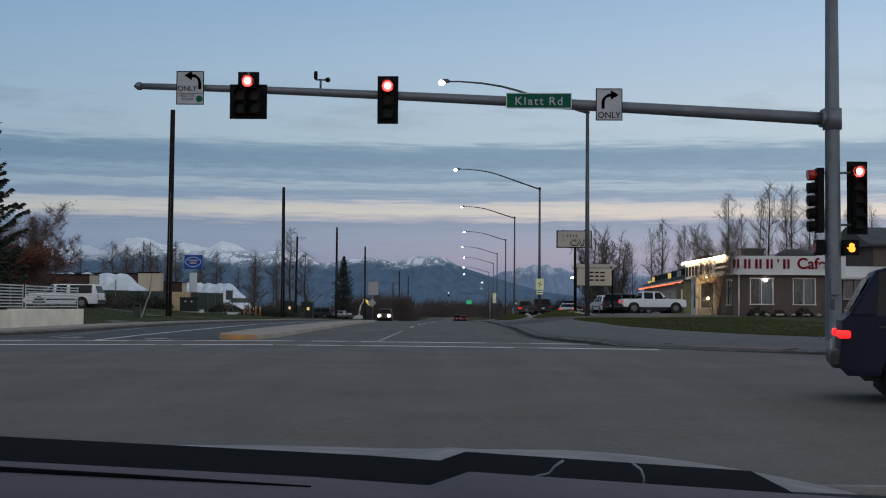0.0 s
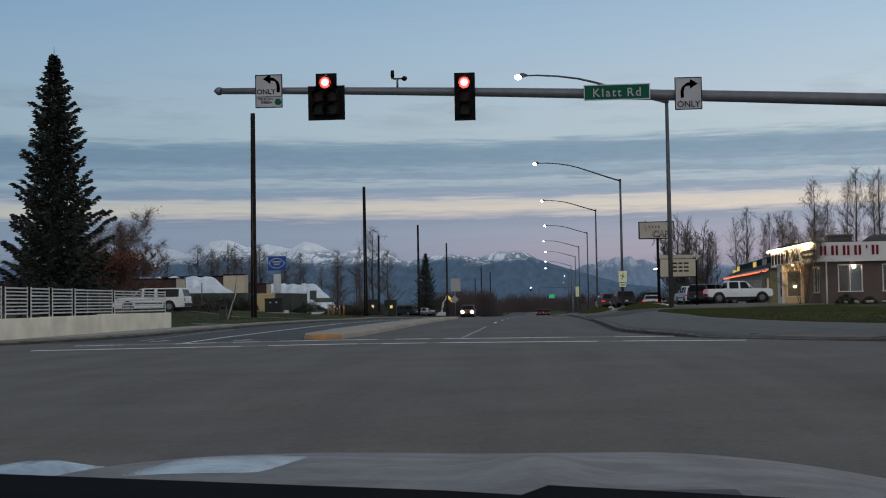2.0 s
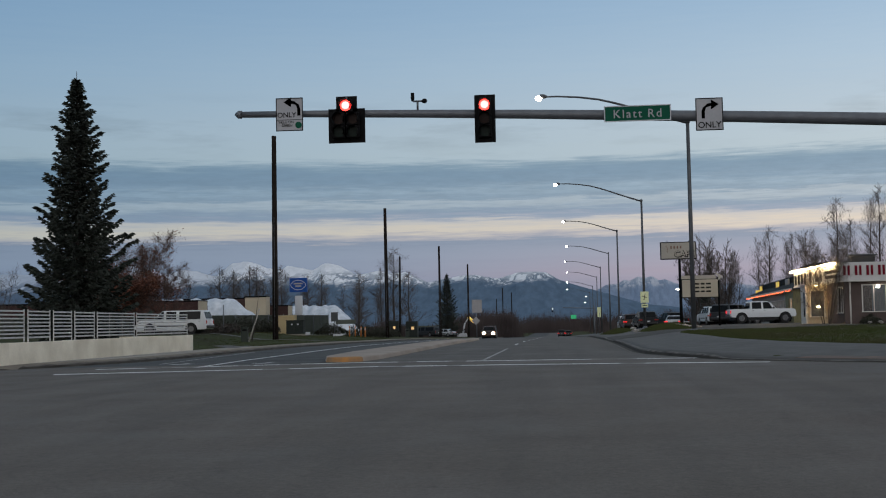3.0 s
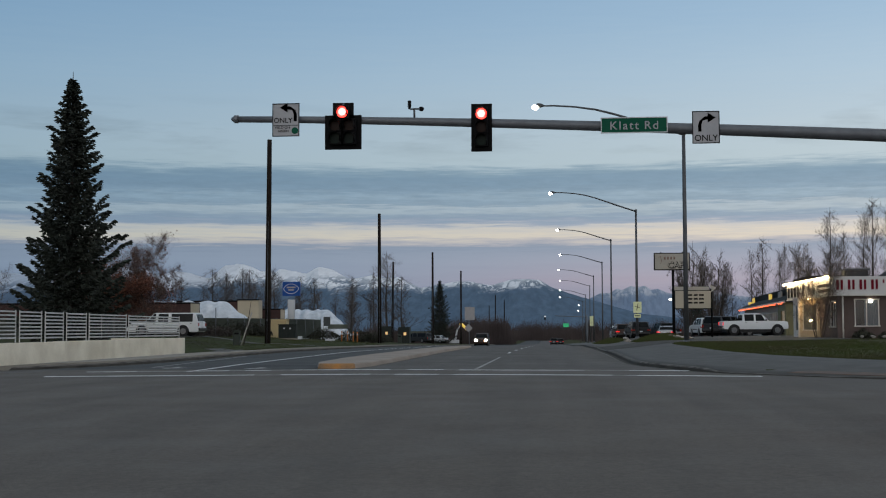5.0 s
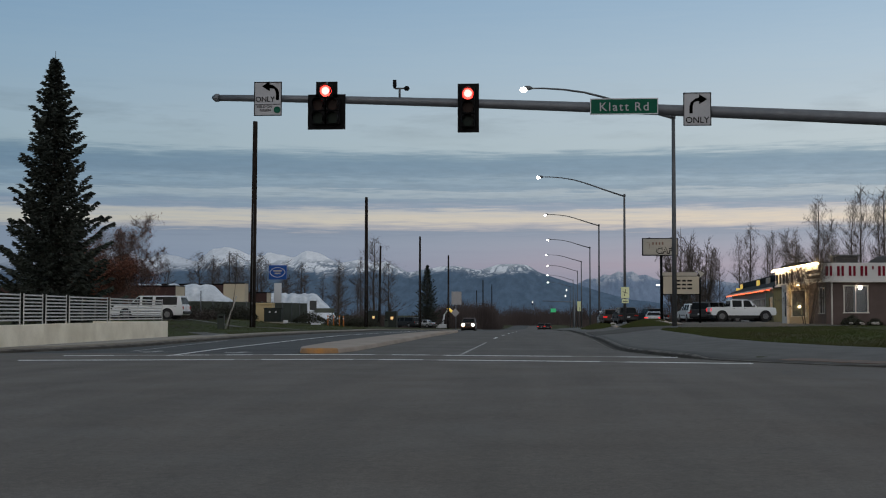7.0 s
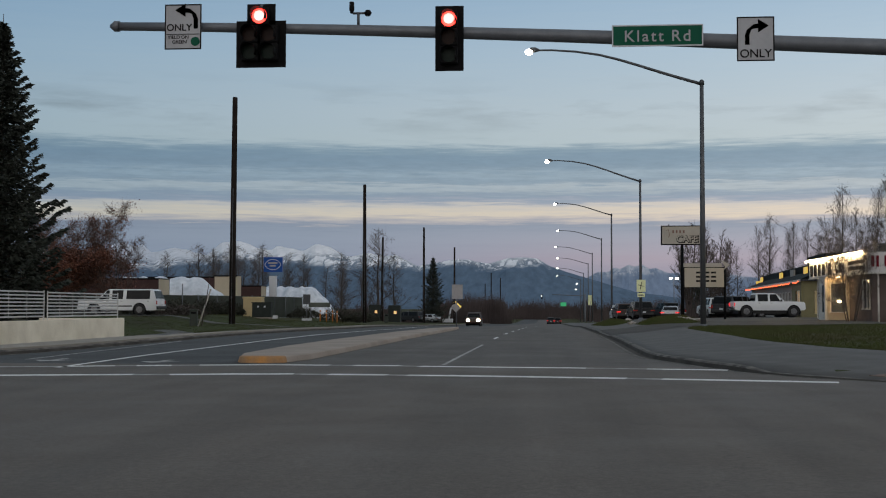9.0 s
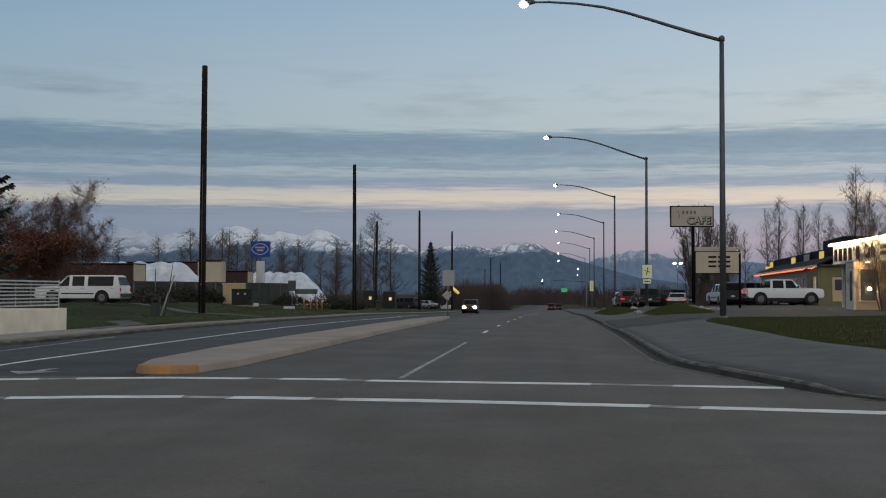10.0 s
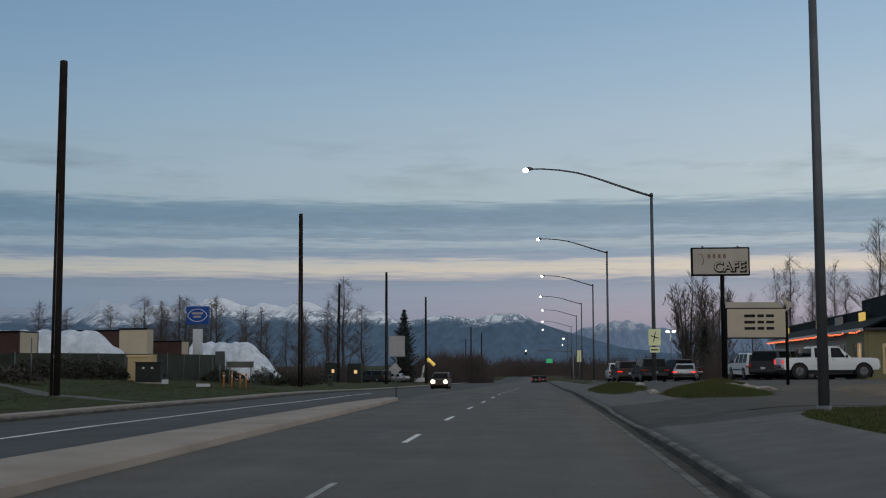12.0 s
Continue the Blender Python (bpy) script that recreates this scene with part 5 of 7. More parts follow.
birch = bare_tree("birch_tree", 12.6, 21, "bare leafless birch tree with fine twigs", 1, 0.5, 4)
birch.matrix_basis = at_ground(30.6, 206) @ Matrix.Scale(1.2, 4)
alder = bare_tree("alder_tree", 12.2, 22, "bare multi-stemmed alder tree", 6, 0.42, 4, girth=2.7)
alder.matrix_basis = at_ground(39.0, 340) @ Matrix.Diagonal((1.55, 1.55, 1.55, 1))
rowan = bare_tree("rowan_tree", 8.6, 23, "bare spreading tree behind the grass bank", 4, 0.8, 4)
rowan.matrix_basis = at_ground(-39.8, 119)
russet = bare_tree("russet_tree", 10.2, 24, "small tree with russet autumn leaves beside the spruce", 7, 0.85, 5, RUSSET, 31000, 0.52, twigs=5)
russet.matrix_basis = at_ground(-39.3, 113.0, 180) @ Matrix.Diagonal((1.4, 1.4, 1.0, 1))
bush = bare_tree("rowan_tree", 8.2, 26, "half-bare tree with few russet leaves remaining", 5, 0.75, 5, RUSSET, 260, twigs=4)
bush.matrix_basis = at_ground(-34.9, 112.5)
slender = bare_tree("birch_tree", 14.0, 25, "tall slender bare birch tree", 1, 0.45, 4, girth=1.25)
slender.matrix_basis = at_ground(-41.2, 293) @ Matrix.Scale(1.22, 4)
STAND = ((slender, 32.6, 207, 0.98, 40), (birch, 34.6, 204, 0.98, 90), (slender, 36.4, 209, 0.92, 10), (birch, 37.9, 206, 1.06, 200), (slender, 39.7, 191, 1.14, 70), (birch, 41.8, 203, 0.95, 150),
         (slender, 43.6, 200, 1.0, 20), (birch, 45.3, 195, 1.3, 160), (slender, 47.2, 197, 1.28, 30), (birch, 49.0, 194, 1.36, 250), (slender, 50.8, 198, 1.25, 300), (birch, 52.6, 195, 1.38, 60),
         (slender, 54.6, 199, 1.3, 110), (birch, 57.0, 200, 1.25, 222), (slender, 60.0, 197, 1.15, 5), (birch, 64.0, 202, 1.25, 99), (slender, 68.0, 198, 1.2, 185), (birch, 28.4, 212, 0.8, 310),
         (alder, 35.6, 346, 1.48, 50), (alder, 42.5, 350, 1.42, 200),
         (slender, -38.6, 296, 1.28, 100), (birch, -42.6, 270, 1.02, 70), (slender, -47.5, 300, 0.85, 130), (birch, -52.0, 305, 0.9, 200), (slender, -56.5, 302, 0.95, 20), (birch, -62.0, 312, 1.16, 310),
         (slender, -66.5, 300, 1.0, 44), (birch, -69.0, 304, 1.05, 33), (slender, -71.5, 299, 1.08, 80), (slender, -74.0, 303, 1.1, 12), (birch, -76.0, 300, 1.06, 190), (slender, -78.5, 305, 1.05, 15),
         (slender, -81.0, 301, 1.1, 260), (birch, -84.0, 304, 1.0, 75), (slender, -90.0, 306, 1.0, 140), (birch, -97.0, 300, 1.1, 266), (slender, -104.0, 303, 1.05, 9),
         (slender, -68.0, 309, 1.12, 211), (slender, -72.7, 311, 0.95, 63), (birch, -75.0, 314, 1.1, 151), (slender, -79.8, 310, 1.0, 303), (slender, -58.5, 316, 0.8, 87), (birch, -64.3, 318, 0.95, 17),
         (birch, -44.8, 312, 0.8, 5), (slender, -50.0, 315, 0.75, 275), (birch, -60.2, 300, 0.85, 129), (slender, -36.8, 310, 1.0, 41), (birch, 33.6, 214, 0.85, 127), (slender, 40.6, 212, 0.85, 241),
         (rowan, -47.5, 122.5, 1.0, 80), (rowan, -58.0, 128, 1.05, 190), (rowan, -52.5, 118, 0.9, 15))
for src, x, y, s, rz in STAND:
    wide = 1.55 if x < -30 and y > 200 else 1.0
    copy_thing(src, at_ground(x, y, rz) @ Matrix.Diagonal((s * wide, s * wide, s, 1)))

small = bare_tree("young_tree", 6.6, 31, "small bare young tree in front of the cafe wall", 6, 0.6, 5, girth=1.1, twigs=3)
small.matrix_basis = at_ground(16.2, 82.2)


def far_woods():
    """Leafless scrub and woods along the horizon."""
    rng = random.Random(77)
    verts, faces = [], []

    def clump(x, y, h, w, n):
        zg = land_z(x, y)
        for _ in range(n):
            ox, oy = rng.gauss(0, w / 2.2), rng.gauss(0, w / 2.2)
            cap = h * max(0.25, 1 - (ox * ox + oy * oy) / (w * w)) * rng.uniform(0.75, 1.08)
            z0 = zg + cap * rng.uniform(-0.05, 0.75)
            ln = rng.uniform(0.18, 0.4) * cap + 0.25
            lean = rng.uniform(-0.5, 0.5) * ln
            s = 0.012 + 0.005 * h
            i = len(verts)
            X, Y = x + ox, y + oy
            verts.extend([(X - s, Y, z0), (X + s, Y, z0), (X + lean, Y, z0 + ln)])
            faces.append((i, i + 1, i + 2))
            if rng.random() < 0.16:
                i = len(verts)
                verts.extend([(X - s * 1.4, Y, zg - 0.2), (X + s * 1.4, Y, zg - 0.2), (X + lean * 0.3, Y, zg + cap)])
                faces.append((i, i + 1, i + 2))

    for _ in range(420):
        y = rng.uniform(300, 620)
        side = rng.random()
        x = rng.uniform(14, 130) if side < 0.5 else rng.uniform(-120, -22)
        clump(x, y, rng.uniform(2.5, 6.0), 7, 190)
    for _ in range(130):
        x = rng.uniform(-60, 60)
        clump(x, rng.uniform(640, 700), rng.uniform(6, 12), 8, 260)
    for _ in range(150):
        clump(rng.uniform(18, 95), rng.uniform(170, 215), rng.uniform(2.0, 4.6), 4, 150)
    for _ in range(60):
        clump(rng.uniform(-19, -6) - 6, rng.uniform(300, 360), rng.uniform(5.0, 8.5), 2.6, 190)
    for _ in range(150):
        clump(rng.uniform(-110, -30), rng.uniform(222, 280), rng.uniform(2.5, 5.0), 4, 150)
    tagged(raw("far_woods", verts, faces, WOODS), "leafless brown woods and scrub along the horizon", "woods", kind="stuff")


far_woods()


# low grassed mounds between the pavement and the lot: x, y, half widths
ISLANDS = ((7.1, 90.2, 1.7, 8.9), (5.0, 121.0, 1.4, 19.0), (8.3, 97.0, 1.5, 4.0))
for cx, cy, rx, ry in ISLANDS:
    verts, faces = [], []
    for j in range(7):
        for i in range(24):
            a, r = 6.2832 * i / 24, (j / 6) * (1 + 0.12 * noise.noise((i * 0.9, cy, 0)))
            x, y = cx + math.cos(a) * r * rx, cy + math.sin(a) * r * ry
            verts.append((x, y, land_z(x, y) + 0.03 + 0.11 * (1 - (j / 6) ** 2) + 0.03 * noise.noise((x * 2, y * 0.8, 0))))
    for j in range(6):
        for i in range(24):
            faces.append((j * 24 + i, j * 24 + (i + 1) % 24, (j + 1) * 24 + (i + 1) % 24, (j + 1) * 24 + i))
    ob = raw("verge_island", verts, faces, ROUGH_GRASS)
    for q in ob.data.polygons:
        q.use_smooth = True
    tagged(ob, "low rough grass mound beside the lot entrance", "verge", kind="structure")


def grass_blades():
    """Tufts on the verges nearest to the camera's way."""
    rng = random.Random(5)
    verts, faces = [], []

    def tuft(x, y, h, lift=0.0):
        z = land_z(x, y) + 0.03 + lift
        for _ in range(5):
            a, l = rng.random() * 6.28, rng.uniform(0.02, 0.12)
            s = rng.uniform(0.006, 0.014)
            i = len(verts)
            X, Y = x + rng.uniform(-0.12, 0.12), y + rng.uniform(-0.12, 0.12)
            verts.extend([(X - s, Y, z - 0.03), (X + s, Y, z - 0.03), (X + math.cos(a) * l, Y + math.sin(a) * l, z + h * rng.uniform(0.5, 1.2))])
            faces.append((i, i + 1, i + 2))

    for _ in range(600):
        tuft(rng.uniform(-29, -16.3), rng.uniform(118.5, 128), 0.05)
    for _ in range(5000):
        y = rng.uniform(41, 72)
        tuft(right_grass(y) + 0.15 + rng.random() ** 1.6 * 9, y, 0.06, 0.03)
    for _ in range(2400):
        tuft(rng.uniform(-29, -16.4), rng.uniform(75, 117), 0.05, 0.04)
    for cx, cy, rx, ry in ISLANDS:
        for _ in range(2600):
            a, r = rng.random() * 6.28, math.sqrt(rng.random())
            tuft(cx + math.cos(a) * r * rx, cy + math.sin(a) * r * ry, 0.3 * (1.2 - r), 0.11 * (1 - r * r))
    tagged(raw("grass", verts, faces, BLADES), "dull green and straw-coloured grass tufts", "grass", kind="stuff")


grass_blades()


# ---------- left side: wall, railing, lot ----------
def build_wall():
    """Low concrete wall along the pavement, cast in panels."""
    ys = [34.0, 40.2, 46.9, 53.6, 60.3, 67.0, 73.2]
    t = thing("retaining_wall", pose(-20.15, 0, -0.3), "low pale concrete retaining wall with stained base", "wall")
    for k, (a, b) in enumerate(zip(ys, ys[1:])):
        xo = -0.033 * ((a + b) / 2 - 47)
        ob = part("wall_panel", box(B(), (xo, (a + b) / 2, 0.5), (0.3, b - a - 0.015, 1.12 + 0.02 * (k % 2)), 0.012), WALL_CONC, t)
        ob.rotation_euler = (0, 0, 0)
    part("end_return", box(B(), (-2.92, 73.03, 0.5), (3.8, 0.3, 1.1), 0.012), WALL_CONC, t)


build_wall()


def railing_panel(w):
    t = thing("railing_panel", pose(0, 0, 0), "grey steel railing panel with horizontal bars on the wall", "railing", "railing panels on the wall")
    for y in (0.05, w - 0.05):
        part("post", box(B(), (0, y, 0.6), (0.045, 0.03, 1.24), 0.008), RAIL, t)
    n = max(1, int(w / 1.4))
    for k in range(1, n):
        part("upright", box(B(), (-0.03, w * k / n, 0.62), (0.02, 0.025, 1.06), 0.004), RAIL, t)
    for k in range(8):
        part("bar", box(B(), (0, w / 2, 0.15 + 0.143 * k), (0.032, w - 0.12, 0.062), 0.01), RAIL, t)
    return t


panel_ends = [73.4, 63.4, 57.5, 54.6, 52.1, 49.4, 46.5, 43.5, 40.4, 37.2]
for far_y, near_y in zip(panel_ends, panel_ends[1:]):
    rp = railing_panel(far_y - near_y - 0.3)
    rp.matrix_basis = pose(-20.2 - 0.033 * (near_y - 47), near_y, 0.79 + 0.002 * (47 - near_y), 0, 0, 1.9)


# ---------- vehicles ----------
def arc(cy, cz, r, a0, a1, n=8):
    return [(cy + r * math.cos(radians(a0 + (a1 - a0) * k / n)), cz + r * math.sin(radians(a0 + (a1 - a0) * k / n))) for k in range(n + 1)]


KINDS = {
    # length, width, roof, belt, hood height, wheel radius, axles, cabin (rear foot, rear top, front top, front foot), side windows
    "suv": dict(L=5.7, W=2.0, roof=1.82, belt=1.12, hood=1.1, tail=1.14, r=0.4, ax=(-1.62, 1.68), cab=(-2.78, -2.55, 0.75, 1.5), win=((-2.36, -0.66), (-0.42, 0.38), (0.58, 1.25))),
    "pickup": dict(low=0.55, L=5.85, W=2.03, roof=1.95, belt=1.28, hood=1.27, tail=1.28, r=0.46, ax=(-1.95, 1.95), cab=(-1.2, -1.12, 0.55, 1.25), win=((-1.0, -0.16), (0.0, 0.86))),
    "sedan": dict(L=4.7, W=1.82, roof=1.45, belt=0.95, hood=0.9, tail=1.0, r=0.33, ax=(-1.35, 1.4), cab=(-1.9, -1.15, 0.3, 1.15), win=((-1.35, -0.45), (-0.35, 0.55))),
    "crossover": dict(L=4.6, W=1.86, roof=1.7, belt=1.08, hood=1.05, tail=1.1, r=0.36, ax=(-1.35, 1.35), cab=(-2.2, -1.85, 0.3, 1.05), win=((-1.85, -1.15), (-1.05, -0.25), (-0.15, 0.55))),
}


def vehicle(name, kind, m, paint, label, head=None, tail=TAIL, group=""):
    """A car: body, cabin, panes, wheels, lamps, bumpers, mirrors; it faces its own +y."""
    k = KINDS[kind]
    L, W, r = k["L"] / 2, k["W"], k["r"]
    t = thing(name, m, label, "car" if kind != "pickup" else "truck", group)
    low = k.get("low", 0.34)
    out = [(-L, low + 0.1), (-L + 0.04, k["tail"] - 0.08), (-L + 0.14, k["tail"])]
    if kind != "pickup":
        out += [(k["cab"][0], k["belt"]), (k["cab"][3], k["belt"])]
    else:
        out += [(k["cab"][0], k["tail"]), (k["cab"][3], k["belt"])]
    if kind in ("pickup", "suv"):
        out += [(L - 0.5, k["hood"]), (L - 0.12, k["hood"] - 0.05), (L - 0.02, k["hood"] - 0.16), (L, low + 0.12), (L - 0.1, low)]
    else:
        out += [(L - 0.75, k["hood"] - 0.02), (L - 0.22, k["hood"] - 0.1), (L - 0.04, k["hood"] - 0.3), (L, low + 0.12), (L - 0.1, low)]
    for c in (k["ax"][1], k["ax"][0]):
        out += [(c + r + 0.1, low)] + arc(c, r, r + 0.09, 8, 172, 8) + [(c - r - 0.1, low)]
    out += [(-L + 0.1, low)]
    clean = [out[0]]
    for p in out[1:]:
        if math.dist(p, clean[-1]) > 0.02:
            clean.append(p)
    taper = lambda z: 1.0 - 0.06 * max(0, (z - 0.75)) - 0.05 * max(0, 0.6 - z)
    part("body", prism(B(), clean, -W / 2, W / 2, taper, 0.075), paint, t, smooth=True)
    for c in k["ax"]:
        part("wheel_well", box(B(), (0, c, r + 0.1), (W - 0.16, 2 * r + 0.16, 2 * r - 0.02), 0.02), BLACK, t)
    part("underbody", box(B(), (0, 0, 0.42), (W - 0.5, k["L"] - 0.6, 0.3), 0.02), PLASTIC, t)
    c0, c1, c2, c3 = k["cab"]
    zb, zt = k["belt"] - 0.02, k["roof"]
    ct = lambda z: 0.955 - 0.2 * max(0, z - zb) / (zt - zb) * 0.75
    cab = [(c0, zb), (c1, zt - 0.05), (c1 + 0.18, zt), (c2 - 0.2, zt), (c2, zt - 0.04), (c3, zb)]
    cabin = part("cabin", prism(B(), cab, -W / 2, W / 2, ct, 0.06), paint, t, smooth=True)
    z0, z1 = zb + 0.02, zt - 0.08
    for sgn in (-1, 1):
        for a, b in k["win"]:
            bm = B()
            fr = lambda z: c3 + (c2 - c3) * (z - zb) / (zt - zb) - 0.1
            re = lambda z: c0 + (c1 - c0) * (z - zb) / (zt - zb) + 0.08
            q = [(max(a, re(z0)), z0), (min(b, fr(z0)), z0), (min(b, fr(z1)), z1), (max(a, re(z1)), z1)]
            vs = [bm.verts.new((sgn * (W / 2 * ct(z) + 0.006), y, z)) for y, z in q]
            bm.faces.new(vs)
            bmesh.ops.solidify(bm, geom=bm.faces[:], thickness=0.012)
            part("side_window", bm, GLASS, cabin)
        part("wing_mirror", box(B(), (sgn * (W / 2 + 0.09), c3 - 0.35, zb + 0.1), (0.2, 0.12, 0.18), 0.04), PLASTIC, t)
        for a, _ in k["win"]:
            part("door_handle", box(B(), (sgn * (W / 2 * 0.985), a + 0.1, zb - 0.12), (0.03, 0.16, 0.03), 0.01), PLASTIC, t)
        part("sill_trim", box(B(), (sgn * (W / 2 - 0.01), 0, low + 0.3), (0.03, k["ax"][1] - k["ax"][0] - 2 * r - 0.3, 0.09), 0.01), paint if kind == "pickup" else PLASTIC, t)
        hl = box(B(), (sgn * (W / 2 - 0.3), L - 0.09, k["hood"] - 0.3), (0.4, 0.14, 0.2), 0.06)
        if head:
            hl = B()
            bmesh.ops.create_icosphere(hl, subdivisions=2, radius=0.21, matrix=Matrix.Translation((sgn * (W / 2 - 0.3), L - 0.06, k["hood"] - 0.3)))
        part("headlight", hl, head or CHROME, t, "lit headlight" if head else "clear headlight", bool(head))
        hgt = 0.26 if kind in ("suv", "pickup") else 0.1
        part("tail_light", box(B(), (sgn * (W / 2 - 0.12), -L + 0.06, k["tail"] - 0.25), (0.15 if hgt > 0.2 else 0.42, 0.16, hgt), 0.03), tail, t, "red tail light")
    for name_, ya, yb, sc in (("windscreen", c3, c2, 1), ("rear_window", c0, c1, -1)):
        bm = B()
        za, zc = zb + 0.07, zt - 0.12
        f0, f1 = (za - zb) / (zt - zb), (zc - zb) / (zt - zb)
        vs = []
        for f, z in ((f0, za), (f1, zc)):
            yy = ya + (yb - ya) * f + 0.012 * sc
            vs += [(W / 2 * ct(z) - 0.1, yy, z), (-W / 2 * ct(z) + 0.1, yy, z)]
        v = [bm.verts.new(p) for p in (vs[0], vs[1], vs[3], vs[2])]
        bm.faces.new(v)
        bmesh.ops.solidify(bm, geom=bm.faces[:], thickness=0.012)
        part(name_, bm, GLASS, cabin)
    part("grille", box(B(), (0, L - 0.02, k["hood"] - 0.36), (W - 1.0, 0.08, 0.26), 0.02), PLASTIC, t)
    part("front_bumper", box(B(), (0, L - 0.02, low + 0.2), (W - 0.1, 0.2, 0.24), 0.05), CHROME if kind in ("pickup",) else paint, t)
    part("rear_bumper", box(B(), (0, -L + 0.0, low + 0.2), (W - 0.1, 0.2, 0.22), 0.05), CHROME if kind in ("pickup",) else PLASTIC, t)
    part("plate", box(B(), (0, -L - 0.06, low + 0.36), (0.3, 0.015, 0.15), 0.004), SIGN_WHITE, t)
    if kind == "pickup":
        part("bed_opening", box(B(), (0, -2.05, k["tail"] + 0.004), (W - 0.3, 1.5, 0.02), 0.004), PLASTIC, t, "dark truck bed cover")
    for c in k["ax"]:
        for sgn in (-1, 1):
            x = sgn * (W / 2 - 0.13)
            bm = B()
            tube(bm, [(x - 0.12, c, r), (x - 0.1, c, r), (x + 0.1, c, r), (x + 0.12, c, r)], [r - 0.04, r, r, r - 0.04], 20)
            wheel = part("wheel", bm, TYRE, t)
            part("rim", disc(B(), (x + sgn * 0.115, c, r), r * 0.56, "x", 0.03, 16), RIM, wheel)
            for q in range(5):
                a = 6.283 * q / 5
                part("spoke", tube(B(), [(x + sgn * 0.135, c, r), (x + sgn * 0.135, c + math.cos(a) * r * 0.58, r + math.sin(a) * r * 0.58)], [0.05, 0.035], 5), RIM, wheel)
    return t


def park(x, y, rz, lift=0.1):
    return pose(x, y, land_z(x, y) + lift, 0, 0, rz)


vehicle("large_suv", "suv", park(-30.0, 99.8, 88, 0.06), WHITE_CAR, "white large station wagon parked on the grass bank lot")
vehicle("pickup_truck", "pickup", park(17.9, 120.0, -84), WHITE_CAR, "white crew-cab pickup truck in the cafe lot, brake lights on", tail=TAIL_ON)
vehicle("grey_suv", "suv", park(15.9, 124.0, -32), GREY_CAR, "dark grey large car parked by the shops", group="parked cars")
vehicle("dark_suv", "suv", park(20.0, 131.5, -62), GREY_CAR, "dark grey large car parked close to the shop wall", group="parked cars")
vehicle("white_suv", "crossover", park(14.1, 124.5, 8), WHITE_CAR, "white small car parked behind the sign", group="parked cars")
vehicle("white_sedan", "sedan", park(15.5, 129.0, -25), WHITE_CAR, "white sedan parked between two larger cars", group="parked cars")
vehicle("silver_sedan", "sedan", park(12.8, 150.0, -10), SILVER_CAR, "silver car in the lot with brake lights on", tail=TAIL_ON, group="parked cars")
vehicle("black_suv", "crossover", park(8.4, 134.0, 6), BLACK_CAR, "black crossover waiting at the lot exit", group="parked cars")
vehicle("maroon_suv", "crossover", park(7.5, 146.0, 5), BROWN_CAR, "dark red crossover with lit tail light", tail=TAIL_ON, group="parked cars")
vehicle("black_pickup", "pickup", park(13.2, 160.0, 20), BLACK_CAR, "black pickup truck parked farther back", group="parked cars")
vehicle("pale_suv", "suv", park(8.2, 170.0, 0), WHITE_CAR, "pale parked car at the far lot", group="parked cars")
vehicle("grey_sedan", "sedan", park(9.6, 162.0, 10), SILVER_CAR, "grey sedan parked at the far lot", group="parked cars")
vehicle("oncoming_car", "crossover", pose(-9.6, 172.0, road_z(172.0), 0, 0, 180), BROWN_CAR, "bronze car with lit headlights on the road", head=HEADLIGHT)
vehicle("passing_car", "crossover", pose(7.35, 17.9, road_z(17.6), 0, 0, -104), NAVY_CAR, "dark blue crossover crossing the junction, tail light lit", tail=TAIL_ON)
vehicle("far_car", "crossover", pose(-0.4, 330.0, road_z(330.0)), GREY_CAR, "distant dark car with lit tail lights", tail=TAIL_ON)
vehicle("far_car", "crossover", pose(1.4, 372.0, road_z(372.0)), GREY_CAR, "distant dark car with lit tail lights", tail=TAIL_ON)


# ---------- buildings ----------
def pierced(bm, length, z0, z1, holes, thick=0.22):
    """A wall along +x from 0, its front at y=0, with openings (x0, x1, z0, z1) cut through."""
    xs = sorted({0.0, length, *(h[0] for h in holes), *(h[1] for h in holes)})
    zs = sorted({z0, z1, *(h[2] for h in holes), *(h[3] for h in holes)})
    for a, b in zip(xs, xs[1:]):
        for c, d in zip(zs, zs[1:]):
            mx, mz = (a + b) / 2, (c + d) / 2
            if any(h[0] < mx < h[1] and h[2] < mz < h[3] for h in holes):
                continue
            box(bm, (mx, thick / 2, mz), (b - a, thick, d - c))
    bmesh.ops.remove_doubles(bm, verts=bm.verts[:], dist=0.0005)
    return bm


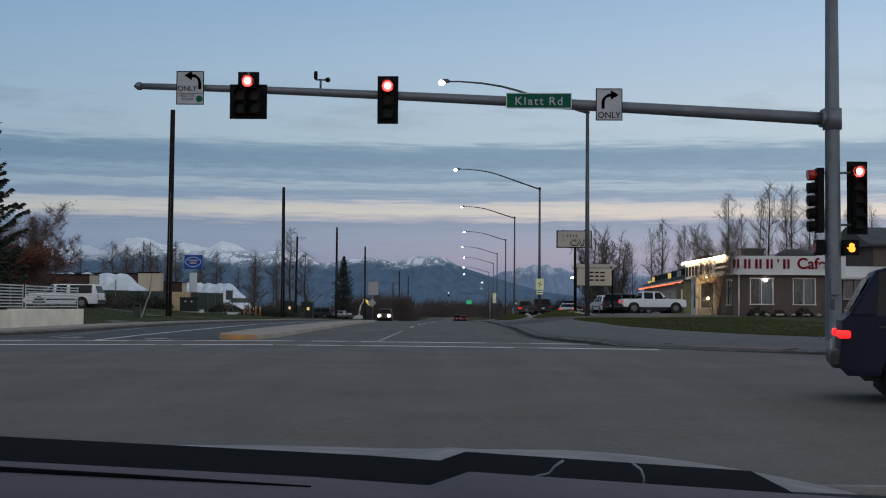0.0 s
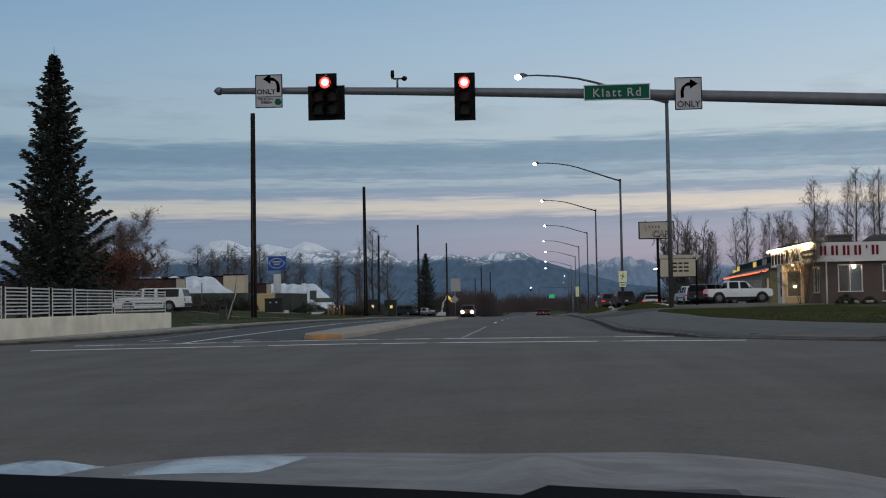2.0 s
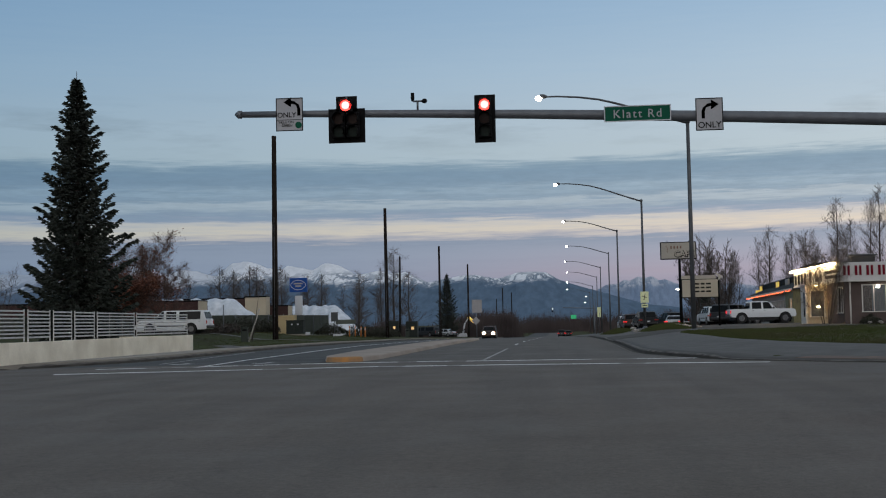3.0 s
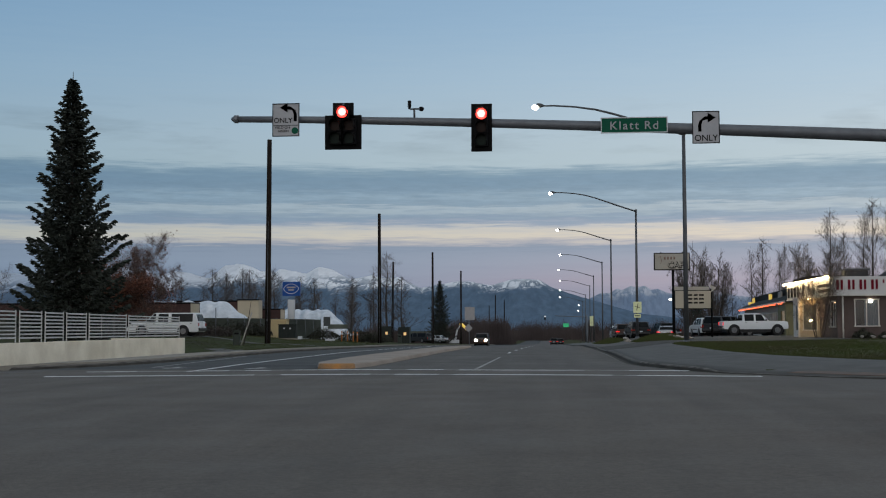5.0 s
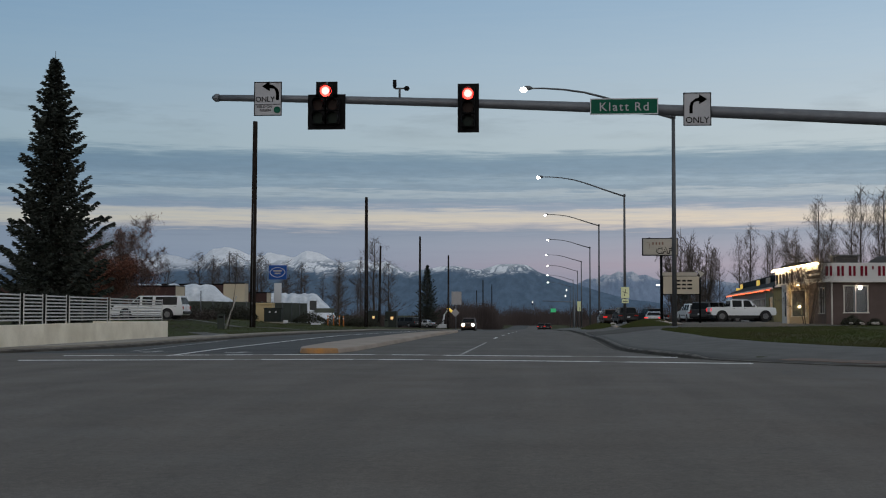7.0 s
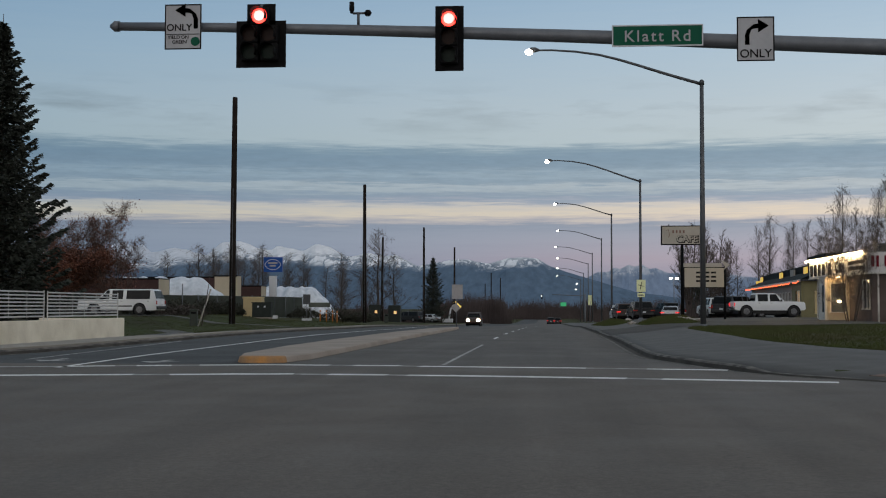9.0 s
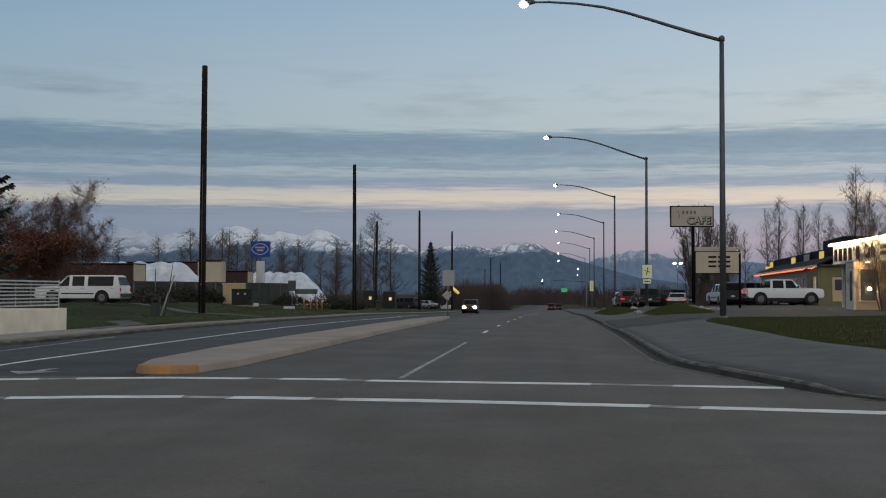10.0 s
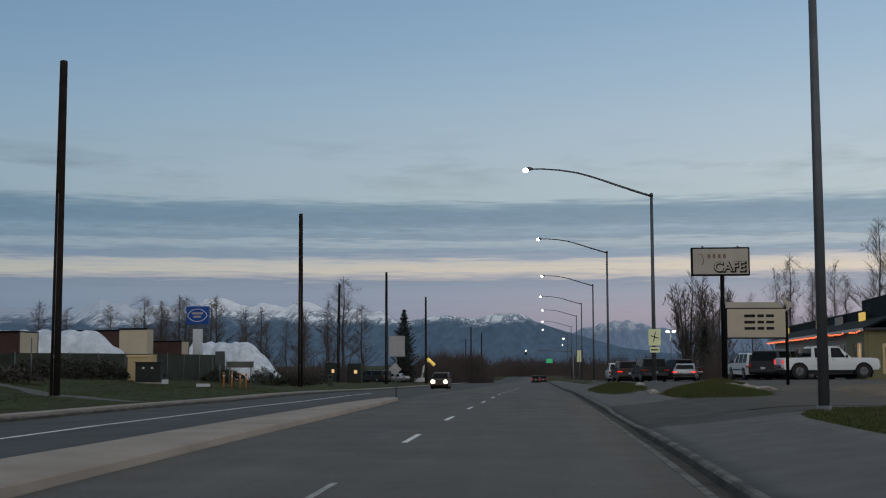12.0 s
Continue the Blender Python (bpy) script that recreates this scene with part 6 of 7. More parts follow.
def fitted_window(parent, h, m, frame_mat=TRIM, pane_mat=PANE, mullions=1, curtain=None, name="window"):
    """Frame, mullions and pane in an opening."""
    x0, x1, z0, z1 = h
    bm = B()
    for c, s in ((((x0 + x1) / 2, 0.0, z1), (x1 - x0 + 0.12, 0.1, 0.06)), (((x0 + x1) / 2, -0.02, z0), (x1 - x0 + 0.14, 0.16, 0.06)),
                 ((x0, 0.0, (z0 + z1) / 2), (0.06, 0.1, z1 - z0 + 0.05)), ((x1, 0.0, (z0 + z1) / 2), (0.06, 0.1, z1 - z0 + 0.05))):
        box(bm, c, s)
    w = part(name, bm, frame_mat, parent, "white framed window")
    w.matrix_basis = m
    p = part("pane", box(B(), ((x0 + x1) / 2, 0.09, (z0 + z1) / 2), (x1 - x0 - 0.02, 0.015, z1 - z0 - 0.02)), CLEAR if curtain else pane_mat, w)
    for k in range(mullions):
        x = x0 + (x1 - x0) * (k + 1) / (mullions + 1)
        part("mullion", box(B(), (x, 0.06, (z0 + z1) / 2), (0.05, 0.06, z1 - z0)), frame_mat, w)
    if curtain:
        bm = B()
        n = 16
        rows = [[bm.verts.new((x0 + (x1 - x0) * (0.42 + 0.58 * i / n), 0.16 + 0.03 * (i % 2), z)) for i in range(n + 1)] for z in (z0, z1)]
        for i in range(n):
            bm.faces.new((rows[0][i], rows[0][i + 1], rows[1][i + 1], rows[1][i]))
        part("curtain", bm, curtain, w, "closed pale curtain")
    return w


def letter_bars(parent, m, n, width, tall, gap, mat, name="sign_bar"):
    """Plain upright strokes in pairs, in place of a name."""
    x = 0.0
    for k in range(n):
        small = k == n - 2
        w, h = (width * 0.22, tall * 0.35) if small else (width, tall)
        bm = B()
        for c, s in ([(w / 2, w)] if small else [(w * 0.18, w * 0.36), (w * 0.76, w * 0.32)]):
            box(bm, (x + c, -0.02, (tall - h) / 2), (s, 0.03, h), 0.01)
        part(name, bm, mat, parent).matrix_basis = m
        x += w + gap


def build_cafe():
    cx, cy = 17.35, 82.0
    zg = 0.75
    t = thing("cafe_building", pose(cx, cy, zg), "low brown-sided cafe with white sign band and lit rope light", "building")
    W, D, H, top = 6.6, 15.2, 2.45, 3.56
    front = [(0.97, 2.38, 0.55, 2.18), (3.63, 5.0, 0.55, 2.18)]
    part("front_wall", pierced(B(), W, -0.5, H, front), SIDING, t)
    for k, h in enumerate(front):
        fitted_window(t, h, pose(0, 0, 0), TRIM, PANE, 1, CURTAIN)
    # the road side runs along +y: local wall x axis turned
    depth = 8.2
    side_m = pose(0, depth, 0, 0, 0, -90)
    side = [(5.9, 7.7, 0.5, 2.1)]
    part("side_wall", pierced(B(), depth, -0.5, H, side), SIDING, t).matrix_basis = side_m
    for h in side:
        fitted_window(t, h, side_m, TRIM, PANE, 2)
    for dx in (0.1, W - 0.3):
        part("canopy_post", box(B(), (dx, D - 0.4, 1.0), (0.16, 0.16, 3.0), 0.01), TRIM, t, "white canopy post")
    part("corner_board", box(B(), (0.06, 0.06, 0.95), (0.34, 0.34, 2.95), 0.01), SIDING, t)
    part("back_wall", box(B(), (W / 2, depth - 0.12, 1.0), (W - 0.3, 0.2, 2.9)), SIDING, t)
    part("far_wall", box(B(), (W - 0.12, depth / 2, 1.0), (0.2, depth - 0.5, 2.9)), SIDING, t)
    part("floor_slab", box(B(), (W / 2, depth / 2, -0.1), (W - 0.5, depth - 0.5, 0.2)), CONCRETE, t)
    part("roof_deck", box(B(), (W / 2, D / 2, H + 0.14), (W + 0.5, D + 0.5, 0.16)), ROOFING, t)
    fz = (H + top) / 2
    band = part("sign_band_front", box(B(), (W / 2 - 0.1, -0.3, fz), (W + 0.6, 0.16, top - H), 0.015), FASCIA, t, "white sign band above the windows")
    letter_bars(band, pose(-0.2, -0.4, fz + 0.06), 6, 0.44, 0.6, 0.25, RED_LETTER)
    lettering("lettering", "Cafe", 0.95, RED_LETTER, band, pose(4.66, -0.39, fz + 0.06), 0.02, bold=0.025)
    part("band_edge", box(B(), (W / 2 - 0.1, -0.33, H - 0.03), (W + 0.66, 0.2, 0.07), 0.01), TRIM, band)
    band2 = part("sign_band_side", box(B(), (-0.32, D / 2 - 0.1, fz), (0.16, D + 0.2, top - H), 0.015), FASCIA, t, "white sign band lit by a warm rope light")
    letter_bars(band2, pose(-0.41, D - 0.5, fz - 0.08, 0, 0, -90), 6, 0.74, 0.72, 0.48, BLACK)
    for k in range(9):
        for dz in (0.16, -0.16):
            part("text_bar", box(B(), (-0.41, 3.9 - 0.42 * k, fz - 0.08 + dz), (0.02, 0.26 + 0.06 * (k % 3), 0.2), 0.006), BLACK, band2)
    lettering("lettering", "Cafe", 1.05, BLACK, band2, pose(-0.405, 6.2, fz - 0.08, 0, 0, -90), 0.02, space=1.25, bold=0.02)
    n = 26
    for y in (0.2, D / 3, D * 2 / 3, D - 0.3):
        part("rope_bracket", tube(B(), [(-0.4, y, top - 0.02), (-0.66, y, top - 0.02)], 0.02, 5), TRIM, band2)
    part("rope_light", tube(B(), [(-0.66, -0.3 + (D + 0.1) * k / n, top - 0.02 + 0.03 * noise.noise((k * 0.9, 0, 0))) for k in range(n + 1)], 0.07, 6), ROPE, band2, "glowing warm rope light")
    part("band_edge", box(B(), (-0.35, D / 2, H - 0.03), (0.2, D + 0.3, 0.07), 0.01), TRIM, band2)
    # entrance vestibule under a canopy, lit by its lamp
    v0, v1, out = 5.6, 7.8, -1.3
    part("porch_roof", box(B(), (-0.66, (v0 + v1) / 2 - 0.3, 2.4), (1.5, v1 - v0 + 0.8, 0.1), 0.02), TRIM, t, "white canopy edge")
    hole = (0.22, 1.12, 0.3, 2.0)
    part("vestibule_wall", pierced(B(), 1.3, -0.5, 2.35, [hole], 0.12), CREAM, t, "tan vestibule wall lit by a lamp").matrix_basis = pose(out, v0, 0)
    fitted_window(t, hole, pose(out, v0, 0), TRIM, PANE, 0)
    gate_m = pose(out, v1, 0, 0, 0, -90)
    way = (0.5, 1.5, 0.0, 2.1)
    part("vestibule_side", pierced(B(), v1 - v0, -0.5, 2.35, [way], 0.1), TRIM, t, "white vestibule side").matrix_basis = gate_m
    entry = part("entry_door", pierced(B(), 0.96, 0.02, 2.08, [(0.14, 0.82, 0.3, 1.9)], 0.05), TRIM, t, "white framed glass door")
    entry.matrix_basis = gate_m @ pose(0.52, 0.03, 0)
    part("door_glass", box(B(), (0.48, 0.025, 1.1), (0.7, 0.012, 1.62)), PANE, entry)
    part("door_handle", box(B(), (0.88, -0.03, 1.05), (0.03, 0.05, 0.3), 0.008), CHROME, entry)
    part("porch_post", box(B(), (out - 0.06, v0 - 0.06, 0.95), (0.13, 0.13, 2.8), 0.01), TRIM, t, "white corner post")
    part("porch_lamp", disc(B(), (-0.75, v0 - 0.4, 2.33), 0.1, "z", 0.04), ROPE, t, "lit porch lamp")
    glow_lamp = new("porch_light", bpy.data.lights.new("porch_light", "POINT"))
    glow_lamp.data.energy, glow_lamp.data.color, glow_lamp.data.shadow_soft_size = 30, (1.0, 0.62, 0.28), 0.1
    glow_lamp.location = (cx - 0.75, cy + v0 - 0.4, zg + 2.15)
    part("window_lamp", disc(B(), (1.9, -0.12, 2.06), 0.09, "y", 0.12), LED, t, "small bright lamp by the window")
    part("window_lamp", disc(B(), (-0.6, 5.5, 0.94), 0.08, "y", 0.1), ROPE, t, "small warm lamp")
    part("downpipe", tube(B(), [(0.23, -0.08, -0.4), (0.23, -0.08, H)], 0.06, 8), TRIM, t, "white downpipe")
    v = part("roof_vent", box(B(), (1.9, 4.0, top + 0.1), (1.5, 1.2, 0.9), 0.05), ROOFING, t, "dark roof ventilation box")
    part("vent_cap", box(B(), (1.9, 4.0, top + 0.6), (1.7, 1.4, 0.12), 0.03), DARKPOLE, v)
    part("skylight_hood", tube(B(), [(4.8, 4.0, top - 0.6), (4.8, 4.0, top + 0.2), (4.8, 4.0, top + 0.6)], [1.6, 1.4, 0.8], 16), ROOFING, t)


build_cafe()
for k, (x, y, s) in enumerate(((18.65, 81.3, 0.95), (19.95, 81.35, 0.65), (21.4, 81.2, 0.85), (23.6, 81.2, 0.95))):
    sh = shrub("shrub", (1.4 * s, 1.1 * s, 0.72 * s), 40 + k, SHRUB, "low dark shrub under the cafe windows", 700)
    sh.matrix_basis = at_ground(x, y)


def build_neighbour():
    """Two-storey house behind the cafe."""
    t = thing("house", pose(27.9, 88.0, 0.8), "brown two-storey house with white trim beyond the cafe", "house")
    holes = [(1.2, 2.9, 0.9, 2.2), (4.2, 5.9, 0.9, 2.2), (1.6, 2.8, 3.2, 4.2), (4.6, 5.8, 3.2, 4.2)]
    part("front_wall", pierced(B(), 9.0, -0.6, 4.7, holes), SIDING, t)
    for h in holes:
        fitted_window(t, h, pose(0, 0, 0), TRIM, PANE, 1)
    part("side_wall", box(B(), (0.1, 4.6, 2.05), (0.2, 8.7, 5.3)), SIDING, t)
    part("side_wall", box(B(), (8.9, 4.6, 2.05), (0.2, 8.7, 5.3)), SIDING, t)
    part("back_wall", box(B(), (4.5, 9.0, 2.05), (8.6, 0.2, 5.3)), SIDING, t)
    wing = (0.5, 1.9, 0.9, 2.2)
    part("wing_wall", pierced(B(), 2.6, -0.6, 2.9, [wing]), SIDING, t, "low brown wing").matrix_basis = pose(-2.6, -0.3, 0)
    fitted_window(t, wing, pose(-2.6, -0.3, 0), TRIM, PANE, 1)
    part("wing_side", box(B(), (-2.5, 3.2, 1.15), (0.2, 6.6, 3.5)), SIDING, t)
    part("porch_roof", prism(B(), [(-2.0, 2.35), (0, 3.1), (0, 2.95), (-2.0, 2.2)], -3.0, 9.3), TRIM, t)
    part("roof", prism(B(), [(-0.6, 4.6), (4.5, 6.0), (9.6, 4.6), (9.6, 4.45), (-0.6, 4.45)], -0.5, 9.5), ROOFING, t)


build_neighbour()


def build_shops():
    """Low strip of shops whose front faces the road, with a string of red lights along the eave."""
    x0, y0, y1, zg = 22.9, 128.5, 185.5, 0.72
    lie = pose(x0, y0, zg, 0, 0, -3.7)
    D = y1 - y0
    t = thing("shop_building", lie, "low pale shop building with dark parapet and ochre end", "building")
    m = pose(0, D, 0, 0, 0, -90)
    holes = []
    x = 1.5
    while x < D - 9:
        holes.append((x, x + 1.5, 0.6, 2.1))
        x += 2.7
    part("front_wall", pierced(B(), D - 7.0, -0.5, 2.95, holes), PALE_SIDING, t).matrix_basis = m
    for h in holes:
        fitted_window(t, h, m, TRIM, PANE, 0)
    end_holes = [(D - 4.4, D - 3.3, 0.0, 2.1), (D - 2.4, D - 1.0, 0.7, 2.1)]
    wall = B()
    pierced(wall, 7.0, -0.5, 2.95, [(a - (D - 7.0), b - (D - 7.0), c, d) for a, b, c, d in end_holes])
    part("end_wall", wall, YELLOW_SIDING, t, "ochre painted wall").matrix_basis = m @ pose(D - 7.0, -0.6, 0)
    part("gable_wall", pierced(B(), 9.6, -0.5, 2.95, [(0.9, 2.0, 0.0, 2.1)]), YELLOW_SIDING, t).matrix_basis = pose(-0.36, 0, 0)
    part("section_return", box(B(), (-0.3, 7.1, 1.2), (0.6, 0.2, 3.4)), YELLOW_SIDING, t)
    gable_door = part("gable_door", pierced(B(), 1.04, 0.02, 2.06, [(0.2, 0.84, 0.95, 1.85)], 0.05), KIOSK, t, "olive brown door with a small pane")
    gable_door.matrix_basis = pose(0.57, 0.06, 0)
    part("door_glass", box(B(), (0.52, 0.025, 1.4), (0.66, 0.012, 0.92)), PANE, gable_door)
    part("door_handle", box(B(), (0.94, -0.03, 1.0), (0.03, 0.05, 0.14), 0.006), CHROME, gable_door)
    part("back_wall", box(B(), (9.2, D / 2, 1.2), (0.2, D, 3.4)), PALE_SIDING, t)
    part("far_wall", box(B(), (4.7, D - 0.1, 1.2), (8.6, 0.2, 3.4)), PALE_SIDING, t)
    door = part("door", box(B(), (D - 3.85, 0.1, 1.03), (1.04, 0.05, 2.04), 0.01), ORANGE, t, "orange-brown shop door")
    door.matrix_basis = m @ pose(0, -0.6, 0)
    part("door_glass", box(B(), (D - 3.85, 0.066, 1.3), (0.7, 0.015, 1.1)), PANE, door)
    fitted_window(t, end_holes[1], m @ pose(0, -0.6, 0), TRIM, WARM, 1)
    part("roof", box(B(), (4.5, D / 2, 3.03), (10.4, D + 0.8, 0.16), 0.02), ROOFING, t)
    mansard = prism(B(), [(-0.75, 3.1), (1.3, 4.0), (1.3, 3.85), (-0.75, 2.98)], -0.4, D + 0.4)
    part("roof_slope", mansard, DARK_ROOF, t, "dark blue-green sloping roof front").matrix_basis = m
    part("parapet", box(B(), (1.6, D / 2 + 6.0, 3.95), (0.3, D - 13.0, 1.6), 0.03), DARK_ROOF, t, "dark green roof parapet")
    part("roof_block", box(B(), (4.2, 6.5, 4.3), (5.4, 11.6, 2.4), 0.05), DARK_ROOF, t, "tall dark roof block over the near shop")
    part("eave_board", box(B(), (-0.75, D / 2, 2.98), (0.08, D + 0.8, 0.22), 0.01), TRIM, t)
    for y, w in ((9.5, 2.0), (20.0, 3.2), (31.0, 2.4), (54.0, 2.2)):
        s = part("sign_box", box(B(), (1.0, y, 4.15), (0.22, w * 0.9, 0.66), 0.03), YELLOW_BOX if w < 2.5 else PALE_SIDING, t, "small lit yellow shop sign" if w < 2.5 else "pale shop sign")
        part("sign_rim", box(B(), (1.12, y, 4.15), (0.06, w + 0.1, 0.8), 0.02), BLACK, s)
    part("projecting_sign", box(B(), (0.75, D - 1.5, 3.75), (0.7, 0.2, 0.5), 0.03), YELLOW_BOX, t, "small lit yellow sign")
    s = thing("string_lights", lie, "string of glowing red bulbs hung along the eave", "string lights")
    pts = [(-0.84, 0.4 + (D - 0.4) * k / 120, 2.95 - 0.1 * abs(math.sin(k * math.pi / 7))) for k in range(121)]
    part("cable", tube(B(), pts, 0.012, 4), BLACK, s)
    first_bulb = None
    for k, p in enumerate(pts[::2]):
        if 4.6 < p[1] < 6.8:
            continue
        if first_bulb is None:
            bm = B()
            bmesh.ops.create_icosphere(bm, subdivisions=1, radius=0.055)
            first_bulb = part("bulb", bm, BULB, s)
            first_bulb.location = (p[0], p[1], p[2] - 0.05)
        else:
            ob = new("bulb", first_bulb.data)
            ob.parent, ob.location = s, (p[0], p[1], p[2] - 0.05)


build_shops()


# ---------- roadside signs on the right ----------
def build_cafe_sign():
    zg = land_z(9.15, 101.4)
    t = thing("pole_sign", pose(9.15, 101.4, zg), "cream cafe pole sign on a dark steel post", "sign")
    part("post", tube(B(), [(0, 0, -0.2), (0, 0, 5.65 - zg)], 0.1, 10), BLACK, t)
    c = part("cabinet", box(B(), (-0.08, 0, 6.3 - zg), (2.72, 0.34, 1.34), 0.02), BLACK, t, "dark sign cabinet")
    part("face", box(B(), (-0.08, -0.172, 6.3 - zg), (2.58, 0.02, 1.2), 0.006), BOARD, c, "cream sign face")
    lettering("letter_shadow", "CAFE", 0.64, SIGN_BLACK, c, pose(0.36, -0.186, 6.0 - zg), 0.008, bold=0.045)
    lettering("lettering", "CAFE", 0.62, BOARD, c, pose(0.33, -0.2, 6.03 - zg), 0.008, bold=0.006)
    bars = part("script_bar", tube(B(), [(-1.1, -0.19, 6.62 - zg), (-0.95, -0.19, 6.7 - zg), (-0.86, -0.19, 6.3 - zg), (-0.95, -0.19, 6.15 - zg)], 0.02, 5), SCRIPT, c, "thin faded script stroke")
    for k in range(4):
        part("script_bar", box(B(), (-0.62 + 0.24 * k, -0.186, 6.55 - zg), (0.12, 0.012, 0.2), 0.004), SCRIPT, c)
    for dx in (-0.9, 0.75):
        part("eye_bolt", tube(B(), [(dx, 0, 6.95 - zg), (dx, 0, 7.05 - zg)], 0.04, 6), BLACK, c)


build_cafe_sign()


def build_message_board():
    zg = land_z(10.6, 100.7)
    t = thing("message_board", pose(10.55, 100.7, zg), "cream changeable letter board with arrow top beside the lot", "sign")
    part("post", tube(B(), [(1.42, 0.1, -0.2), (1.42, 0.1, 4.3 - zg)], 0.075, 8), BLACK, t)
    part("post", tube(B(), [(-1.38, 0.12, -0.2), (-1.38, 0.12, 4.3 - zg)], 0.06, 8), BLACK, t)
    c = part("cabinet", box(B(), (0, 0, 3.36 - zg), (2.76, 0.28, 1.42), 0.02), BLACK, t, "dark board cabinet")
    part("face", box(B(), (0, -0.142, 3.36 - zg), (2.66, 0.02, 1.32), 0.006), BOARD_LIT, c, "cream board face")
    for row in range(3):
        x = -0.55
        for k, w in enumerate((0.5, 0.3, 0.36)):
            part("text_bar", box(B(), (x + w / 2, -0.156, 3.7 - 0.29 * row - zg), (w, 0.01, 0.13), 0.003), SIGN_BLACK, c)
            x += w + 0.1
    part("arrow_top", prism(B(), [(-0.1, 4.08 - zg), (0.1, 4.08 - zg), (0.1, 4.34 - zg), (-0.1, 4.34 - zg)], -1.38, 1.2), BOARD, t, "pale arrow-shaped top")
    bm = B()
    front = [(x, z - zg) for x, z in ((1.15, 4.56), (1.75, 4.24), (1.3, 3.86), (1.42, 4.1))]
    for yy in (-0.16, 0.02):
        bm.faces.new([bm.verts.new((x, yy, z)) for x, z in front])
    bm.verts.ensure_lookup_table()
    for i in range(4):
        j = (i + 1) % 4
        bm.faces.new((bm.verts[i], bm.verts[j], bm.verts[4 + j], bm.verts[4 + i]))
    part("arrow_head", bm, BOARD, t, "pale arrow head")


build_message_board()


def build_crossing_sign():
    x, y = 7.58, 120.2
    t = thing("warning_sign", pose(x, y, 2.45), "yellow-green warning sign with plate on the lamp post", "sign")
    p = part("panel", box(B(), (0, -0.16, 0.65), (0.74, 0.014, 1.02), 0.006), SIGN_YELLOW, t)
    part("symbol_bar", tube(B(), [(0.06, -0.172, 0.98), (0.0, -0.172, 0.68), (-0.07, -0.172, 0.36)], 0.026, 6), SIGN_BLACK, p)
    part("symbol_bar", tube(B(), [(-0.22, -0.172, 0.75), (0.22, -0.172, 0.6)], 0.024, 6), SIGN_BLACK, p)
    q = part("plate", box(B(), (0, -0.16, -0.12), (0.6, 0.014, 0.34), 0.006), SIGN_YELLOW, t, "pale yellow plate below the warning sign")
    part("text_bar", box(B(), (0, -0.17, -0.12), (0.44, 0.008, 0.09)), SIGN_GREY, q)
    part("strap", box(B(), (0, -0.08, 0.6), (0.3, 0.16, 0.06)), GALV, t)
    for yy, xx, z in ((270, 7.6, 1.9), (300, 8.4, 1.0)):
        t = thing("warning_sign", pose(xx, yy, z), "distant yellow warning sign on a post", "sign")
        part("panel", box(B(), (0, -0.2, 1.2), (0.9, 0.02, 1.1), 0.01), SIGN_YELLOW, t)
        part("post", tube(B(), [(0, 0, land_z(xx, yy) - z), (0, 0, 1.8)], 0.04, 6), GALV, t)


build_crossing_sign()


def build_median_sign():
    x, y = -6.8, 105.5
    zg = road_z(y)
    t = thing("sign_post", pose(x, y, zg + 0.1), "back of a grey sign with diamond marker on the median", "sign")
    part("post", tube(B(), [(0, 0, -0.2), (0, 0, 3.2)], 0.035, 8), GALV, t)
    part("panel", box(B(), (0.05, -0.06, 2.62), (0.8, 0.014, 1.05), 0.005), SIGN_BACK, t, "grey aluminium sign back")
    ob = part("diamond_marker", box(B(), (0, 0, 0), (0.48, 0.014, 0.48), 0.005), SIGN_BACK, t, "grey diamond marker back")
    ob.matrix_basis = pose(-0.05, -0.06, 1.45, 0, 45, 0)
    # far signal and green guide sign over the road
    t = thing("guide_sign", pose(6.0, 330.0, 0), "distant green guide sign beside a signal arm", "sign")
    part("panel", box(B(), (-3.3, 0, 1.9), (1.4, 0.06, 0.95), 0.02), GREEN_BOX, t, "small green panel")
    part("post", tube(B(), [(2.0, 0.1, -6), (2.0, 0.1, 4.4)], 0.15, 8), GALV, t)
    part("arm", tube(B(), [(2.0, 0.1, 4.0), (-6.0, 0.1, 4.3)], 0.1, 8), GALV, t)
    h = part("signal_head", box(B(), (-8.6, 0, 3.8), (0.4, 0.3, 1.1), 0.03), BLACK, t)
    part("lens", disc(B(), (-8.6, -0.17, 4.1), 0.1, "y"), LED, h)


build_median_sign()


def rock(x, y, s, seed, label="pale rough boulder at the lot edge", group="boulders at the lot edge"):
    rng = random.Random(seed)
    bm = B()
    bmesh.ops.create_icosphere(bm, subdivisions=2, radius=1)
    for v in bm.verts:
        v.co *= 0.8 + 0.4 * noise.noise(v.co * 1.3 + Vector((seed, 0, 0)))
        v.co = Vector((v.co.x * s[0], v.co.y * s[1], v.co.z * s[2]))
    ob = part("boulder", bm, ROCK)
    ob.matrix_basis = at_ground(x, y, rng.uniform(0, 180), 0.12)
    tagged(ob, label, "rock", group)


for k, (x, y, s) in enumerate(((7.9, 91.6, (0.6, 0.45, 0.26)), (8.4, 90.2, (0.65, 0.4, 0.22)), (8.9, 89.0, (0.6, 0.4, 0.18)), (5.4, 96.5, (0.4, 0.3, 0.16)), (6.1, 113.0, (0.4, 0.3, 0.18)))):
    rock(x, y, s, k)
for k in range(8):
    rock(18.3 + 0.52 * k + 0.15 * (k % 3), 80.2 + 0.12 * (k % 2), (0.16 + 0.05 * (k % 3), 0.12, 0.09 + 0.02 * (k % 2)), 20 + k, "small pale stone bordering the cafe shrubs", "border stones")


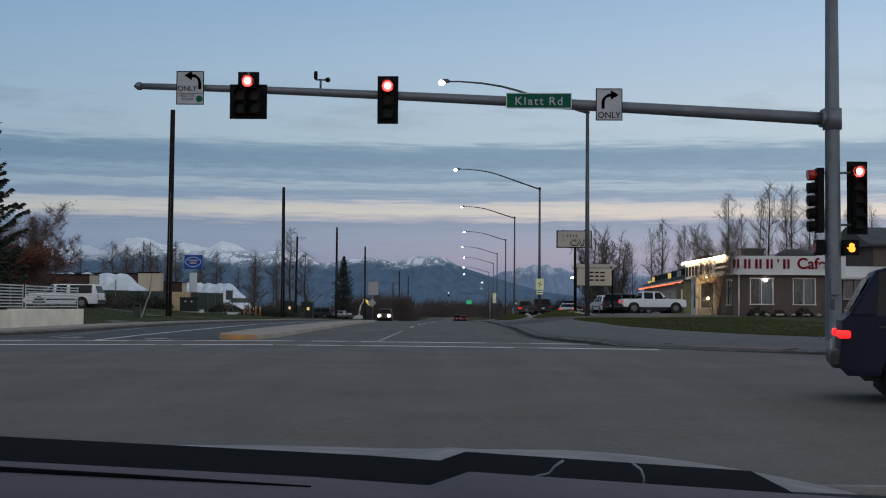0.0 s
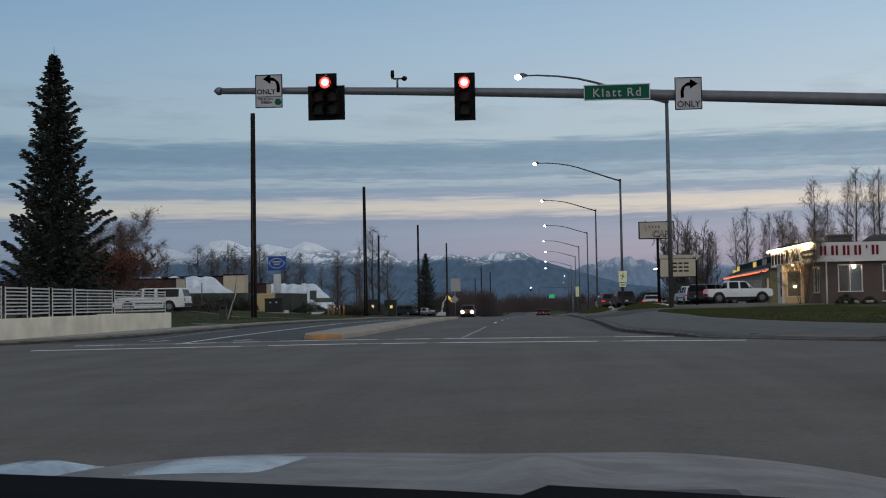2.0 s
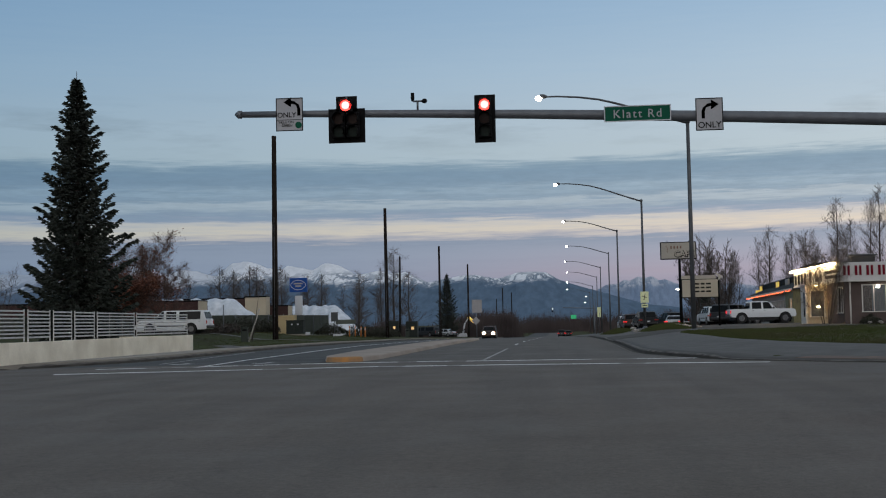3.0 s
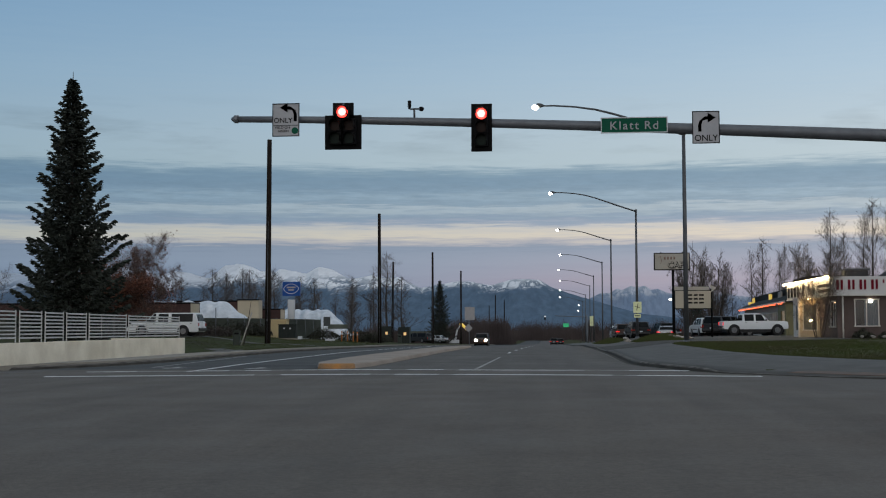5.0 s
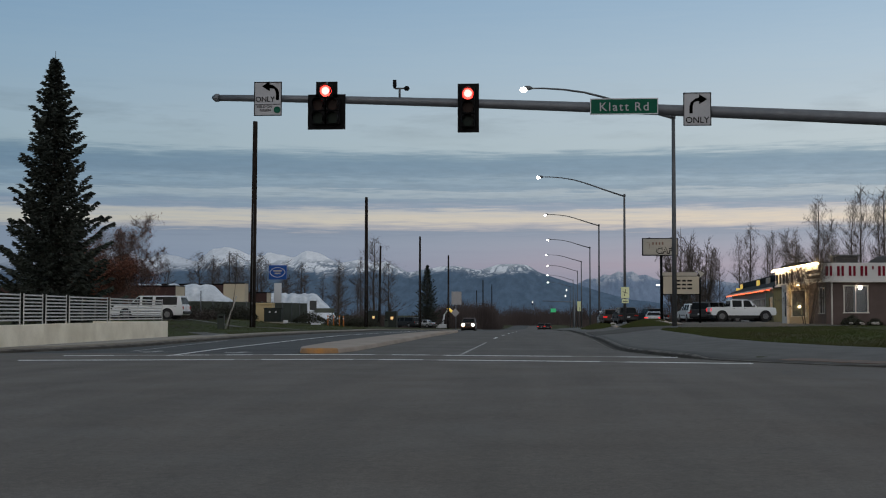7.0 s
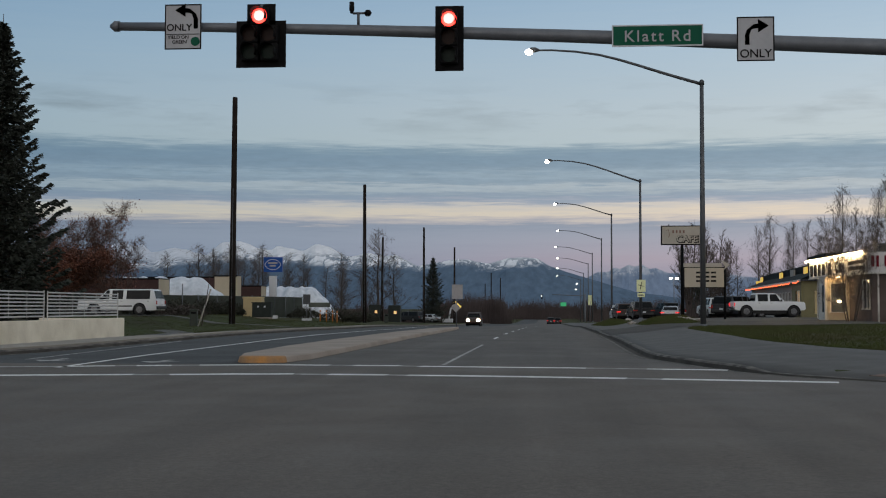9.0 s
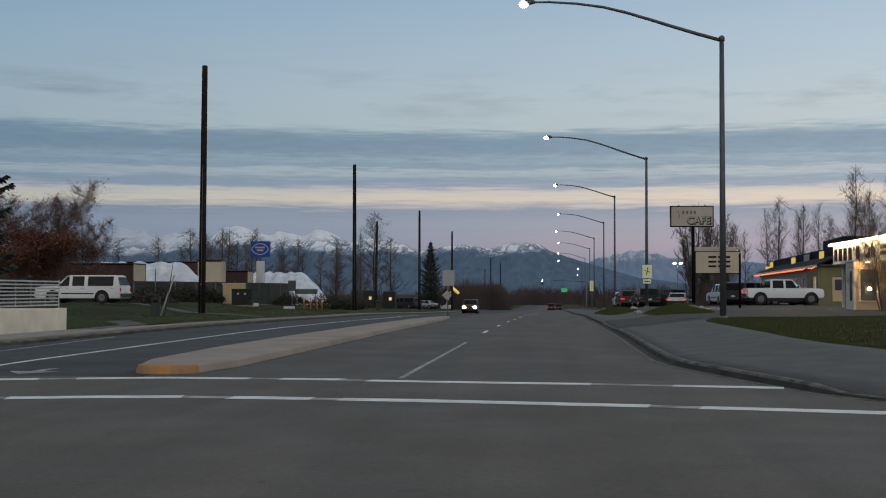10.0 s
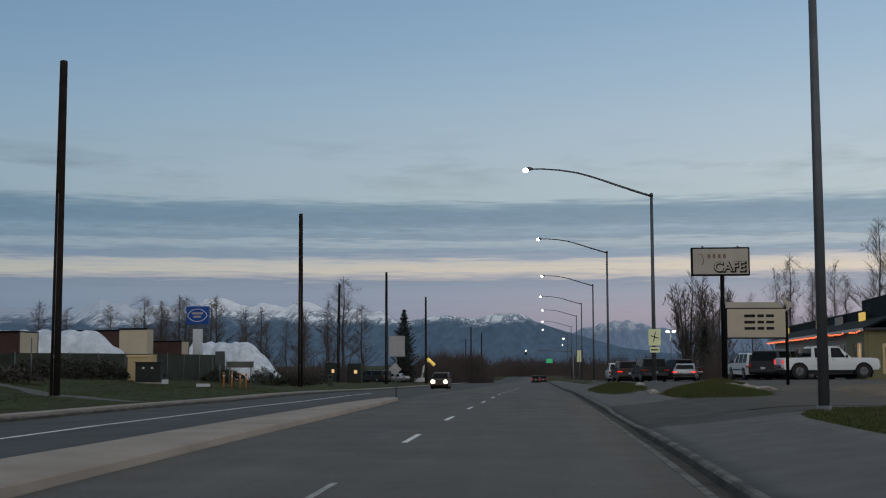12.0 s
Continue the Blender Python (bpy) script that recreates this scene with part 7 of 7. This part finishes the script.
# ---------- left background ----------
def build_blue_sign():
    zg = land_z(-35.6, 174.4)
    t = thing("blue_pole_sign", pose(-35.65, 174.4, zg), "blue square sign with oval emblem on a white pylon", "sign")
    part("pylon", box(B(), (0, 0, 2.6), (0.95, 0.5, 5.6), 0.03), SIGN_WHITE, t, "white square pylon")
    c = part("cabinet", box(B(), (0, 0, 6.68 - zg), (2.4, 0.5, 1.92), 0.04), SIGN_BLUE, t, "blue sign cabinet")
    ring = [(0.98 * math.cos(a) * (1 + 0.06 * math.cos(4 * a)), -0.27, 6.68 - zg + 0.66 * math.sin(a)) for a in (2 * math.pi * k / 28 for k in range(29))]
    part("oval_outline", tube(B(), ring, 0.045, 5), SIGN_WHITE, c, "pale oval outline")
    for dz, w in ((0.2, 1.2), (-0.15, 0.8)):
        part("emblem_bar", box(B(), (0, -0.265, 6.68 - zg + dz), (w, 0.02, 0.2), 0.006), PALE_SIDING, c)


build_blue_sign()


def on_land(x, y, z):
    """The height above the ground there that reaches z."""
    return z - land_z(x, y)


def wrapped_arch(x, y, length, width, height, rz, seed, label):
    """A long arched store covered with white sheeting, ribs showing through."""
    zg = land_z(x, y)
    t = thing("wrapped_shelter", pose(x, y, zg, 0, 0, rz), label, "shelter", "white wrapped shelters")
    bm = B()
    na, nl = 28, 60

    def profile(u):
        """Height and width of the section: level, then sloping down to the low end."""
        v = max(0.0, u - 0.64) / 0.36
        return 1 - 0.86 * (v * v * 0.35 + v * 0.65), 1 - 0.3 * v * v

    def section(u, i, n, grow_by=1.0, wob=0.0):
        a = math.pi * i / n
        hh, ww = profile(u)
        return (length * (u - 0.5), -math.cos(a) * width / 2 * ww * (grow_by + wob), -0.2 + math.sin(a) ** 0.8 * height * hh * (grow_by + wob))

    rows = []
    for j in range(nl + 1):
        u = j / nl
        row = []
        for i in range(na + 1):
            drift = noise.noise((i * 0.12 + seed, j * 0.09, 1)) * 2.2
            fold = abs(math.sin(i * 0.3 + j * 0.36 + drift)) + abs(math.sin(i * 0.34 - j * 0.3 + drift * 0.7 + seed))
            slack = -0.035 * math.sin(u * math.pi * 6) ** 2
            row.append(bm.verts.new(section(u, i, na, 1.0, slack + 0.035 * (fold - 1.0))))
        rows.append(row)
    for a, b in zip(rows, rows[1:]):
        for i in range(na):
            bm.faces.new((a[i], a[i + 1], b[i + 1], b[i])).smooth = True
    bm.faces.new(rows[0])
    bm.faces.new(list(reversed(rows[-1])))
    cover = part("sheeting", bm, WRAP, t, "creased white plastic sheeting")
    for k in range(7):
        part("rib", tube(B(), [section(k / 6, i, 16, 1.012) for i in range(17)], 0.03, 5, False), WRAP, cover)


wrapped_arch(-33.7, 184.0, 9.6, 7.5, 4.5, -4, 1, "rounded shelter wrapped in white plastic sheeting")
wrapped_arch(-40.9, 151.5, 13.0, 7.0, on_land(-40.9, 151.5, 4.75), 0, 5, "long rounded shelter wrapped in white plastic sheeting")


def shed(name, x, y, w, d, h, rz, mat, label, roof=ROOFING, doors=1, end_mat=None, trim=BLACK):
    zg = land_z(x, y)
    t = thing(name, pose(x, y, zg, 0, 0, rz), label, "building", "sheds behind the fence")
    holes = [(w * (k + 0.5) / doors - 0.6, w * (k + 0.5) / doors + 0.6, 0.0, 2.1) for k in range(doors)]
    part("front_wall", pierced(B(), w, -0.6, h, holes), mat, t).matrix_basis = pose(-w / 2, -d / 2, 0)
    for hh in holes:
        part("door", box(B(), ((hh[0] + hh[1]) / 2 - w / 2, -d / 2 + 0.1, 1.04), (1.16, 0.06, 2.06), 0.01), PALE_SIDING, t)
    part("side_wall", box(B(), (-w / 2 + 0.1, 0.1, h / 2 - 0.3), (0.2, d - 0.3, h + 0.6)), mat, t)
    part("end_wall", box(B(), (w / 2 - 0.1, 0.1, h / 2 - 0.3), (0.2, d - 0.3, h + 0.6)), end_mat or mat, t, "cream end wall" if end_mat else "")
    part("back_wall", box(B(), (0, d / 2, h / 2 - 0.3), (w, 0.2, h + 0.6)), mat, t)
    part("roof", box(B(), (0, 0, h + 0.06), (w + 0.1, d + 0.1, 0.1), 0.02), roof, t)
    part("roof_trim", box(B(), (0, -d / 2 - 0.06, h + 0.02), (w + 0.14, 0.05, 0.14), 0.01), trim, t)


shed("container_shed", -53.2, 132.8, 32.0, 3.6, on_land(-53.2, 132.8, 3.9), 0, OXBLOOD, "long dark red flat-roofed shed with cream end wall", doors=2, end_mat=CREAM)
shed("cream_building", -38.55, 162.6, 2.7, 2.0, on_land(-38.55, 162.6, 4.9), 0, CREAM, "tall cream stucco building block behind the shelter", doors=1)
shed("roofed_shed", -44.0, 163.6, 8.2, 3.6, on_land(-44.0, 163.6, 4.75), 0, OXBLOOD, "dark shed with black roof beside the cream block", roof=BLACK, doors=1)
shed("dark_shed", -38.4, 172.4, 3.9, 2.9, on_land(-38.4, 172.4, 3.85), 0, OXBLOOD, "small dark red shed with cream end beside the blue sign", doors=1, end_mat=CREAM)
shed("cream_kiosk", -27.6, 129.6, 1.7, 1.2, on_land(-27.6, 129.6, 2.1), 0, KIOSK, "low yellow kiosk behind the green cabinet", roof=KIOSK, doors=0, trim=KIOSK)


def build_screen_fence():
    """Chain fence with dark green screening along the back of the verge."""
    pts = [(-28.4, 157.0), (-28.9, 150.0), (-30.2, 140.0), (-33.0, 130.0), (-35.6, 126.6), (-58.0, 125.0)]
    run = path_points(pts, 2.6)
    t = thing("screen_fence", pose(0, 0, 0), "dark green screened fence behind the grass", "fence")
    for k, ((xa, ya), (xb, yb)) in enumerate(zip(run, run[1:])):
        za, zb = land_z(xa, ya), land_z(xb, yb)
        bm = B()
        vs = [bm.verts.new(p) for p in ((xa, ya, za), (xb, yb, zb), (xb, yb, 2.36), (xa, ya, 2.36))]
        bm.faces.new(vs)
        bmesh.ops.solidify(bm, geom=bm.faces[:], thickness=0.03)
        part("screen", bm, FENCE_GREEN, t)
        part("post", tube(B(), [(xa, ya - 0.05, za - 0.2), (xa, ya - 0.05, 2.45)], 0.04, 6), GALV, t)


build_screen_fence()
for k, (x, y, s) in enumerate(((-31.0, 126, 1.6), (-33.5, 124, 1.4), (-28.9, 133, 1.5), (-36.5, 123, 1.5), (-26.8, 150, 1.5), (-24.5, 158, 1.6), (-22.5, 160, 1.4), (-23.4, 172, 1.6), (-40.5, 122, 1.4), (-29.6, 127.5, 1.4))):
    sh = shrub("shrub", (2.6 * s, 1.8 * s, 1.15 * s), 60 + k, SHRUB, "dark tangled shrub along the fence", 2000)
    sh.matrix_basis = at_ground(x, y)


pile = shrub("brush_pile", (4.4, 2.2, 1.0), 91, BARK, "low heap of brown cuttings on the bank", 1200)
pile.matrix_basis = at_ground(-28.2, 107.6)


def cabinet_box(x, y):
    t = thing("utility_cabinet", at_ground(x, y, 4), "dark green steel utility cabinet on a pad", "cabinet")
    part("pad", box(B(), (0, 0, 0.02), (2.0, 1.4, 0.16), 0.02), CONCRETE, t)
    part("housing", box(B(), (0, 0, 0.75), (1.7, 1.1, 1.3), 0.04), BOX_GREEN, t)
    part("lid", box(B(), (0, -0.05, 1.42), (1.78, 1.2, 0.08), 0.02), BOX_GREEN, t)
    for dx in (-0.42, 0.42):
        part("door", box(B(), (dx, -0.56, 0.72), (0.78, 0.03, 1.1), 0.01), BOX_GREEN, t)
        part("warning_label", box(B(), (dx * 0.7, -0.58, 1.05), (0.16, 0.008, 0.14)), SIGN_WHITE, t)


cabinet_box(-26.0, 126.2)


def litter_bin(x, y):
    t = thing("litter_bin", at_ground(x, y, 10), "dark green litter bin on the verge", "bin")
    part("body", box(B(), (0, 0, 0.5), (0.46, 0.46, 1.0), 0.04), BIN, t)
    part("lid", box(B(), (0, 0, 1.03), (0.52, 0.52, 0.08), 0.03), BIN, t)
    part("slot", box(B(), (0, -0.235, 0.86), (0.3, 0.01, 0.12)), BLACK, t)


litter_bin(-21.6, 88.4)
litter_bin(-19.2, 160.9)


def small_sign(x, y, w, h, z, mat, label, posts=2):
    t = thing("low_sign", at_ground(x, y), label, "sign")
    part("panel", box(B(), (0, 0, z), (w, 0.06, h), 0.01), mat, t)
    for k in range(posts):
        dx = 0 if posts == 1 else (k - 0.5) * w * 0.8
        part("post", tube(B(), [(dx, 0.06, -0.2), (dx, 0.06, z + h / 2)], 0.045, 6), GALV, t)


small_sign(-24.6, 140.0, 0.75, 1.0, 2.2, SIGN_GREY, "grey square sign seen from behind", 1)
small_sign(-24.4, 146.0, 2.3, 0.5, 1.75, FENCE_GREEN, "long low grey-green sign board")
small_sign(-24.5, 124.8, 0.45, 0.28, 0.28, SIGN_WHITE, "tiny white sign in the grass", 1)
small_sign(-20.9, 121.0, 0.9, 0.2, 0.16, SIGN_WHITE, "low white kerb marker", 1)
for dx in (0, 0.55, 1.1, 1.5):
    t = thing("bollard", at_ground(-20.2 + dx, 123.5), "orange post by the driveway", "bollard", "orange posts")
    part("shaft", tube(B(), [(0, 0, -0.1), (0, 0, 0.95), (0, 0, 1.0)], [0.06, 0.06, 0.03], 8), ORANGE, t)
    part("band", tube(B(), [(0, 0, 0.7), (0, 0, 0.8)], 0.064, 8), SIGN_WHITE, t)


def stake_tree():
    t = thing("leaning_stake", at_ground(-21.25, 88.0), "thin leaning wooden stake with a bare sapling", "stake")
    part("stake", tube(B(), [(0, 0, -0.1), (0.75, 0.2, 2.3)], 0.05, 6), PALE_SIDING, t)
    part("sapling", tube(B(), [(0.2, 0.1, -0.1), (0.5, 0.1, 1.6), (0.75, 0.15, 3.4)], [0.04, 0.03, 0.01], 5), BARK, t)


stake_tree()


def fence_post(x, y, h):
    ob = part("marker_post", tube(B(), [(0, 0, -0.1), (0, 0, h)], 0.05, 6), GALV)
    ob.matrix_basis = at_ground(x, y)
    tagged(ob, "thin grey post by the fence", "post")


fence_post(-31.0, 118.0, 2.6)


def far_stores():
    """Small lit stores and yard machines far along the left verge."""
    for x, y, w, m_, lab in ((-29.5, 226.0, 1.1, WARM, "far dark kiosk with warm lit window"), (-26.5, 228.0, 1.3, WARM, "far dark kiosk with warm lit window")):
        t = thing("kiosk", at_ground(x, y), lab, "kiosk")
        part("body", box(B(), (0, 0, 1.3), (2.0, 2.0, 3.0), 0.03), BOX_GREEN, t)
        part("window", box(B(), (0.2, -1.02, 1.6), (w * 0.36, 0.03, 0.5)), m_, t, "warm lit window")
    t = thing("yard_machine", at_ground(-22.6, 290.0), "white machine with raised yellow boom at the roadside", "machine")
    part("base", box(B(), (0, 0, 0.5), (2.2, 1.6, 0.8), 0.1), SIGN_WHITE, t)
    part("mast", tube(B(), [(0.2, 0, 0.6), (0.7, 0, 3.2)], [0.25, 0.16], 8), SIGN_WHITE, t)
    # boom end takes the sign boxes' glow as its yellow; it is no lamp
    part("boom", tube(B(), [(1.4, 0, 4.6), (2.8, 0, 3.3)], 0.3, 6), YELLOW_BOX, t, "yellow boom end")
    part("arm", tube(B(), [(0.7, 0, 3.1), (1.6, 0, 4.4)], 0.12, 6), SIGN_WHITE, t)
    vehicle("parked_van", "suv", park(-25.0, 236.0, 60), GREY_CAR, "dim grey van parked at the far verge")
    vehicle("parked_car", "sedan", park(-22.5, 244.0, 70), SILVER_CAR, "pale car with warm lights at the far verge", head=HEADLIGHT)


far_stores()


def lot_lamp(x, y, z):
    t = thing("lot_lamp", at_ground(x, y), "lot lamp mast with two lit heads", "lamp")
    zz = z - land_z(x, y)
    part("mast", tube(B(), [(0, 0, -0.2), (0, 0, zz)], 0.1, 8), GALV, t)
    for dx in (-0.7, 0.7):
        part("lamp_head", box(B(), (dx, -0.1, zz), (0.7, 0.5, 0.35), 0.08), LED, t, "bright lamp head")
    part("cross_arm", tube(B(), [(-0.8, 0, zz), (0.8, 0, zz)], 0.06, 6), GALV, t)


lot_lamp(29.2, 325.0, 8.2)


# ---------- the car that carries the camera, at the stop line ----------
def build_own_car():
    g = road_z(2.0)
    t = thing("stopped_car", pose(0.28, 0, 0), "dark dashboard and bronze hood of a car at the stop line", "car")

    def hood_z(x, y):
        z = 0.947 - 0.035 * (y - 2.45) - 0.05 * max(0, y - 3.1) ** 2 - 0.03 * (x / 0.8) ** 4
        z += 0.02 * math.exp(-((x + 0.09) / 0.06) ** 2) * max(0, 1 - abs(y - 3.2) / 0.5)
        z += 0.002 + 0.026 * max(0, -0.2 - x) - 0.04 * max(0, x - 0.1) - 0.2 * max(0, x - 0.1) ** 2
        return z
    bm = B()
    nx, ny = 60, 26
    grid = [[bm.verts.new((-0.92 + 1.84 * i / nx, 2.42 + 1.35 * j / ny, hood_z(-0.92 + 1.84 * i / nx, 2.42 + 1.35 * j / ny))) for i in range(nx + 1)] for j in range(ny + 1)]
    for a, b in zip(grid, grid[1:]):
        for i in range(nx):
            bm.faces.new((a[i], a[i + 1], b[i + 1], b[i])).smooth = True
    part("hood", bm, HOOD, t, "dull bronze hood", True)
    # raised pale pieces that imitate reflections on the hood and at the windscreen foot
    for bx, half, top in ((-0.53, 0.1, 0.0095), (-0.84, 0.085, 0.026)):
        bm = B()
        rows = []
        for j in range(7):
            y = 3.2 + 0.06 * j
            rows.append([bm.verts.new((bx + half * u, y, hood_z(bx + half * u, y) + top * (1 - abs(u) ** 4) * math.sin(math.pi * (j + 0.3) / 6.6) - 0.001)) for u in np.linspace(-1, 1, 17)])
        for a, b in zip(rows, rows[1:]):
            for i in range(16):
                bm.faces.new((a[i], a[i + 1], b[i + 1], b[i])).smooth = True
        part("hood_reflection", bm, SHEEN, t, "pale raised shape imitating a sky reflection on the hood", True)
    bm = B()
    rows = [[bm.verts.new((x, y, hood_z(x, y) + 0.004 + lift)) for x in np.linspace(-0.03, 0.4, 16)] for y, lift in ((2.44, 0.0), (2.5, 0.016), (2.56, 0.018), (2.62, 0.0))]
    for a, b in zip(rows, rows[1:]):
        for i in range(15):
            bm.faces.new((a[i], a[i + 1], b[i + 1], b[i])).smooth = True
    part("cowl_reflection", bm, SHEEN, t, "glossy strip imitating the reflection at the windscreen foot", True)
    body = [(3.78, 0.82), (3.86, 0.55), (3.84, g + 0.35), (3.6, g + 0.25)]
    for c in (2.85, -0.1):
        body += [(c + 0.48, g + 0.3)] + [(c + 0.44 * math.cos(radians(a)), g + 0.38 + 0.44 * math.sin(radians(a))) for a in range(0, 181, 22)] + [(c - 0.48, g + 0.3)]
    body += [(-0.95, g + 0.3), (-1.0, 0.8), (2.4, 0.93)]
    for sgn in (-1, 1):
        part("fender", prism(B(), body, sgn * 0.93 - 0.03, sgn * 0.93 + 0.03), HOOD, t)
    part("front_panel", box(B(), (0, 3.8, 0.42), (1.8, 0.08, 0.8), 0.03), HOOD, t)
    part("grille", box(B(), (0, 3.85, 0.52), (1.1, 0.05, 0.3), 0.02), PLASTIC, t)
    part("front_bumper", box(B(), (0, 3.88, 0.15), (1.84, 0.16, 0.26), 0.05), PLASTIC, t)
    for sgn in (-1, 1):
        part("headlight", box(B(), (sgn * 0.68, 3.83, 0.6), (0.36, 0.1, 0.2), 0.03), CHROME, t)
    part("floor_pan", box(B(), (0, 1.2, g + 0.45), (1.7, 4.4, 0.12), 0.02), PLASTIC, t)
    part("rear_panel", box(B(), (0, -0.95, 0.4), (1.8, 0.1, 0.9), 0.03), HOOD, t)
    # dashboard: long dark pad that sinks towards its side, with a raised lip
    prof = [(1.8, 0.75), (1.82, 0.98), (1.86, 1.045), (1.9, 1.0794), (1.925, 1.0841), (1.97, 1.0752), (2.05, 1.0675), (2.12, 1.0676), (2.2, 1.05), (2.32, 1.0), (2.44, 0.95), (2.44, 0.75)]
    xs_, ds_ = [-0.9, -0.315, -0.12, -0.088, -0.077, 0.045, 0.06, 0.09, 0.2, 0.3], [-0.006, -0.0012, 0.0072, 0.0092, 0.0053, 0.0125, 0.02, 0.05, 0.09, 0.14]
    stations = sorted(set(list(np.linspace(-0.85, 0.3, 40)) + xs_[1:]))

    def loft(y_lo, y_hi, x_lo, x_hi, up=0.0):
        bm = B()
        use = [q for q in prof if y_lo <= q[0] <= y_hi]
        rows = [[bm.verts.new((x, y, z + up - (float(np.interp(x, xs_, ds_)) if z > 0.9 else 0))) for y, z in use] for x in stations if x_lo <= x <= x_hi]
        for a_, b_ in zip(rows, rows[1:]):
            for i in range(len(use) - 1):
                bm.faces.new((a_[i], a_[i + 1], b_[i + 1], b_[i])).smooth = True
        return bm
    part("dashboard", loft(1.924, 9, -1, 1), DASH, t, "black vinyl dashboard")
    part("dash_panel", loft(0, 1.926, -1, 1), DASH_PALE, t, "mauve-grey face of the dashboard")
    part("dash_slot", tube(B(), [(x, 1.9167, 1.0826 - float(np.interp(x, xs_, ds_))) for x in np.linspace(-0.85, -0.12, 16)], [0.0012] * 14 + [0.0009, 0.0003], 6), DASH, t, "dark slot along the dashboard edge")
    # two thin pale arcs modelled in place of reflections on the black vinyl
    for run in (((-0.053, 1.065), (-0.048, 1.0662), (-0.046, 1.0688), (-0.043, 1.0708)), ((-0.019, 1.07), (-0.016, 1.0678), (-0.015, 1.0652), (-0.015, 1.0622))):
        part("reflection_line", tube(B(), [(x, 2.02, z) for x, z in run], 0.0005, 5), SHEEN, t, "pale curved line imitating a reflection on the dashboard")
    part("vent_grille", box(B(), (-0.03, 2.2, 1.042), (0.09, 0.05, 0.006), 0.002), PLASTIC, t)
    for sgn in (-1, 1):
        part("windscreen_pillar", tube(B(), [(sgn * 0.84, 2.4, 0.93), (sgn * 0.66, 1.45, 1.62)], 0.045, 8), PLASTIC, t)
        part("roof_rail", tube(B(), [(sgn * 0.66, 1.45, 1.62), (sgn * 0.66, -0.6, 1.66)], 0.05, 8), PLASTIC, t)
        part("rear_pillar", tube(B(), [(sgn * 0.66, -0.6, 1.66), (sgn * 0.82, -0.95, 0.85)], 0.06, 8), PLASTIC, t)
    part("roof", box(B(), (0, 0.42, 1.69), (1.34, 2.1, 0.05), 0.02), HOOD, t)
    for sgn in (-1, 1):
        for c in (2.85, -0.1):
            x = sgn * 0.82
            w = part("wheel", tube(B(), [(x - 0.11, c, g + 0.36), (x - 0.09, c, g + 0.36), (x + 0.09, c, g + 0.36), (x + 0.11, c, g + 0.36)], [0.32, 0.36, 0.36, 0.32], 18), TYRE, t)
            part("rim", disc(B(), (x + sgn * 0.11, c, g + 0.36), 0.22, "x", 0.03, 14), RIM, w)
    part("wiper", tube(B(), [(0.15, 2.47, 0.985), (0.5, 2.45, 0.975), (0.8, 2.43, 0.965)], 0.012, 6), PLASTIC, t)


build_own_car()
